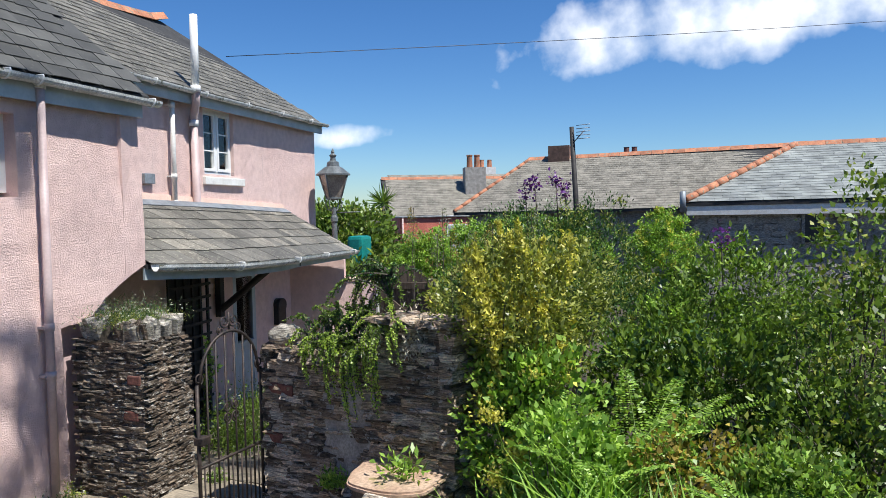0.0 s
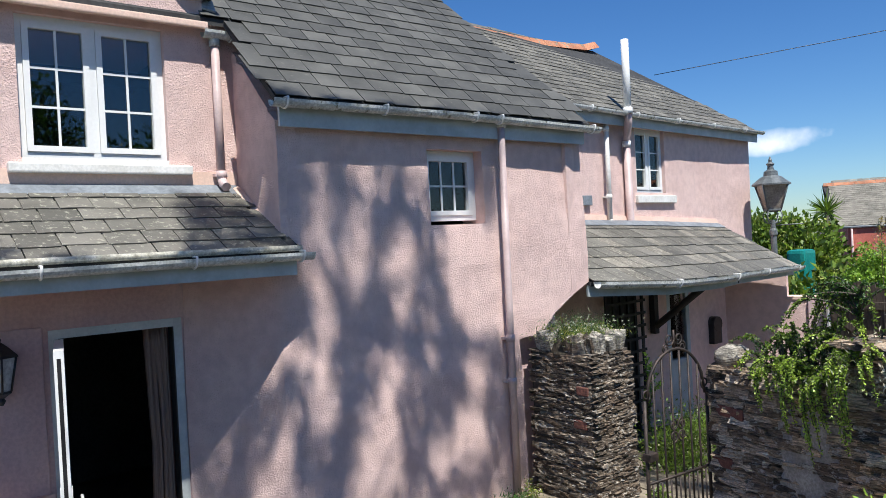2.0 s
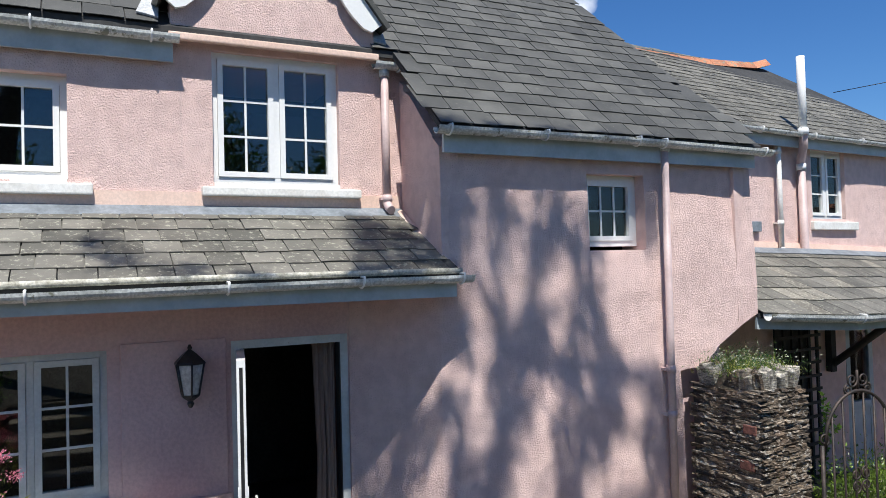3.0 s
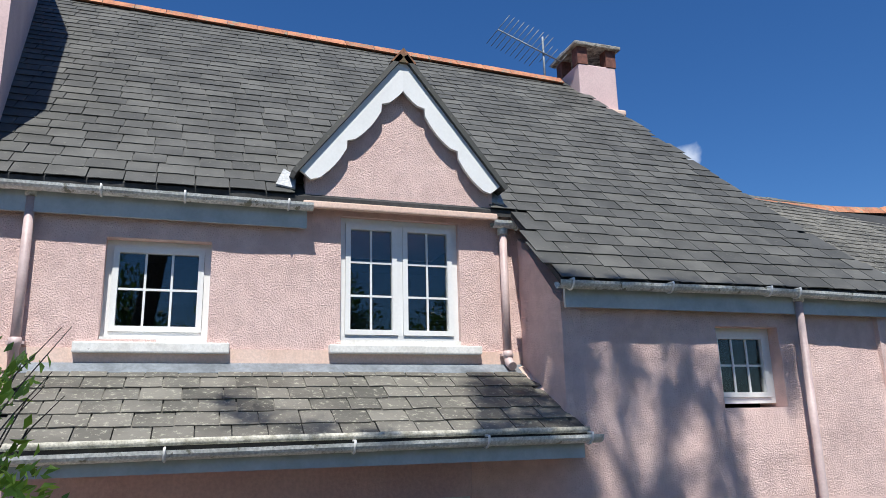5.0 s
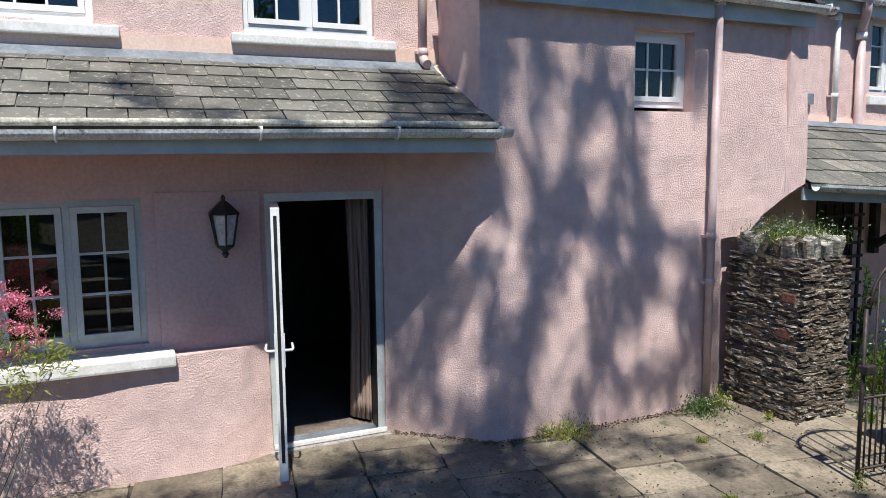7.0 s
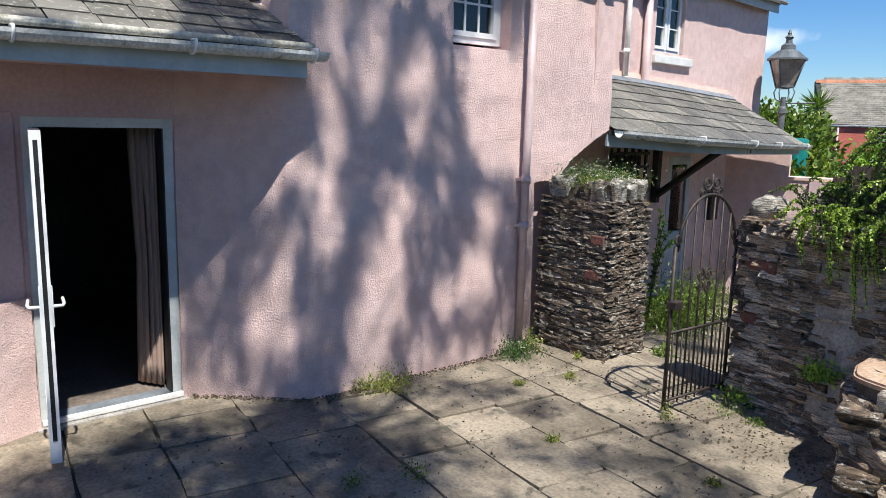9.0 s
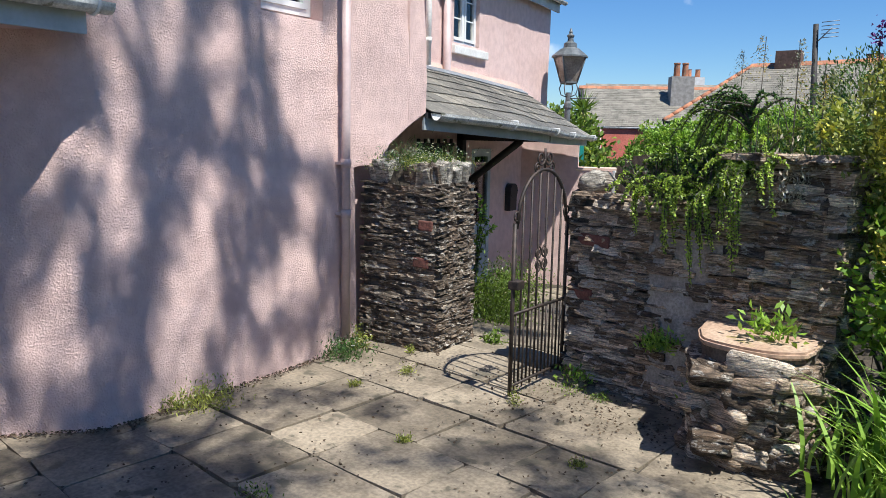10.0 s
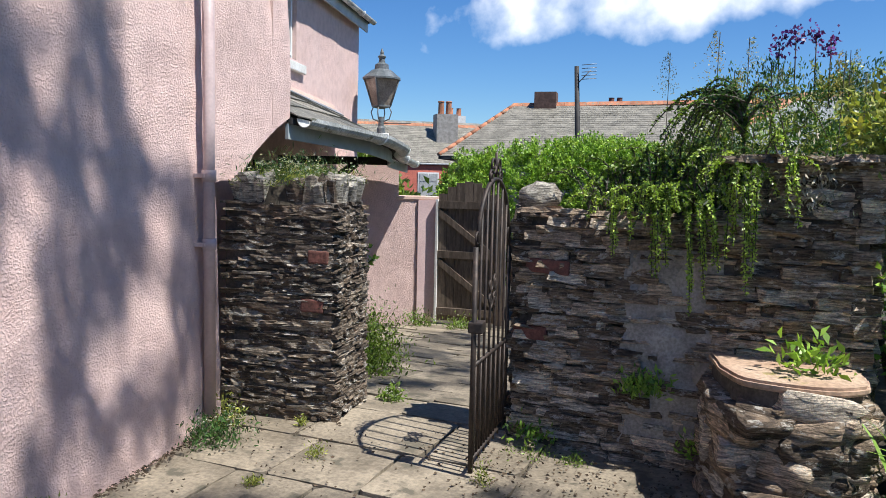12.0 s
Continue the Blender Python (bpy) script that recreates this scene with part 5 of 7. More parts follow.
# ---- street lamp ----
sx, sy = -7.38, 13.4
sl_ = thing("street_lamp", "old grey street lamp with four-sided lantern on a column", "street lamp", (sx, sy, -0.85))
part("column", lathe(bmesh.new(), [(0.10, -0.9), (0.10, -0.2), (0.075, -0.15), (0.06, 0.6), (0.055, 2.35), (0.075, 2.38), (0.07, 2.46), (0.05, 2.5), (0.045, 2.66)], (sx, sy, 0), 14), LAMP_GREY, sl_)
part("lantern_glazing", lathe(bmesh.new(), [(0.16, 2.86), (0.31, 3.30)], (sx, sy, 0), 4), LAMP_PANE, sl_, "dull brown tarnished lantern panes")
for k in range(4):
    a = 2 * math.pi * k / 4
    c, s = math.cos(a), math.sin(a)
    part("corner_rib", tube(bmesh.new(), [(sx + 0.165 * c, sy + 0.165 * s, 2.84), (sx + 0.325 * c, sy + 0.325 * s, 3.32)], 0.016, 5), LAMP_GREY, sl_)
    part("lantern_scroll", tube(bmesh.new(), [(sx + 0.05 * c, sy + 0.05 * s, 2.58), (sx + 0.15 * c, sy + 0.15 * s, 2.62), (sx + 0.19 * c, sy + 0.19 * s, 2.74), (sx + 0.14 * c, sy + 0.14 * s, 2.85)], 0.011, 5), LAMP_GREY, sl_)
part("lantern_base", lathe(bmesh.new(), [(0.06, 2.80), (0.18, 2.83), (0.18, 2.86)], (sx, sy, 0), 4), LAMP_GREY, sl_)
part("lantern_cap", lathe(bmesh.new(), [(0.34, 3.30), (0.34, 3.33), (0.18, 3.46), (0.13, 3.48), (0.12, 3.56), (0.06, 3.60), (0.05, 3.66), (0.075, 3.70), (0.03, 3.74), (0.035, 3.77), (0.008, 3.84)], (sx, sy, 0), 12), LAMP_GREY, sl_)
part("ladder_bar", tube(bmesh.new(), [(sx, sy, 2.55), (sx + 0.52, sy + 0.1, 2.56)], 0.012, 6), LAMP_GREY, sl_)

# ---- ground, steps and flagstones ----
def ground_z(x, y):
    z = -0.05 + path_z(y)
    if y > 14:
        z = -0.95
    bank = min(1.0, max(0.0, (x + 1.95) / 1.5))
    if x > -1.95 and y < 5.4:
        z = -0.05 + 0.93 * bank * min(1.0, max(0.85, (4.6 - y) / 1.6))
    if x > -3.5 and 5.2 <= y < 14:
        z = 0.25 * min(1, (14 - y) / 5)
    if -2.15 < x < -0.35 and -0.95 < y < 1.3:
        z = min(z, -0.05)
    if x > 6 or y < -6:
        z = 0.9 if y < 3 else 0.2
    return z


gx = [-3000, -400, -80, -30, -15] + [-9 + 0.3 * k for k in range(54)] + [9, 14, 30, 80, 400, 3000]
gy = [-3000, -400, -80, -20, -8] + [-5 + 0.3 * k for k in range(66)] + [18, 24, 40, 80, 400, 3000]
verts = [(x, y, ground_z(x, y)) for y in gy for x in gx]
nx = len(gx)
faces = [(j * nx + i, j * nx + i + 1, (j + 1) * nx + i + 1, (j + 1) * nx + i) for j in range(len(gy) - 1) for i in range(nx - 1)]
tagged(raw("ground", verts, faces, SOIL), kind="structure")
steps = thing("garden_steps", "worn stone steps down from the garden", "steps", kind="structure")
for k in range(5):
    part("step", bbox(-2.0 + 0.4 * k, -2.0 + 0.4 * (k + 1) + (0.02 if k < 4 else 2.4), -0.9, 1.2, -0.05, 0.17 * (k + 1), bev=0.02), FLAG, steps)
tagged(part("terrace_bed", bbox(-6.6, -1.92, -4.4, 5.36, -0.12, -0.022), JOINT), kind="structure")
terrace = thing("pavement", "worn grey flagstone terrace with dark open joints", "paving", kind="structure")
fr_ = random.Random(77)
FT = Matrix.Rotation(radians(-9), 4, "Z")
y = -4.6
row = 0
while y < 13.2:
    dep = fr_.uniform(0.48, 0.66) if y < 5.2 else fr_.uniform(0.40, 0.55)
    x = -8.4 + fr_.uniform(0, 0.4)
    while x < 0.5:
        w = fr_.choice((0.48, 0.6, 0.72, 0.9)) * fr_.uniform(0.93, 1.05)
        xc, yc = x + w / 2, y + dep / 2
        x += w
        px_, py_ = (FT @ Vector((xc, yc, 0))).xy
        ok = (-6.75 < px_ < -1.85 and -4.3 < py_ < 5.35) or (-5.9 < px_ < -3.6 and 5.35 <= py_ < 13.0) or (-7.2 < px_ < -4.9 and 8.0 < py_ < 12.9)
        if -2.3 < px_ and (py_ > 3.9 and px_ > -2.0):
            ok = False
        if not ok:
            continue
        bm = bmesh.new()
        hw, hd = w / 2 - 0.007, dep / 2 - 0.007
        out = []
        for (ax, ay), (bx_, by_) in zip(((-hw, -hd), (hw, -hd), (hw, hd), (-hw, hd)), ((hw, -hd), (hw, hd), (-hw, hd), (-hw, -hd))):
            for f in (0.04, 0.5, 0.96):
                out.append((ax + (bx_ - ax) * f + fr_.uniform(-0.014, 0.010), ay + (by_ - ay) * f + fr_.uniform(-0.014, 0.010), 0))
        prism(bm, out, (0, 0, -0.05), (0, 0, 0))
        ob = part("flagstone", bm, FLAG, terrace, local=False)
        slope = -0.118 if py_ > 5.7 else 0.0
        ob.matrix_basis = Matrix.Translation((px_, py_, path_z(py_) + fr_.uniform(-0.006, 0.006))) @ FT @ Matrix.Rotation(slope + fr_.gauss(0, 0.006), 4, "X") @ Matrix.Rotation(fr_.gauss(0, 0.006), 4, "Y")
    y += dep

# ---- the village beyond ----
def far_house(name, label, wall_mat, x0, x1, y0, y1, z0, ze):
    ob = thing(name, label, "house")
    part("wall", bbox(x0, x1, y0, y1, z0, ze), wall_mat, ob)
    return ob


red = far_house("red_house", "coral red rendered house with lichened slate roof", RED_WALL, -15.75, -4.0, 36.0, 42.0, -1.0, 2.34)
rr = part("roof", prism(bmesh.new(), [(-16.1, 35.95, 2.32), (-4, 35.95, 2.32), (-4, 39, 4.42), (-16.55, 39, 4.42)], (0, 0, -0.1), (0, 0, 0)), UNDER, red)
ru = Vector((0, 3.05, 2.1)).normalized()
slate_roof(rr, (-16.1, 35.93, 2.33), (-4.0, 35.93, 2.33), ru, 3.8, 0.30, 0.17, SLATE_LICHEN, lambda u, v: u > -v * 0.11, seed=51, jitter=0.015)
for k in range(26):
    xk = -16.5 + k * 0.46
    part("ridge_tile", prism(bmesh.new(), [(xk, 38.82, 4.36), (xk, 39.0, 4.52), (xk, 39.18, 4.36)], (0, 0, 0), (0.45, 0, rng.uniform(0, 0.012))), ORANGE, rr)
part("roof_back", prism(bmesh.new(), [(-16.55, 39, 4.42), (-4, 39, 4.42), (-4, 42.2, 2.3), (-16.1, 42.2, 2.3)], (0, 0, -0.1), (0, 0, 0)), UNDER, red)
part("gable", prism(bmesh.new(), [(-15.74, 36, 2.3), (-15.74, 42, 2.3), (-15.74, 39, 4.3)], (0, 0, 0), (0.2, 0, 0)), RED_WALL, red)
part("gutter", tube(bmesh.new(), [(-16.0, 35.93, 2.28), (-4, 35.93, 2.28)], 0.05, 8), GUTTER, red)
part("downpipe", tube(bmesh.new(), [(-15.6, 35.9, 2.2), (-15.6, 35.9, -0.9)], 0.045, 8), PIPE_PINK, red)
wn_ = part("window", bbox(-13.25, -12.15, 35.96, 36.02, 0.45, 1.86), WHITE, red, "white sash window")
for i in range(2):
    for j in range(3):
        part("pane", bbox(-13.17 + i * 0.5, -12.73 + i * 0.5, 35.93, 35.955, 0.55 + j * 0.43, 0.93 + j * 0.43), FROST, wn_, "pale window pane")
st = part("chimney", bbox(-11.95, -10.8, 37.5, 38.4, 3.2, 4.95), CEMENT, red, "square grey rendered chimney")
for xk in (-11.62, -11.2):
    part("chimney_pot", lathe(bmesh.new(), [(0.17, 4.95), (0.15, 5.55), (0.18, 5.62), (0.16, 5.66)], (xk, 38, 0), 12), ORANGE, st, "orange clay pot")
st2 = part("chimney", bbox(-10.7, -9.7, 40, 41, 3.4, 5.1), OLD_WHITE, red, "white rendered chimney")
for xk in (-10.45, -9.98):
    part("chimney_pot", lathe(bmesh.new(), [(0.15, 5.1), (0.13, 5.5), (0.15, 5.55)], (xk, 40.5, 0), 10), ORANGE, st2)

pv = Vector((-15.75, 36.0, 0))
red.matrix_basis = Matrix.Translation(pv) @ Matrix.Rotation(radians(28), 4, "Z") @ Matrix.Translation(-pv)

mid = far_house("long_house", "long grey building with lichened slate roof", GREY_STONE, -10.0, 1.0, 30.2, 38.0, -1.0, 2.5)
mr_ = part("roof", prism(bmesh.new(), [(-10.6, 29.9, 2.45), (1.5, 29.9, 2.55), (4.5, 34, 5.03), (-8.2, 34, 4.85)], (0, 0, -0.1), (0, 0, 0)), UNDER, mid)
mu = Vector((0, 4.1, 2.42)).normalized()
slate_roof(mr_, (-10.6, 29.9, 2.46), (6.0, 29.9, 2.56), mu, 4.72, 0.32, 0.19, SLATE_LICHEN, lambda u, v: u > v * 0.52 and u < 15.5, seed=52, jitter=0.012)
part("hip", prism(bmesh.new(), [(-10.6, 29.9, 2.45), (-8.2, 34, 4.85), (-10.8, 38.2, 2.45)], (0, 0, -0.1), (0, 0, 0)), UNDER, mid)
part("roof_back", prism(bmesh.new(), [(-8.2, 34, 4.85), (4.5, 34, 5.03), (1.5, 38.2, 2.5), (-10.8, 38.2, 2.45)], (0, 0, -0.1), (0, 0, 0)), UNDER, mid)
for k in range(27):
    xk = -8.3 + k * 0.46
    zk = 4.84 + (xk + 8.2) * 0.014
    part("ridge_tile", prism(bmesh.new(), [(xk, 33.8, zk - 0.04), (xk, 34, zk + 0.14), (xk, 34.2, zk - 0.04)], (0, 0, 0), (0.45, 0, rng.uniform(0, 0.01))), ORANGE, mr_)
for k in range(10):
    a = Vector((-8.2, 34, 4.9)).lerp(Vector((-10.6, 29.9, 2.5)), k / 10)
    b = Vector((-8.2, 34, 4.9)).lerp(Vector((-10.6, 29.9, 2.5)), (k + 0.95) / 10)
    part("hip_tile", tube(bmesh.new(), [a, b], 0.09, 6), ORANGE, mr_)
part("chimney", bbox(-7.3, -6.35, 33.6, 34.4, 4.2, 5.42), mottled("sooty_brick", (0.10, 0.06, 0.045), (0.17, 0.10, 0.075), 6, 40, 0.9), mid, "squat dark brick chimney")
cw = part("chimney", bbox(-4.3, -3.5, 35.6, 36.4, 3.6, 5.05), BRICK_RED, mid)
for xk in (-4.08, -3.72):
    part("chimney_pot", lathe(bmesh.new(), [(0.14, 5.05), (0.12, 5.36), (0.14, 5.4)], (xk, 36, 0), 10), BRICK_RED, cw)

barn = far_house("stone_barn", "grey stone barn with pale slate hipped roof", GREY_STONE, -0.75, 16.0, 23.2, 32.0, -1.0, 2.35)
br_ = part("roof", prism(bmesh.new(), [(-1.0, 22.9, 2.66), (17, 22.9, 2.76), (17, 28, 4.55), (2.4, 28, 4.55)], (0, 0, -0.1), (0, 0, 0)), UNDER, barn)
bu = Vector((0, 5.1, 1.88)).normalized()
slate_roof(br_, (-1.0, 22.9, 2.67), (17, 22.9, 2.77), bu, 5.42, 0.42, 0.25, SLATE_PALE, lambda u, v: u > v * 0.64 and u < 12.5, seed=53, jitter=0.008)
part("hip", prism(bmesh.new(), [(-1.0, 22.9, 2.66), (2.4, 28, 4.55), (-1.0, 33, 2.66)], (0, 0, -0.1), (0, 0, 0)), SLATE_LICHEN, barn)
part("roof_back", prism(bmesh.new(), [(2.4, 28, 4.55), (17, 28, 4.55), (17, 33, 2.66), (-1.0, 33, 2.66)], (0, 0, -0.1), (0, 0, 0)), UNDER, barn)
part("fascia", bbox(-0.95, 16, 22.92, 23.2, 2.30, 2.62), OLD_WHITE, barn, "weathered grey-white fascia board")
for k in range(24):
    xk = 2.3 + k * 0.5
    part("ridge_tile", prism(bmesh.new(), [(xk, 27.8, 4.5), (xk, 28, 4.70), (xk, 28.2, 4.5)], (0, 0, 0), (0.49, 0, rng.uniform(0, 0.01))), ORANGE, br_)
for k in range(12):
    a, b = Vector((2.4, 28, 4.60)).lerp(Vector((-1.0, 22.9, 2.74)), k / 12), Vector((2.4, 28, 4.60)).lerp(Vector((-1.0, 22.9, 2.74)), (k + 0.96) / 12)
    part("hip_tile", tube(bmesh.new(), [a, b], 0.12, 6), ORANGE, br_)
part("flue", tube(bmesh.new(), [(-1.05, 22.85, 2.4), (-1.05, 22.85, 3.0)], 0.09, 10), LEAD, barn)
# No hole here: a black plate imitates the darkness inside the opening.
wb_ = part("window", bbox(2.2, 2.68, 23.14, 23.22, 1.5, 2.28), BLACK, barn, "black plate standing in for a dark barn opening")
for xk in (2.11, 2.68):
    part("jamb", bbox(xk, xk + 0.09, 23.10, 23.2, 1.45, 2.3), GREY_STONE, wb_)
bs = random.Random(3)
vs, fs = [], []
z = -0.2
while z < 2.25:
    h = bs.uniform(0.14, 0.24)
    x = -0.75
    while x < 9.5:
        w = bs.uniform(0.25, 0.6)
        if not (1.9 < x + w / 2 < 3.1 and z > 0.9):
            me = bs.choice(ST)
            m = Matrix.Translation((x + w / 2, 23.2, z + h / 2)) @ Matrix.Diagonal((w * 0.97, 0.16, h, 1))
            k = len(vs)
            vs += [m @ q.co for q in me.vertices]
            fs += [[k + i for i in p.vertices] for p in me.polygons]
        x += w
    z += h
tagged(raw("stonework", vs, fs, GREY_STONE, barn), kind="stuff")

pole = thing("telegraph_pole", "dark leaning pole with a small television aerial", "pole", (-4.85, 27, -0.9))
part("post", tube(bmesh.new(), [(-4.70, 27, -1.0), (-5.03, 27, 5.50)], [0.12, 0.08], 10), DARK_WOOD, pole)
part("aerial_arm", tube(bmesh.new(), [(-5.0, 27, 4.9), (-4.55, 26.9, 5.35)], 0.02, 6), LEAD, pole)
for k in range(5):
    part("aerial_element", tube(bmesh.new(), [(-4.85, 26.9, 5.05 + k * 0.12), (-4.35, 26.9, 5.08 + k * 0.12)], 0.014, 5), LEAD, pole)
wire = thing("overhead_wire", "thin dark overhead wire across the sky", "wire")
wp = []
for k in range(41):
    f = k / 40
    p = Vector((-8.98, 12.2, 5.58)).lerp(Vector((11.2, 29.9, 8.75)), f)
    wp.append(p + Vector((0, 0, -0.10 * 4 * f * (1 - f))))
part("cable", tube(bmesh.new(), wp, 0.007, 5), BLACK, wire)
tl = thing("teal_tank", "teal plastic tank beyond the hedge", "tank", (-10.0, 20.0, -0.95))
part("body", bbox(-10.35, -9.85, 19.6, 20.3, -0.95, 1.86, bev=0.10), mottled("teal_plastic", (0.01, 0.20, 0.17), (0.02, 0.26, 0.22), 3, 30, 0.4), tl)

# ---- clouds: distant backdrop ----
def cloud_mat():
    m, n, l, b = mat("cloud", 1.0)
    tc = n.new("ShaderNodeTexCoord")
    nz = noise_tex(n, l, tc.outputs["Object"], 0.011, 8, 0.52)
    sep = n.new("ShaderNodeSeparateXYZ")
    l.new(tc.outputs["Generated"], sep.inputs[0])

    def hump(out):
        a, c = n.new("ShaderNodeMath"), n.new("ShaderNodeMath")
        a.operation, a.inputs[1].default_value = "SUBTRACT", 0.5
        l.new(out, a.inputs[0])
        c.operation = "MULTIPLY"
        l.new(a.outputs[0], c.inputs[0]), l.new(a.outputs[0], c.inputs[1])
        return c.outputs[0]

    s = n.new("ShaderNodeMath")
    s.operation = "ADD"
    l.new(hump(sep.outputs["X"]), s.inputs[0]), l.new(hump(sep.outputs["Z"]), s.inputs[1])
    k = n.new("ShaderNodeMath")
    k.operation, k.inputs[1].default_value = "MULTIPLY_ADD", -1.7
    l.new(s.outputs[0], k.inputs[0]), l.new(nz, k.inputs[2])
    f = ramp(n, l, k.outputs[0], [(0.24, (0, 0, 0)), (0.56, (1, 1, 1))])
    em, t, mx = n.new("ShaderNodeEmission"), n.new("ShaderNodeBsdfTransparent"), n.new("ShaderNodeMixShader")
    c = ramp(n, l, nz, [(0.3, (0.62, 0.70, 0.82)), (0.62, (0.98, 0.98, 1.0))])
    l.new(c, em.inputs["Color"])
    em.inputs["Strength"].default_value = 0.95
    l.new(f, mx.inputs["Fac"]), l.new(t.outputs[0], mx.inputs[1]), l.new(em.outputs[0], mx.inputs[2])
    l.new(mx.outputs[0], n["Material Output"].inputs["Surface"])
    return m


CLOUD = cloud_mat()
for cx, cz, w, h, tilt in ((75, 232, 800, 140, 0.13), (-470, 108, 170, 42, 0.05), (-800, 350, 100, 55, 0.6)):
    cy = 900 if cx > -600 else 610
    ob = raw("backdrop_cloud", [(-w / 2, 0, -h / 2), (w / 2, 0, -h / 2), (w / 2, 0, h / 2), (-w / 2, 0, h / 2)], [(0, 1, 2, 3)], CLOUD)
    d = Vector((cx, cy, 0)).normalized()
    ob.matrix_world = Matrix.Translation((cx, cy, cz)) @ Matrix.Rotation(math.atan2(-d.x, d.y), 4, "Z") @ Matrix.Rotation(-tilt, 4, "Y")
    ob.visible_shadow = False
    tagged(ob, kind="structure")

# ---- plants ----
def leaves(name, pos, dirs, length, width, material, parent, fold=0.25, label=""):
    """Many small folded leaves: one quad each, from its stalk at pos along dirs."""
    pos, dirs = np.asarray(pos, float), np.asarray(dirs, float)
    n = len(pos)
    dirs = dirs / (np.linalg.norm(dirs, axis=1, keepdims=True) + 1e-9)
    side = np.cross(dirs, nrg.normal(size=(n, 3)))
    side /= np.linalg.norm(side, axis=1, keepdims=True) + 1e-9
    nor = np.cross(dirs, side)
    k = nrg.uniform(0.65, 1.25, (n, 1))
    L, W = length * k, width * k
    v = np.empty((n, 4, 3))
    v[:, 0] = pos
    v[:, 1] = pos + dirs * L * 0.45 + side * W * 0.5 + nor * W * fold
    v[:, 2] = pos + dirs * L - nor * L * 0.12
    v[:, 3] = pos + dirs * L * 0.45 - side * W * 0.5 + nor * W * fold
    me = bpy.data.meshes.new(name)
    me.vertices.add(n * 4)
    me.vertices.foreach_set("co", v.reshape(-1))
    me.loops.add(n * 4)
    me.loops.foreach_set("vertex_index", np.arange(n * 4, dtype=np.int32))
    me.polygons.add(n)
    me.polygons.foreach_set("loop_start", np.arange(0, n * 4, 4, dtype=np.int32))
    me.update(calc_edges=True)
    return tagged(link(name, me, material, parent, label), kind="stuff")


def blob_points(c, r, clumps, per, spread, shell=0.6):
    """Points in uneven clumps within an ellipsoid, more of them near its surface."""
    d = nrg.normal(size=(clumps, 3))
    d /= np.linalg.norm(d, axis=1, keepdims=True)
    rad = shell + (1 - shell) * nrg.random((clumps, 1)) ** 0.6
    cen = np.array(c) + d * rad * np.array(r) * nrg.uniform(0.8, 1.12, (clumps, 1))
    p = np.repeat(cen, per, axis=0) + nrg.normal(size=(clumps * per, 3)) * spread
    out = np.repeat(d, per, axis=0)
    return cen, p, out


def stems(base, ends, r0, r1, parent, material=None, name="stemwork", bend=0.15):
    bm = bmesh.new()
    for e in ends:
        b, e = Vector(base), Vector(e)
        b = b + Vector((rng.uniform(-0.08, 0.08), rng.uniform(-0.08, 0.08), 0))
        m = b.lerp(e, 0.5) + Vector((rng.uniform(-bend, bend), rng.uniform(-bend, bend), rng.uniform(0, bend)))
        tube(bm, [b, b.lerp(m, 0.6), m.lerp(e, 0.4), e], [r0, r0 * 0.8, (r0 + r1) / 2, r1], 5, caps=False)
    return tagged(part(name, bm, material or BARK, parent), kind="stuff")


def bush(name, label, category, base, lobes, length, width, material, clumps, per, spread, extra=(), up=0.5, stem=0.014, nstems=9, kind="", shell=0.6):
    """A shrub: stems, and a crown of leaves in several lobes [(centre, radii)]; extra: (material, part name, share of clumps, leaf length, leaf width)."""
    ob = thing(name, label, category, base, kind=kind)
    ps, ds, cs = [], [], []
    tot = sum(r[0] * r[1] * r[2] for _, r in lobes) ** 1.0
    for c, r in lobes:
        k = max(4, int(clumps * (r[0] * r[1] * r[2]) / tot))
        cen, p, o = blob_points(c, r, k, per, spread, shell)
        ps.append(p), ds.append(o), cs.append(cen)
    p, o, cen = np.concatenate(ps), np.concatenate(ds), np.concatenate(cs)
    d = o * 0.8 + nrg.normal(size=p.shape) * 0.7 + np.array((0, 0, up))
    b = np.array(base)
    leaves("crown", p - b, d, length, width, material, ob)
    for mt, nm, share, l2, w2 in extra:
        pick = cen[nrg.random(len(cen)) < share]
        if len(pick) == 0:
            continue
        n2 = max(10, per)
        p2 = np.repeat(pick, n2, axis=0) + nrg.normal(size=(len(pick) * n2, 3)) * spread * 0.6 + np.array((0, 0, spread * 0.8))
        leaves(nm, p2 - b, nrg.normal(size=p2.shape) + np.array((0, 0, 0.6)), l2, w2, mt, ob)
    idx = nrg.choice(len(cen), min(nstems, len(cen)), replace=False)
    stems(base, [cen[i] for i in idx], stem, stem * 0.3, ob)
    return ob


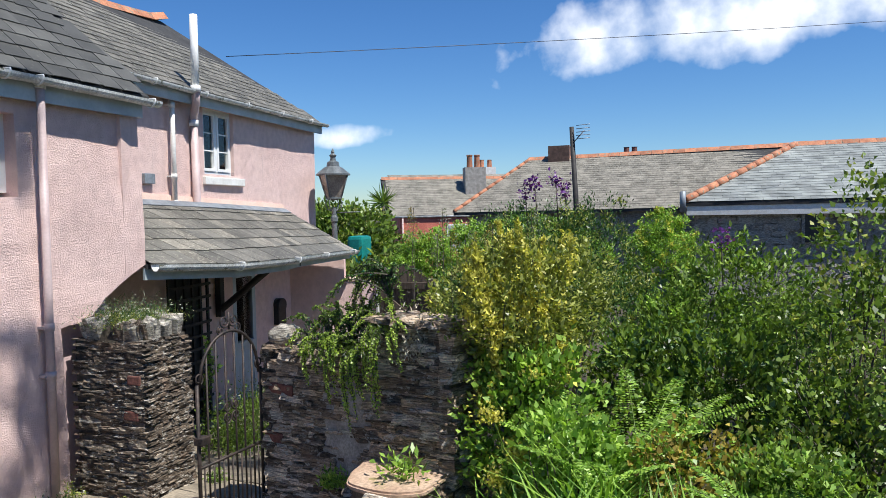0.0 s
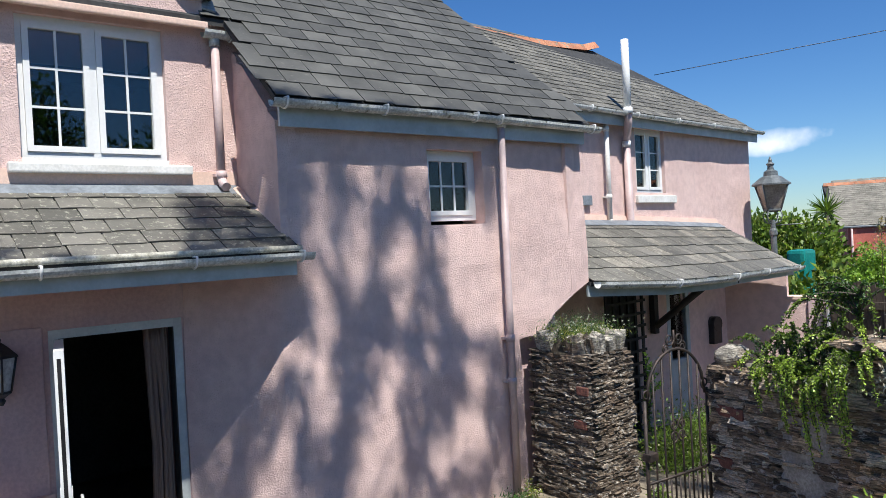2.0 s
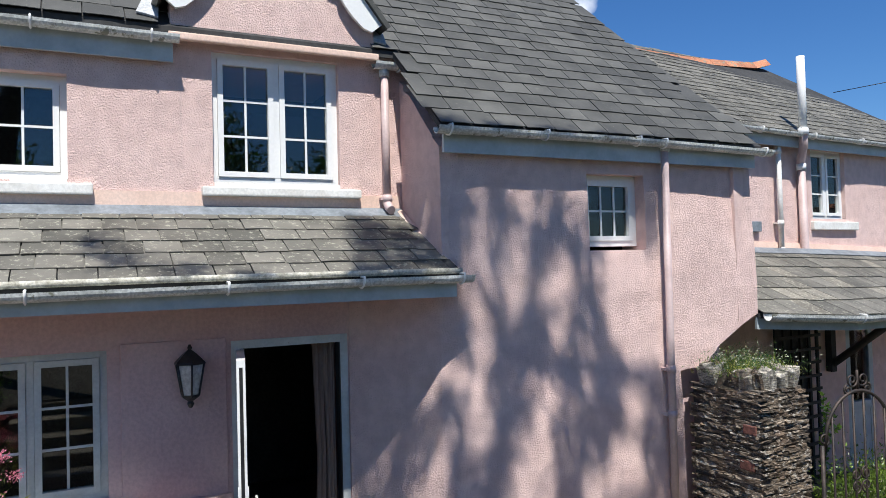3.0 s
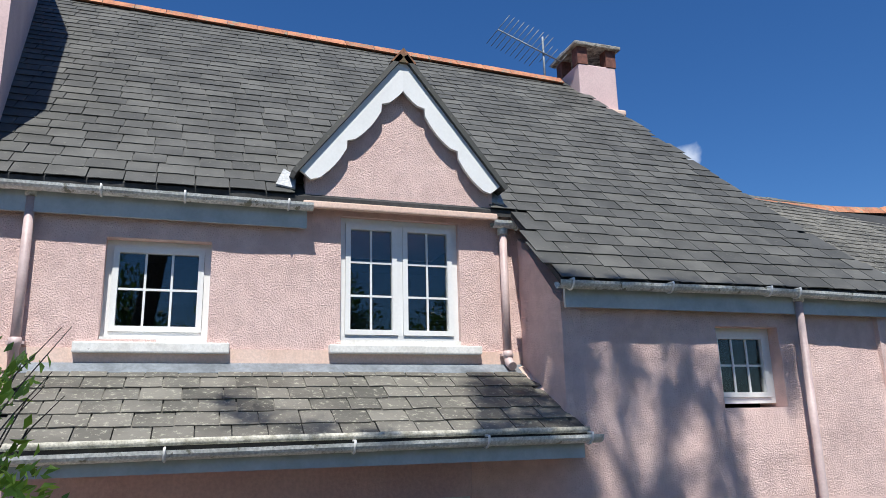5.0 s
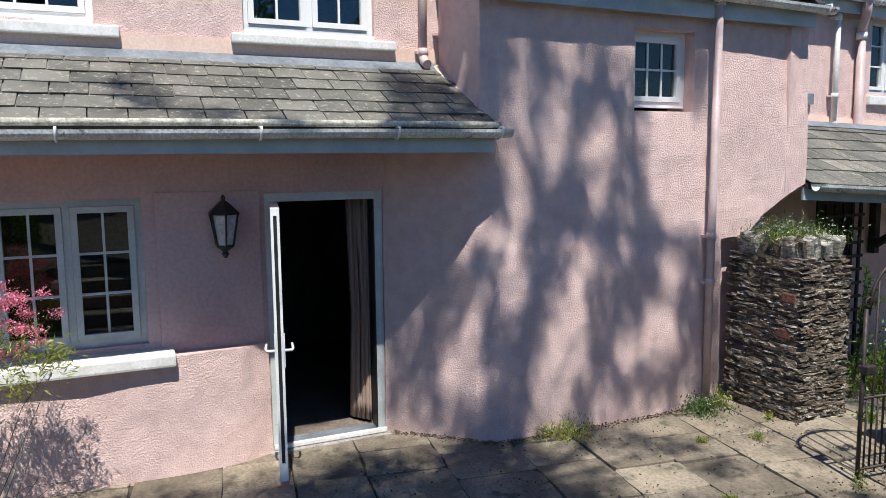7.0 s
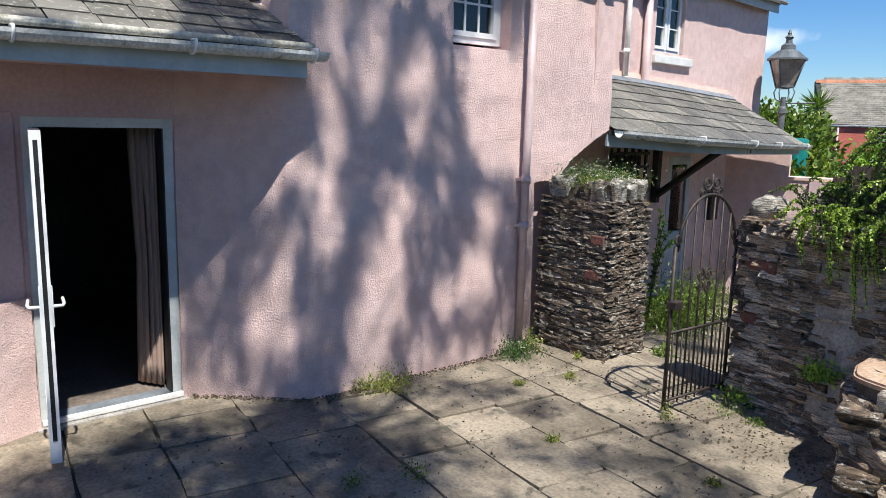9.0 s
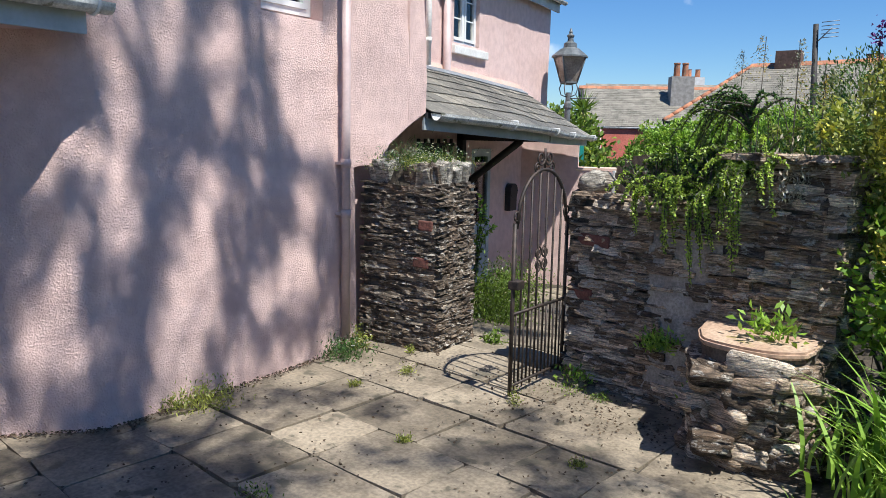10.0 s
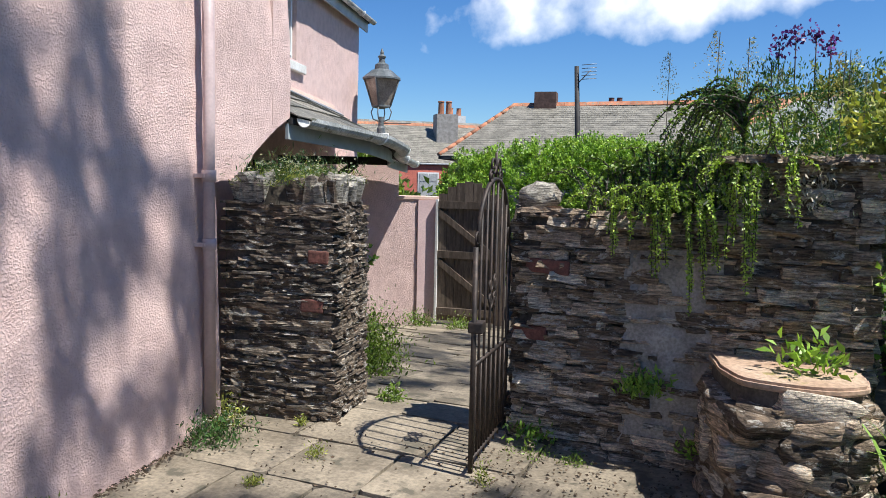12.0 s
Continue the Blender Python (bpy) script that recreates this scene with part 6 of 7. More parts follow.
def blades(name, label, category, base, n, length, width, material, spread, lean=0.6, kind="", seg=4, dirs=None):
    """A tuft of long arching blades."""
    ob = thing(name, label, category, base, kind=kind)
    V, F = [], []
    for k in range(n):
        a = rng.uniform(0, 2 * math.pi)
        L = length * rng.uniform(0.6, 1.15)
        out = Vector((math.cos(a), math.sin(a), 0))
        s = Vector((-out.y, out.x, 0))
        p = Vector((rng.gauss(0, spread[0]), rng.gauss(0, spread[1]), 0))
        ln = lean * rng.uniform(0.4, 1.4)
        i0 = len(V)
        for j in range(seg + 1):
            f = j / seg
            q = p + Vector((0, 0, L * f * (1 - 0.45 * ln * f))) + out * (L * ln * f * f)
            w = width * (1 - f) ** 0.6 * (0.6 + 0.8 * f if f < 0.5 else 1) * 0.5 + 0.0006
            V += [q - s * w + Vector((0, 0, 0.15 * w)), q + s * w + Vector((0, 0, 0.15 * w))]
        for j in range(seg):
            F.append((i0 + 2 * j, i0 + 2 * j + 1, i0 + 2 * j + 3, i0 + 2 * j + 2))
    raw("blade_foliage", V, F, material, ob)
    return ob


def tuft(name, label, base, r, h, n, material, flower=None, nf=0, leaf=(0.03, 0.012), category="plant"):
    """A low cushion of small leaves with small flower heads."""
    ob = thing(name, label, category, base)
    p = nrg.normal(size=(n, 3)) * np.array((r * 0.5, r * 0.5, h * 0.33)) + np.array((0, 0, h * 0.35))
    p[:, 2] = np.abs(p[:, 2])
    leaves("foliage", p, nrg.normal(size=(n, 3)) * 0.7 + np.array((0, 0, 0.8)), leaf[0], leaf[1], material, ob)
    if flower:
        q = nrg.normal(size=(nf, 3)) * np.array((r * 0.55, r * 0.55, h * 0.2)) + np.array((0, 0, h * 0.85))
        q[:, 2] = np.maximum(q[:, 2], h * 0.3)
        q = np.repeat(q, 5, axis=0)
        leaves("bloom", q, nrg.normal(size=q.shape) * np.array((1, 1, 0.3)) + np.array((0, 0, 0.35)), 0.011, 0.007, flower, ob, label="small white daisies")
    return ob


GZ = ground_z
# bushes behind and beside the wall
golden = bush("golden_shrub", "golden variegated evergreen shrub beside the wall", "shrub", (-1.55, 5.25, 0.15),
     [((-1.78, 4.95, 1.95), (0.24, 0.24, 0.36)), ((-1.45, 5.15, 1.7), (0.46, 0.38, 0.62)), ((-1.22, 5.6, 1.95), (0.36, 0.35, 0.42))],
     0.046, 0.022, LEAF_OLIVE, 260, 34, 0.045, extra=((LEAF_YELLOW, "golden_foliage", 0.10, 0.044, 0.022),))
# golden plumes that stand out of the crown
pl = []
for k in range(48):
    g = nrg.uniform(-1, 1)
    c = np.array((-1.42 + 0.32 * g, 5.02 - 0.14 * nrg.random() + 0.22 * g, nrg.uniform(1.15, 2.28)))
    f = nrg.random((110, 1))
    pl.append(c + np.array((0.05 * g, -0.05, 0.20)) * f + nrg.normal(size=(110, 3)) * 0.030 * (1.15 - f) - np.array((-1.55, 5.25, 0.15)))
pl = np.concatenate(pl)
leaves("golden_plume", pl, nrg.normal(size=pl.shape) * 0.8 + np.array((0, 0, 0.9)), 0.036, 0.018, LEAF_YELLOW, golden, label="golden yellow leaf plumes")
bush("leafy_shrub", "green leafy shrub with a few golden sprigs at the wall end", "shrub", (-1.45, 5.0, 0.1),
     [((-1.48, 5.0, 1.05), (0.34, 0.32, 0.55)), ((-1.2, 4.9, 1.15), (0.36, 0.28, 0.5))],
     0.062, 0.036, LEAF_BRIGHT, 150, 24, 0.05, extra=((LEAF_YELLOW, "golden_foliage", 0.16, 0.044, 0.022),))
bush("dark_shrub", "tall olive-green shrub with purple flowers", "shrub", (-1.3, 6.9, 0.2),
     [((-1.79, 7.45, 2.0), (0.8, 0.6, 0.70)), ((-1.32, 7.7, 2.0), (0.46, 0.5, 0.66)), ((-2.5, 7.7, 1.5), (0.6, 0.6, 0.6)), ((-1.2, 6.9, 1.2), (1.1, 0.6, 0.7))],
     0.042, 0.014, LEAF_DARK, 700, 34, 0.05, extra=((LEAF_OLIVE, "young_foliage", 0.45, 0.04, 0.014),), up=0.8)
bush("green_shrub", "leafy green shrub with dark purple clematis", "shrub", (-0.1, 6.6, 0.2),
     [((0.0, 6.4, 1.75), (0.62, 0.5, 0.48)), ((-0.35, 6.2, 1.35), (0.6, 0.5, 0.6)), ((0.45, 6.3, 1.3), (0.5, 0.5, 0.6))],
     0.052, 0.022, LEAF_GREEN, 380, 30, 0.05, extra=((LEAF_BRIGHT, "young_foliage", 0.3, 0.05, 0.022),))
bush("clipped_dome", "clipped yellow-green topiary dome", "topiary", (-0.75, 9.2, 0.2),
     [((-0.82, 9.3, 1.5), (0.40, 0.42, 0.98)), ((-0.66, 9.3, 1.5), (0.36, 0.42, 0.96))], 0.030, 0.018, LEAF_BRIGHT, 1100, 26, 0.022, up=0.3, shell=0.93,
     extra=((LEAF_YELLOW, "golden_foliage", 0.35, 0.028, 0.016),))
bush("clipped_hedge", "rounded clipped green hedge beyond the gate", "hedge", (-4.6, 14.4, -0.9),
     [((-4.6, 14.4, 1.0), (1.9, 0.6, 1.25)), ((-3.4, 14.2, 1.1), (1.5, 0.6, 1.25)), ((-5.9, 14.3, 0.85), (0.7, 0.5, 1.2))], 0.055, 0.034, LEAF_BRIGHT, 4200, 22, 0.04, up=0.3, shell=0.93,
     extra=((LEAF_LIME, "young_foliage", 0.35, 0.045, 0.028),))
bush("broadleaf_shrub", "tall twiggy shrub with rounded grey-green leaves", "shrub", (0.65, 5.1, 0.4),
     [((0.75, 5.3, 1.5), (0.50, 0.45, 0.75)), ((0.78, 5.6, 2.25), (0.30, 0.3, 0.55)), ((0.45, 4.8, 1.2), (0.40, 0.35, 0.5)), ((1.0, 4.6, 1.5), (0.35, 0.35, 0.7))],
     0.048, 0.030, LEAF_GREEN, 420, 13, 0.07, extra=((LEAF_OLIVE, "young_foliage", 0.3, 0.045, 0.03),), stem=0.010, nstems=34)
bush("leafy_clump", "bright broad-leaved herb at the foot of the shrubs", "plant", (-1.0, 4.38, 0.5),
     [((-1.0, 4.38, 1.12), (0.28, 0.2, 0.26)), ((-0.78, 4.5, 0.95), (0.25, 0.2, 0.25))], 0.062, 0.036, LEAF_BRIGHT, 90, 14, 0.05, stem=0.006, nstems=14)
bush("low_green_shrub", "dark leafy green undergrowth", "shrub", (-0.45, 5.4, 0.2),
     [((-0.7, 5.8, 1.0), (0.5, 0.35, 0.6)), ((-0.1, 5.6, 1.05), (0.6, 0.4, 0.6)), ((0.4, 5.2, 1.0), (0.45, 0.35, 0.45))],
     0.068, 0.036, LEAF_GREEN, 230, 24, 0.055, extra=((LEAF_DARK, "shade_foliage", 0.6, 0.05, 0.026),))
bush("rusty_shrub", "low shrub with yellow and rust-brown leaves", "shrub", (-0.25, 4.35, 0.45),
     [((-0.26, 4.32, 1.08), (0.34, 0.24, 0.22)), ((-0.05, 4.3, 0.95), (0.25, 0.2, 0.2))], 0.040, 0.026, LEAF_RUST, 120, 14, 0.05,
     extra=((LEAF_BRIGHT, "young_foliage", 0.35, 0.04, 0.026),))
bush("mixed_undergrowth", "mixed green garden undergrowth", "undergrowth", (0.3, 3.6, 0.6),
     [((0.25, 4.1, 0.95), (0.35, 0.3, 0.35)), ((0.75, 3.7, 0.9), (0.35, 0.3, 0.3))], 0.045, 0.024, LEAF_GREEN, 300, 26, 0.06,
     extra=((LEAF_BRIGHT, "young_foliage", 0.3, 0.045, 0.024),))
bush("back_shrub", "green shrubs between the garden wall and the hedge", "shrub", (-2.6, 8.2, 0.2),
     [((-2.6, 8.0, 1.2), (0.65, 0.7, 0.6)), ((-2.0, 8.6, 1.6), (0.9, 0.7, 0.75)), ((0.8, 8.5, 1.0), (1.2, 0.7, 0.65)), ((2.2, 8.0, 1.0), (1.2, 0.8, 0.8))],
     0.05, 0.022, LEAF_GREEN, 900, 26, 0.08, extra=((LEAF_OLIVE, "young_foliage", 0.4, 0.045, 0.02),))
# shrub with purple heads above the dark bush
for k, (x, y, z) in enumerate(((-1.95, 7.35, 2.72), (-1.84, 7.3, 2.80), (-1.66, 7.45, 2.82), (-1.56, 7.4, 2.74), (-0.12, 6.15, 2.30))):
    ob = thing("purple_flower", "deep purple flower head on a thin stem", "flower", (x, y, z), group="purple flowers")
    n = 60
    p = nrg.normal(size=(n, 3)) * np.array((0.03, 0.03, 0.055))
    leaves("bloom", p, nrg.normal(size=(n, 3)), 0.04, 0.026, PETAL_PURPLE, ob)
    part("stalk", tube(bmesh.new(), [(x, y, z), (x + 0.02, y + 0.05, z - 0.5)], 0.005, 5), BARK, ob)

# cotoneaster hanging over the wall
def sprays(name, label, base, arcs, step, leaf, material, tip_material, parent_r=0.007):
    ob = thing(name, label, "shrub", base)
    bm = bmesh.new()
    p, d, pt, dt = [], [], [], []
    for pts in arcs:
        pts = [Vector(q) for q in pts]
        fine = []
        for i in range(24):
            f = i / 23
            a, b, c = pts
            fine.append(a * (1 - f) ** 2 + b * 2 * f * (1 - f) + c * f * f)
        tube(bm, fine[::3] + [fine[-1]], [parent_r * (1 - 0.7 * i / 8) for i in range(len(fine[::3]) + 1)], 4, caps=False)
        total = sum((fine[i + 1] - fine[i]).length for i in range(23))
        m = max(6, int(total / step))
        for i in range(m):
            f = (i + rng.random()) / m
            a, b, c = pts
            q = a * (1 - f) ** 2 + b * 2 * f * (1 - f) + c * f * f
            t = ((b - a) * (1 - f) + (c - b) * f).normalized()
            for s in (-1, 1):
                dd = t * 0.4 + Vector((rng.gauss(0, 1), rng.gauss(0, 1), rng.gauss(0, 0.8))).normalized()
                if f > 0.52:
                    pt.append(q - Vector(base)), dt.append(dd)
                else:
                    p.append(q - Vector(base)), d.append(dd)
    tagged(part("branchwork", bm, BARK, ob), kind="stuff")
    if p:
        leaves("foliage", p, d, leaf, leaf * 0.6, material, ob)
    if pt:
        leaves("tip_foliage", pt, dt, leaf, leaf * 0.6, tip_material, ob)
    return ob


arcs = []
cro = random.Random(99)


def on_wall(u, out, z):
    return Vector((*WA, 0)) + wd2 * u + wn2 * out + Vector((0, 0, z))


for k in range(34):
    u = cro.uniform(0.40, 1.40)
    top = 1.46 + (0.24 if u > 1.2 else 0.0)
    o = on_wall(u, -cro.uniform(0.05, 0.3), top)
    du, fw = cro.gauss(-0.06, 0.24), cro.uniform(0.04, 0.20)
    arcs.append((o, on_wall(u + du * 0.5, fw * 0.8, top + cro.uniform(0.10, 0.34)), on_wall(u + du, fw, top + cro.uniform(-0.16, 0.10))))
for u, z_end in ((0.66, 1.20), (0.74, 1.30), (0.88, 1.10), (0.93, 1.16), (1.06, 0.92), (1.10, 1.02), (1.16, 1.16), (1.28, 1.24), (1.34, 1.06), (1.38, 1.14), (1.52, 1.42), (0.98, 1.28)):
    o = on_wall(u + cro.uniform(-0.1, 0.02), -0.08, 1.50 + (0.2 if u > 1.2 else 0.0))
    for j in range(3):
        w = cro.gauss(0, 0.035)
        arcs.append((o, on_wall(u + w * 0.5, 0.26 + 0.02 * j, o.z + 0.12), on_wall(u + w, 0.12 + 0.02 * j, z_end + cro.uniform(0.0, 0.22) * (j > 0))))
sprays("cotoneaster", "arching small-leaved cotoneaster hanging over the stone wall", (-3.0, 5.4, 1.4), arcs, 0.0062, 0.022, LEAF_GREEN, LEAF_LIME)
arcs2 = [(on_wall(1.26, -0.16, 1.62), on_wall(1.27, -0.16, 1.85), on_wall(1.25, -0.15, 2.08))] * 3
for k in range(30):
    o = on_wall(1.26, -0.16, cro.uniform(1.85, 2.08))
    du, fw = cro.choice((-1, -1, 1)) * cro.uniform(0.12, 0.50), cro.gauss(-0.14, 0.14)
    arcs2.append((o, on_wall(1.26 + du * 0.55, fw, 2.12 + cro.uniform(0.02, 0.28)), on_wall(1.26 + du, fw + cro.gauss(0, 0.06), cro.uniform(1.72, 2.04))))
for k in range(60):
    u = cro.uniform(0.40, 1.2)
    o = on_wall(u, -cro.uniform(0.1, 0.45), 1.42)
    du = cro.gauss(0, 0.2)
    arcs2.append((o, on_wall(u + du * 0.5, -0.2, 1.70 + 0.22 * u), on_wall(u + du, -0.18 + cro.gauss(0, 0.12), cro.uniform(1.50, 1.66 + 0.25 * u))))
sprays("wall_top_shrub", "feathery dark green shrub growing from the wall top", (-2.9, 5.6, 1.4), arcs2, 0.010, 0.024, LEAF_DARK, LEAF_GREEN)
tuft("silver_plant", "silvery grey cushion plant on the wall top", (-2.35, 5.1, 1.45), 0.32, 0.3, 900, LEAF_GREY, leaf=(0.035, 0.008))
tuft("dried_plant", "pale dried plant hanging from the wall top", (-2.14, 4.87, 1.48), 0.09, 0.34, 260, mottled("dry_stalks", (0.42, 0.36, 0.26), (0.55, 0.50, 0.38), 10, 40, 0.9), leaf=(0.04, 0.012))
# tall pale seed heads behind the wall
for k in range(10):
    x, y = cro.uniform(-2.9, -1.3), cro.uniform(5.7, 6.6)
    h = cro.uniform(2.2, 2.6)
    ob = thing("seed_head", "tall thin stalk with a loose pale seed head", "flower stalk", (x, y, 1.3), group="tall seed heads")
    part("stalk", tube(bmesh.new(), [(x, y, 0.3), (x + cro.gauss(0, 0.04), y, h)], 0.0025, 4, caps=False), BARK, ob)
    n = 200
    f = nrg.random((n, 1))
    p = np.concatenate([nrg.normal(size=(n, 2)) * 0.06 * (1.1 - f), h - 1.3 - 0.30 * (1 - f)], axis=1)
    leaves("seed_plume", p, nrg.normal(size=(n, 3)) + np.array((0, 0, 0.6)), 0.018, 0.007, LEAF_GREY if k % 3 else LEAF_RUST, ob)

# grasses, ferns and flowers at the foot of the wall
for k, (x, y, n, L) in enumerate(((-1.55, 4.35, 150, 0.5), (-1.2, 4.0, 190, 0.62), (-0.8, 4.05, 150, 0.8), (-1.15, 4.5, 120, 0.7), (-1.45, 3.8, 110, 0.42), (-0.75, 3.4, 120, 0.7), (-1.2, 3.3, 120, 0.6), (0.1, 3.3, 90, 0.6), (0.5, 3.2, 100, 0.6), (-0.2, 3.0, 110, 0.6), (-1.55, 3.3, 70, 0.35))):
    blades("grass_clump", "bright green strap-leaved clump beside the terrace", "grass", (x, y, GZ(x, y)), int(n * 0.75), L, 0.036 if k < 6 else 0.016, GRASS if k % 2 else LEAF_BRIGHT, (0.14, 0.12), 0.65, kind="stuff")


def fern(x, y, z, n, L):
    ob = thing("fern", "fresh green fern with arching fronds", "fern", (x, y, z))
    p, d = [], []
    bm = bmesh.new()
    for k in range(n):
        a = 2 * math.pi * k / n + rng.uniform(-0.3, 0.3)
        out = Vector((math.cos(a), math.sin(a), 0))
        s = Vector((-out.y, out.x, 0))
        l = L * rng.uniform(0.7, 1.1)
        pts = [out * (l * 0.75 * f ** 1.5) + Vector((0, 0, l * (f - 0.35 * f * f))) for f in [i / 8 for i in range(9)]]
        tube(bm, [q + Vector((x, y, z)) for q in pts], [0.004] * 8 + [0.001], 4, caps=False)
        for i in range(44):
            f = 0.12 + 0.88 * i / 44
            q = out * (l * 0.75 * f ** 1.5) + Vector((0, 0, l * (f - 0.35 * f * f)))
            w = 0.13 * L * math.sin(math.pi * min(1, f * 0.9 + 0.1)) + 0.006
            for sg in (-1, 1):
                for j in range(4):
                    p.append(q + s * sg * w * j / 4), d.append(s * sg + out * 0.4 + Vector((0, 0, rng.uniform(-0.2, 0.2))))
    part("frond_stalkwork", bm, LEAF_GREEN, ob)
    leaves("frond_foliage", p, d, 0.032, 0.016, LEAF_BRIGHT, ob, fold=0.05)


fern(-0.76, 4.37, 0.72, 9, 0.85), fern(-0.60, 4.74, 0.75, 9, 0.95), fern(0.12, 3.7, 0.85, 8, 0.55)
for x, y, n, L in ((-0.85, 4.1, 80, 0.55), (-0.6, 4.05, 70, 0.5), (-0.42, 3.85, 70, 0.45), (0.1, 3.95, 80, 0.5), (0.45, 3.8, 80, 0.55)):
    blades("grass_clump", "bright lime strap-leaved clump in the garden bed", "grass", (x, y, GZ(x, y)), n, L, 0.024, LEAF_BRIGHT, (0.12, 0.10), 0.55, kind="stuff")
for x, y, z in ((-1.42, 4.35, 0.95), (-1.30, 4.4, 1.1), (-1.5, 4.5, 1.3)):
    tuft("yellow_flower", "pale yellow flower head beside the wall", (x, y, z - 0.1), 0.08, 0.12, 150, LEAF_YELLOW, leaf=(0.03, 0.02), category="flower")
    stems((x + 0.05, y + 0.1, 0.2), [(x, y, z)], 0.006, 0.004, bpy.data.objects[scene.collection.objects[-1].parent.name], LEAF_GREEN, "stalk")
# small plants on pier, wall, seat and terrace
tuft("pier_daisies", "fleabane daisies growing thickly on the pier", (-5.28, 5.54, 1.53), 0.34, 0.14, 2200, LEAF_OLIVE, PETAL_WHITE, 150, (0.04, 0.006))
tuft("pier_daisies", "dry olive stalks among the pier daisies", (-5.28, 5.54, 1.53), 0.36, 0.20, 2200, LEAF_DARK, PETAL_WHITE, 110, (0.05, 0.005))
for x, y, r, h, n, nf in ((-5.46, 4.72, 0.22, 0.17, 800, 30), (-5.45, 3.30, 0.20, 0.16, 600, 16), (-5.50, 4.98, 0.10, 0.2, 300, 8), (-5.55, 3.15, 0.12, 0.10, 300, 2)):
    tuft("wall_foot_daisies", "daisy cushion growing at the foot of the pink wall", (x, y, -0.01), r, h, n, LEAF_DARK if r > 0.2 else LEAF_OLIVE, PETAL_WHITE, nf, (0.035, 0.010))
for x, y, r, h in ((-4.15, 2.55, 0.12, 0.12), (-4.3, 2.2, 0.10, 0.08), (-4.75, 4.65, 0.08, 0.07), (-5.05, 5.12, 0.04, 0.06), (-3.55, 5.05, 0.2, 0.06), (-3.3, 5.0, 0.12, 0.05), (-3.0, 3.9, 0.07, 0.04), (-4.0, 3.6, 0.06, 0.04), (-4.9, 4.2, 0.06, 0.04), (-3.75, 4.55, 0.07, 0.12)):
    tuft("paving_weed", "small green weed in a paving joint", (x, y, 0.0), r * 0.75, h, 150, LEAF_OLIVE if r < 0.1 else LEAF_GREEN, leaf=(0.024, 0.008), category="weed")
for x, y, z, r in ((-2.20, 4.66, 0.72, 0.15), (-2.12, 4.62, 0.72, 0.12)):
    tuft("seat_plant", "broad-leaved green plant on the stone seat", (x, y, z), r, 0.16, 46, LEAF_BRIGHT, leaf=(0.075, 0.028))
for u, z, r in ((0.86, 0.42, 0.12), (0.78, 0.40, 0.10), (1.16, 0.12, 0.10), (0.16, 0.02, 0.16)):
    p = Vector((*WA, 0)) + wd2 * u + wn2 * 0.05
    tuft("wall_weed", "fresh green weed rooted in the stone wall", (p.x, p.y, z), r, 0.13, 160, LEAF_BRIGHT, leaf=(0.05, 0.018), category="weed")
# plants inside the gate
for x, y, r, h, n in ((-5.35, 7.2, 0.35, 0.42, 1500), (-5.75, 7.7, 0.4, 0.5, 1600), (-6.0, 8.6, 0.45, 0.5, 1600), (-6.5, 9.6, 0.5, 0.5, 1500), (-4.72, 5.95, 0.09, 0.12, 160), (-6.3, 12.3, 0.25, 0.25, 500), (-5.6, 12.2, 0.25, 0.2, 400)):
    tuft("yard_plants", "green plants with white flowers along the yard path", (x, y, path_z(y) - 0.02), r, h, n, LEAF_GREEN, PETAL_WHITE, 22, (0.05, 0.018))
arc3 = [((-5.35, 6.6, -0.1), (-5.3, 6.6, 0.9), (-5.2 + 0.05 * k, 6.5, 1.25 - 0.1 * k)) for k in range(4)]
sprays("climbing_stem", "thin leafy stems rising behind the pier", (-5.3, 6.6, 0.0), arc3, 0.03, 0.05, LEAF_GREEN, LEAF_BRIGHT)
# valerian by the ground-floor window
va = bush("valerian", "pink valerian in full flower before the window", "flower", (-5.55, -0.95, 0.0),
          [((-5.55, -0.74, 1.10), (0.20, 0.32, 0.20)), ((-5.5, -1.2, 1.0), (0.25, 0.35, 0.35))], 0.055, 0.010, LEAF_OLIVE, 170, 26, 0.05, nstems=22, stem=0.004)
ppos, vp = [], np.array((-5.55, -0.95, 0.0))
for k in range(34):
    c = np.array((-5.55 + rng.uniform(-0.1, 0.12), -0.72 + rng.gauss(0, 0.15), 1.40 + rng.gauss(0, 0.12)))
    ppos.append(c - vp + nrg.normal(size=(110, 3)) * np.array((0.026, 0.026, 0.016)))
ppos = np.concatenate(ppos)
leaves("bloom", ppos, nrg.normal(size=ppos.shape) + np.array((0, 0, 0.5)), 0.014, 0.010, PETAL_PINK, va, label="pink flower heads")
dry = thing("dry_twigs", "bare pale dry twigs at the wall foot", "twigs", (-5.5, -0.9, 0.0))
stems((-5.5, -0.9, 0), [(-5.3 + rng.uniform(-0.2, 0.3), -0.8 + rng.uniform(-0.5, 0.5), rng.uniform(0.3, 0.8)) for _ in range(34)], 0.003, 0.001, dry, name="twigwork", bend=0.25, material=LEAF_GREY)
bush("corner_shrub", "glossy bright green shrub at the terrace edge", "shrub", (-3.3, -1.15, 0.0),
     [((-3.25, -0.93, 2.5), (0.20, 0.18, 0.42)), ((-3.3, -1.1, 1.6), (0.3, 0.3, 0.8))], 0.06, 0.024, LEAF_BRIGHT, 150, 22, 0.05, nstems=12)
tw = thing("bare_twigs", "thin bare twigs reaching past the roof", "twigs", (-3.25, -1.2, 2.2))
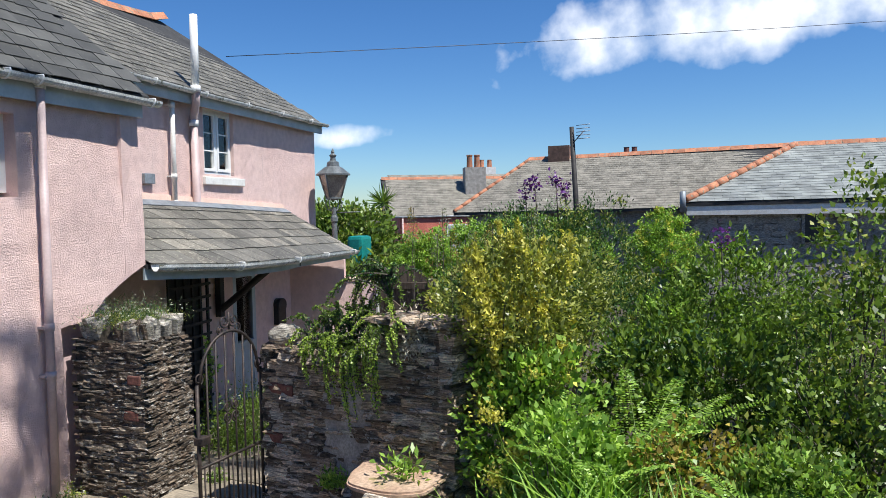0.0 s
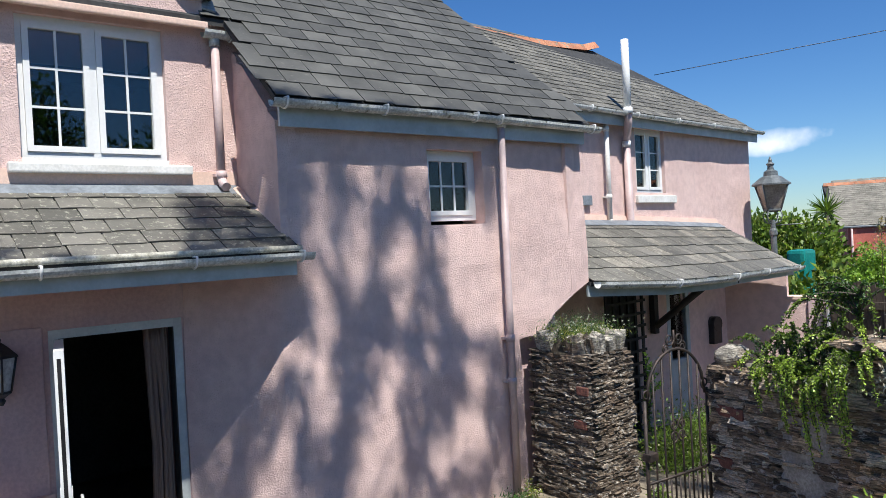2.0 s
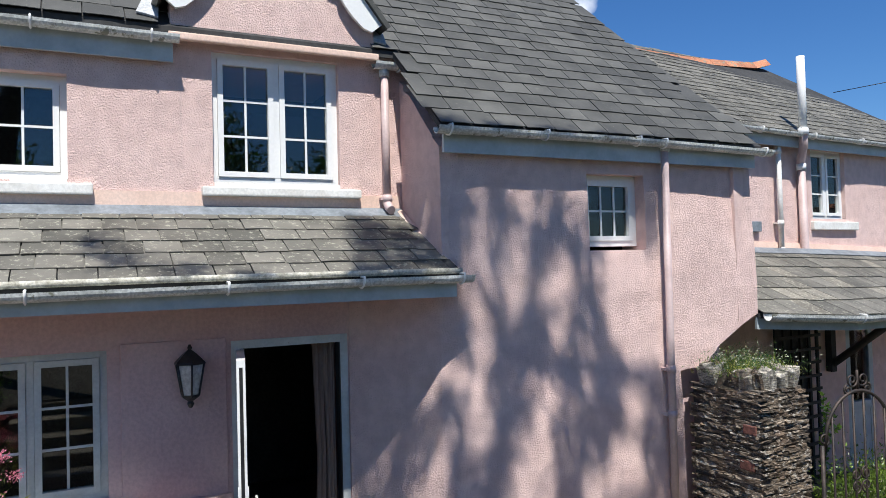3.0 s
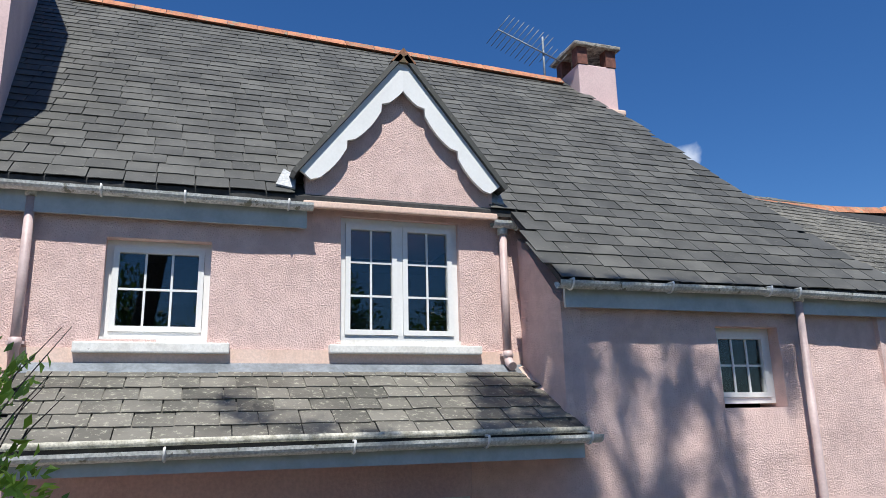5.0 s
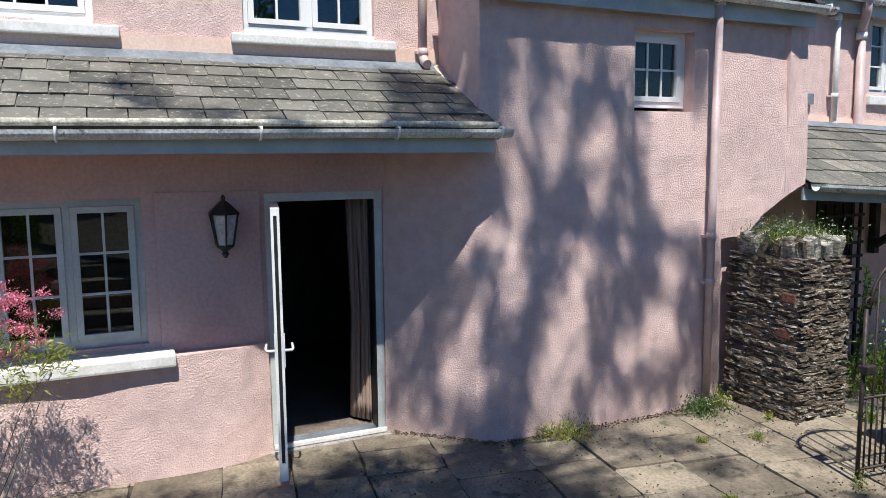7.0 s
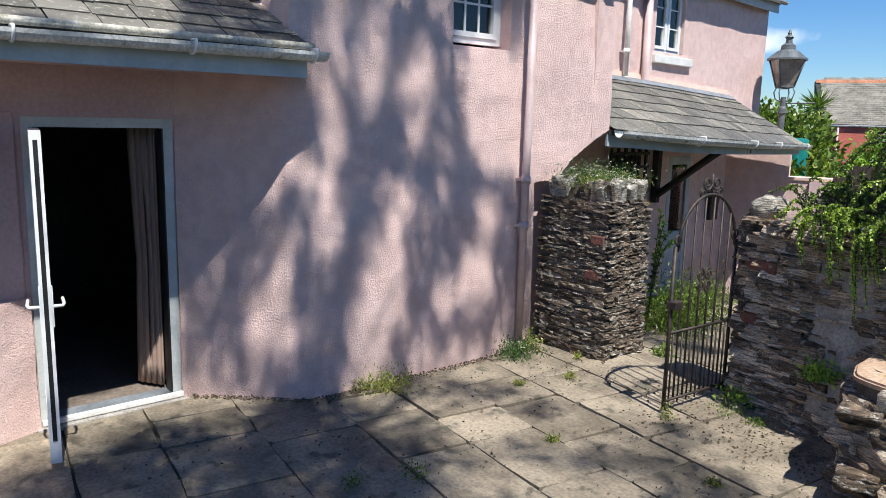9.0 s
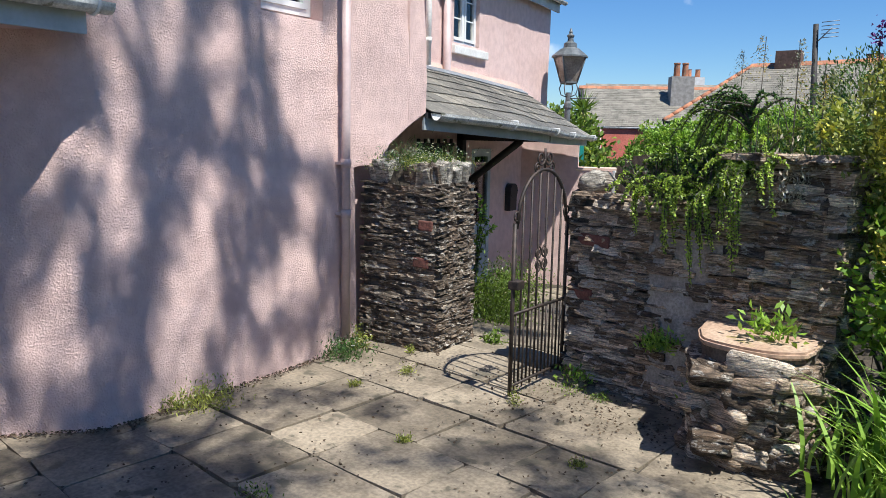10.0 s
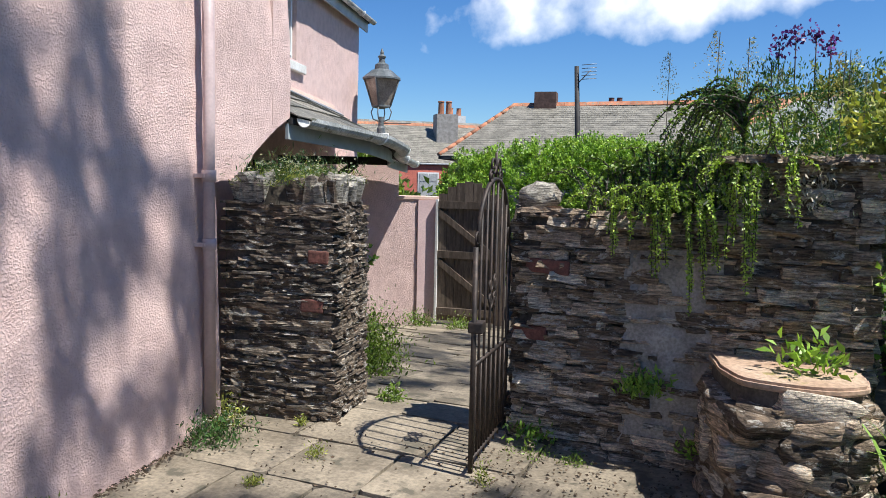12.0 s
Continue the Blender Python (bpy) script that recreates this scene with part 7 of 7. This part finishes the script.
stems((-3.3, -1.0, 2.3), [(-3.3 + rng.uniform(-0.1, 0.1), -0.75 + rng.uniform(-0.2, 0.15), 2.75 + rng.uniform(-0.1, 0.25)) for _ in range(12)], 0.004, 0.0015, tw, name="twigwork", bend=0.08)

# leaf litter lying on the flags
lit = thing("leaf_litter", "scattered brown leaf litter and grit on the flags", "leaf litter", (-3.9, 3.6, 0.0), kind="stuff")
m_ = 2300
lp = np.stack([nrg.uniform(-1.9, 1.9, m_), nrg.uniform(-2.4, 1.7, m_), np.full(m_, 0.012)], axis=1)
keep_ = np.array([noise.noise((x * 1.7, y * 1.7, 4.0)) + 0.25 * (y > 0.6) > nrg.uniform(-0.3, 0.5) for x, y, z in lp])
lp = lp[keep_]
foot = [(x + 0.03 + abs(nrg.normal()) * 0.05 + 3.9, y - 3.6, 0.012 + 0.01 * nrg.random()) for (ax, ay), (bx_, by_) in zip(BULGE, BULGE[1:-1]) for x, y in
        [(ax + (bx_ - ax) * f + 0.06, ay + (by_ - ay) * f) for f in nrg.random(int(260 * math.hypot(bx_ - ax, by_ - ay)))]]
near_wall = [(x, y, 0.014) for x, y in zip(nrg.uniform(0.0, 1.6, 420), 1.55 - 0.28 * nrg.uniform(0.0, 1.6, 420) - abs(nrg.normal(size=420)) * 0.28)]
lp = np.concatenate([lp, np.array(foot), np.array(near_wall)])
leaves("litter", lp, nrg.normal(size=lp.shape) * np.array((1, 1, 0.12)), 0.023, 0.014, mottled("brown_litter", (0.06, 0.042, 0.028), (0.13, 0.09, 0.055), 9, 40, 0.9), lit, fold=0.1)

# hedge belt and palm behind the lamp
bush("far_hedge", "tall mixed hedge behind the street lamp", "hedge", (-14, 26, -1), [((-19, 27, 1.0), (4.5, 1.5, 2.2)), ((-14.2, 26, 0.9), (2.8, 1.2, 2.1)), ((-25, 28, 0.8), (4, 1.5, 2.3)), ((-9.3, 18, 0.35), (1.5, 0.8, 1.2))],
     0.22, 0.13, LEAF_GREEN, 2600, 18, 0.18, extra=((LEAF_OLIVE, "young_foliage", 0.4, 0.16, 0.08),), stem=0.05)
pa = thing("cabbage_palm", "spiky green cabbage palm above the hedge", "palm", (-14.8, 32, -1.0))
part("trunk", tube(bmesh.new(), [(-14.8, 32, -1), (-14.85, 32, 3.0)], [0.14, 0.09], 8), BARK, pa)
d = nrg.normal(size=(150, 3)) * 0.8 + np.array((0, 0, 0.55))
leaves("frond_foliage", np.tile(np.array((-0.05, 0, 4.0)), (150, 1)), d, 0.85, 0.06, LEAF_GREEN, pa)

# ---- the tall tree over the garden, whose shade falls on the house ----
tree = thing("garden_tree", "tall broadleaved tree shading the terrace", "tree", (3.4, -1.6, 0.85))
tb = Vector((3.4, -1.6, 0.85))
TRUNK = [tb, Vector((3.3, -1.4, 4.0)), Vector((2.9, -0.9, 7.2)), Vector((2.2, -0.1, 9.6)), Vector((1.2, 0.8, 11.6)), Vector((0.2, 1.5, 13.2))]
part("trunk", tube(bmesh.new(), TRUNK, [0.28, 0.23, 0.18, 0.12, 0.07, 0.03], 10), BARK, tree)
trr = random.Random(2024)
cens = []
# gaps in the crown, through which the sun reaches the bulging wall: y, z, half width, half height of each patch
GAPS = [(3.37, 3.30, .10, .14), (3.93, 3.25, .07, .20), (2.85, 2.65, .09, .20), (2.95, 2.15, .12, .30), (3.24, 2.40, .11, .30), (3.72, 2.30, .15, .28),
        (4.44, 2.50, .28, .68), (5.30, 2.40, .50, 1.3), (2.53, 1.80, .09, .20), (2.82, 1.35, .10, .30), (3.62, 1.50, .09, .25), (3.97, 1.60, .07, .20),
        (4.48, 1.30, .12, .28), (3.40, 0.75, .17, .35), (3.26, 0.30, .16, .30), (4.34, 0.70, .16, .30), (2.51, 0.50, .08, .24), (4.00, 0.50, .08, .20), (4.86, 1.90, .15, .35)]


def shade_at(q, y, s):
    """A crown clump whose shadow falls on the line of points that share q = 0.888 x - 0.459 z, at that y."""
    return Vector((q / 0.888, y, 0)) + SUN_DIR * s


for i in range(31):
    for j in range(16):
        y, z = 2.05 + i * 0.10 + trr.gauss(0, 0.025), 0.05 + j * 0.21 + (0.1 if i % 2 else 0) + trr.gauss(0, 0.04)
        if any(((y - gy_) / (ry + 0.065)) ** 2 + ((z - gz0) / (rz + 0.14)) ** 2 < 1 for gy_, gz0, ry, rz in GAPS) or trr.random() < 0.12:
            continue
        x = float(np.interp(y, [p[1] for p in BULGE], [p[0] for p in BULGE]))
        cens.append((Vector((x, y, z)) + SUN_DIR * trr.uniform(9.5, 12.0), trr.uniform(0.045, 0.065)))
for k in range(260):
    q, y = trr.uniform(-5.0, -1.5), trr.uniform(-1.2, 4.7)
    if y > 4.0 and (q < -3.3 or q > -3.0) or y > 2.9 and trr.random() < 0.55:
        continue
    cens.append((shade_at(q, y, trr.uniform(10.0, 13.5)), trr.uniform(0.09, 0.17)))
for k in range(130):
    cens.append((shade_at(trr.uniform(-5.1, -3.4), trr.uniform(-0.3, 2.7), trr.uniform(10.0, 13.0)), 0.15))
for k in range(70):
    x, y = trr.uniform(-5.9, -4.0), trr.uniform(6.4, 11.5)
    cens.append((Vector((x, y, path_z(y))) + SUN_DIR * trr.uniform(11.0, 13.5), 0.12))
for q, y in ((-6.35, 0.55), (-6.15, 0.95), (-6.6, 0.45), (-6.0, 1.4)):
    cens.append((shade_at(q, y, 12.0), 0.09))
P, D = [], []
for c, r in cens:
    n = 34 if r < 0.07 else 100
    P.append(nrg.normal(size=(n, 3)) * r + np.array(c - tb)), D.append(nrg.normal(size=(n, 3)) + np.array((0, 0, -0.4)))
leaves("crown", np.concatenate(P), np.concatenate(D), 0.075, 0.05, LEAF_GREEN, tree)
bm = bmesh.new()
for c, r in cens[::9]:
    o = min(TRUNK[2:], key=lambda l: (l - c).length)
    tube(bm, [o, o.lerp(c, 0.5) + Vector((trr.gauss(0, 0.15), trr.gauss(0, 0.15), 0.25)), c], [0.024, 0.012, 0.004], 5, caps=False)
part("limbwork", bm, BARK, tree)
# trees along the east side of the garden, mirrored in the windows
for x, y, h in ((13, -4, 8.5), (15, 3, 9.5), (14, 10, 8.0)):
    bush("boundary_tree", "dark broadleaved tree at the garden boundary", "tree", (x, y, 0.3), [((x, y, h * 0.62), (2.6, 3.2, h * 0.36)), ((x - 0.5, y + 1.5, h * 0.5), (2.2, 2.2, h * 0.3))],
         0.2, 0.12, LEAF_DARK, 500, 16, 0.3, stem=0.16, nstems=12)
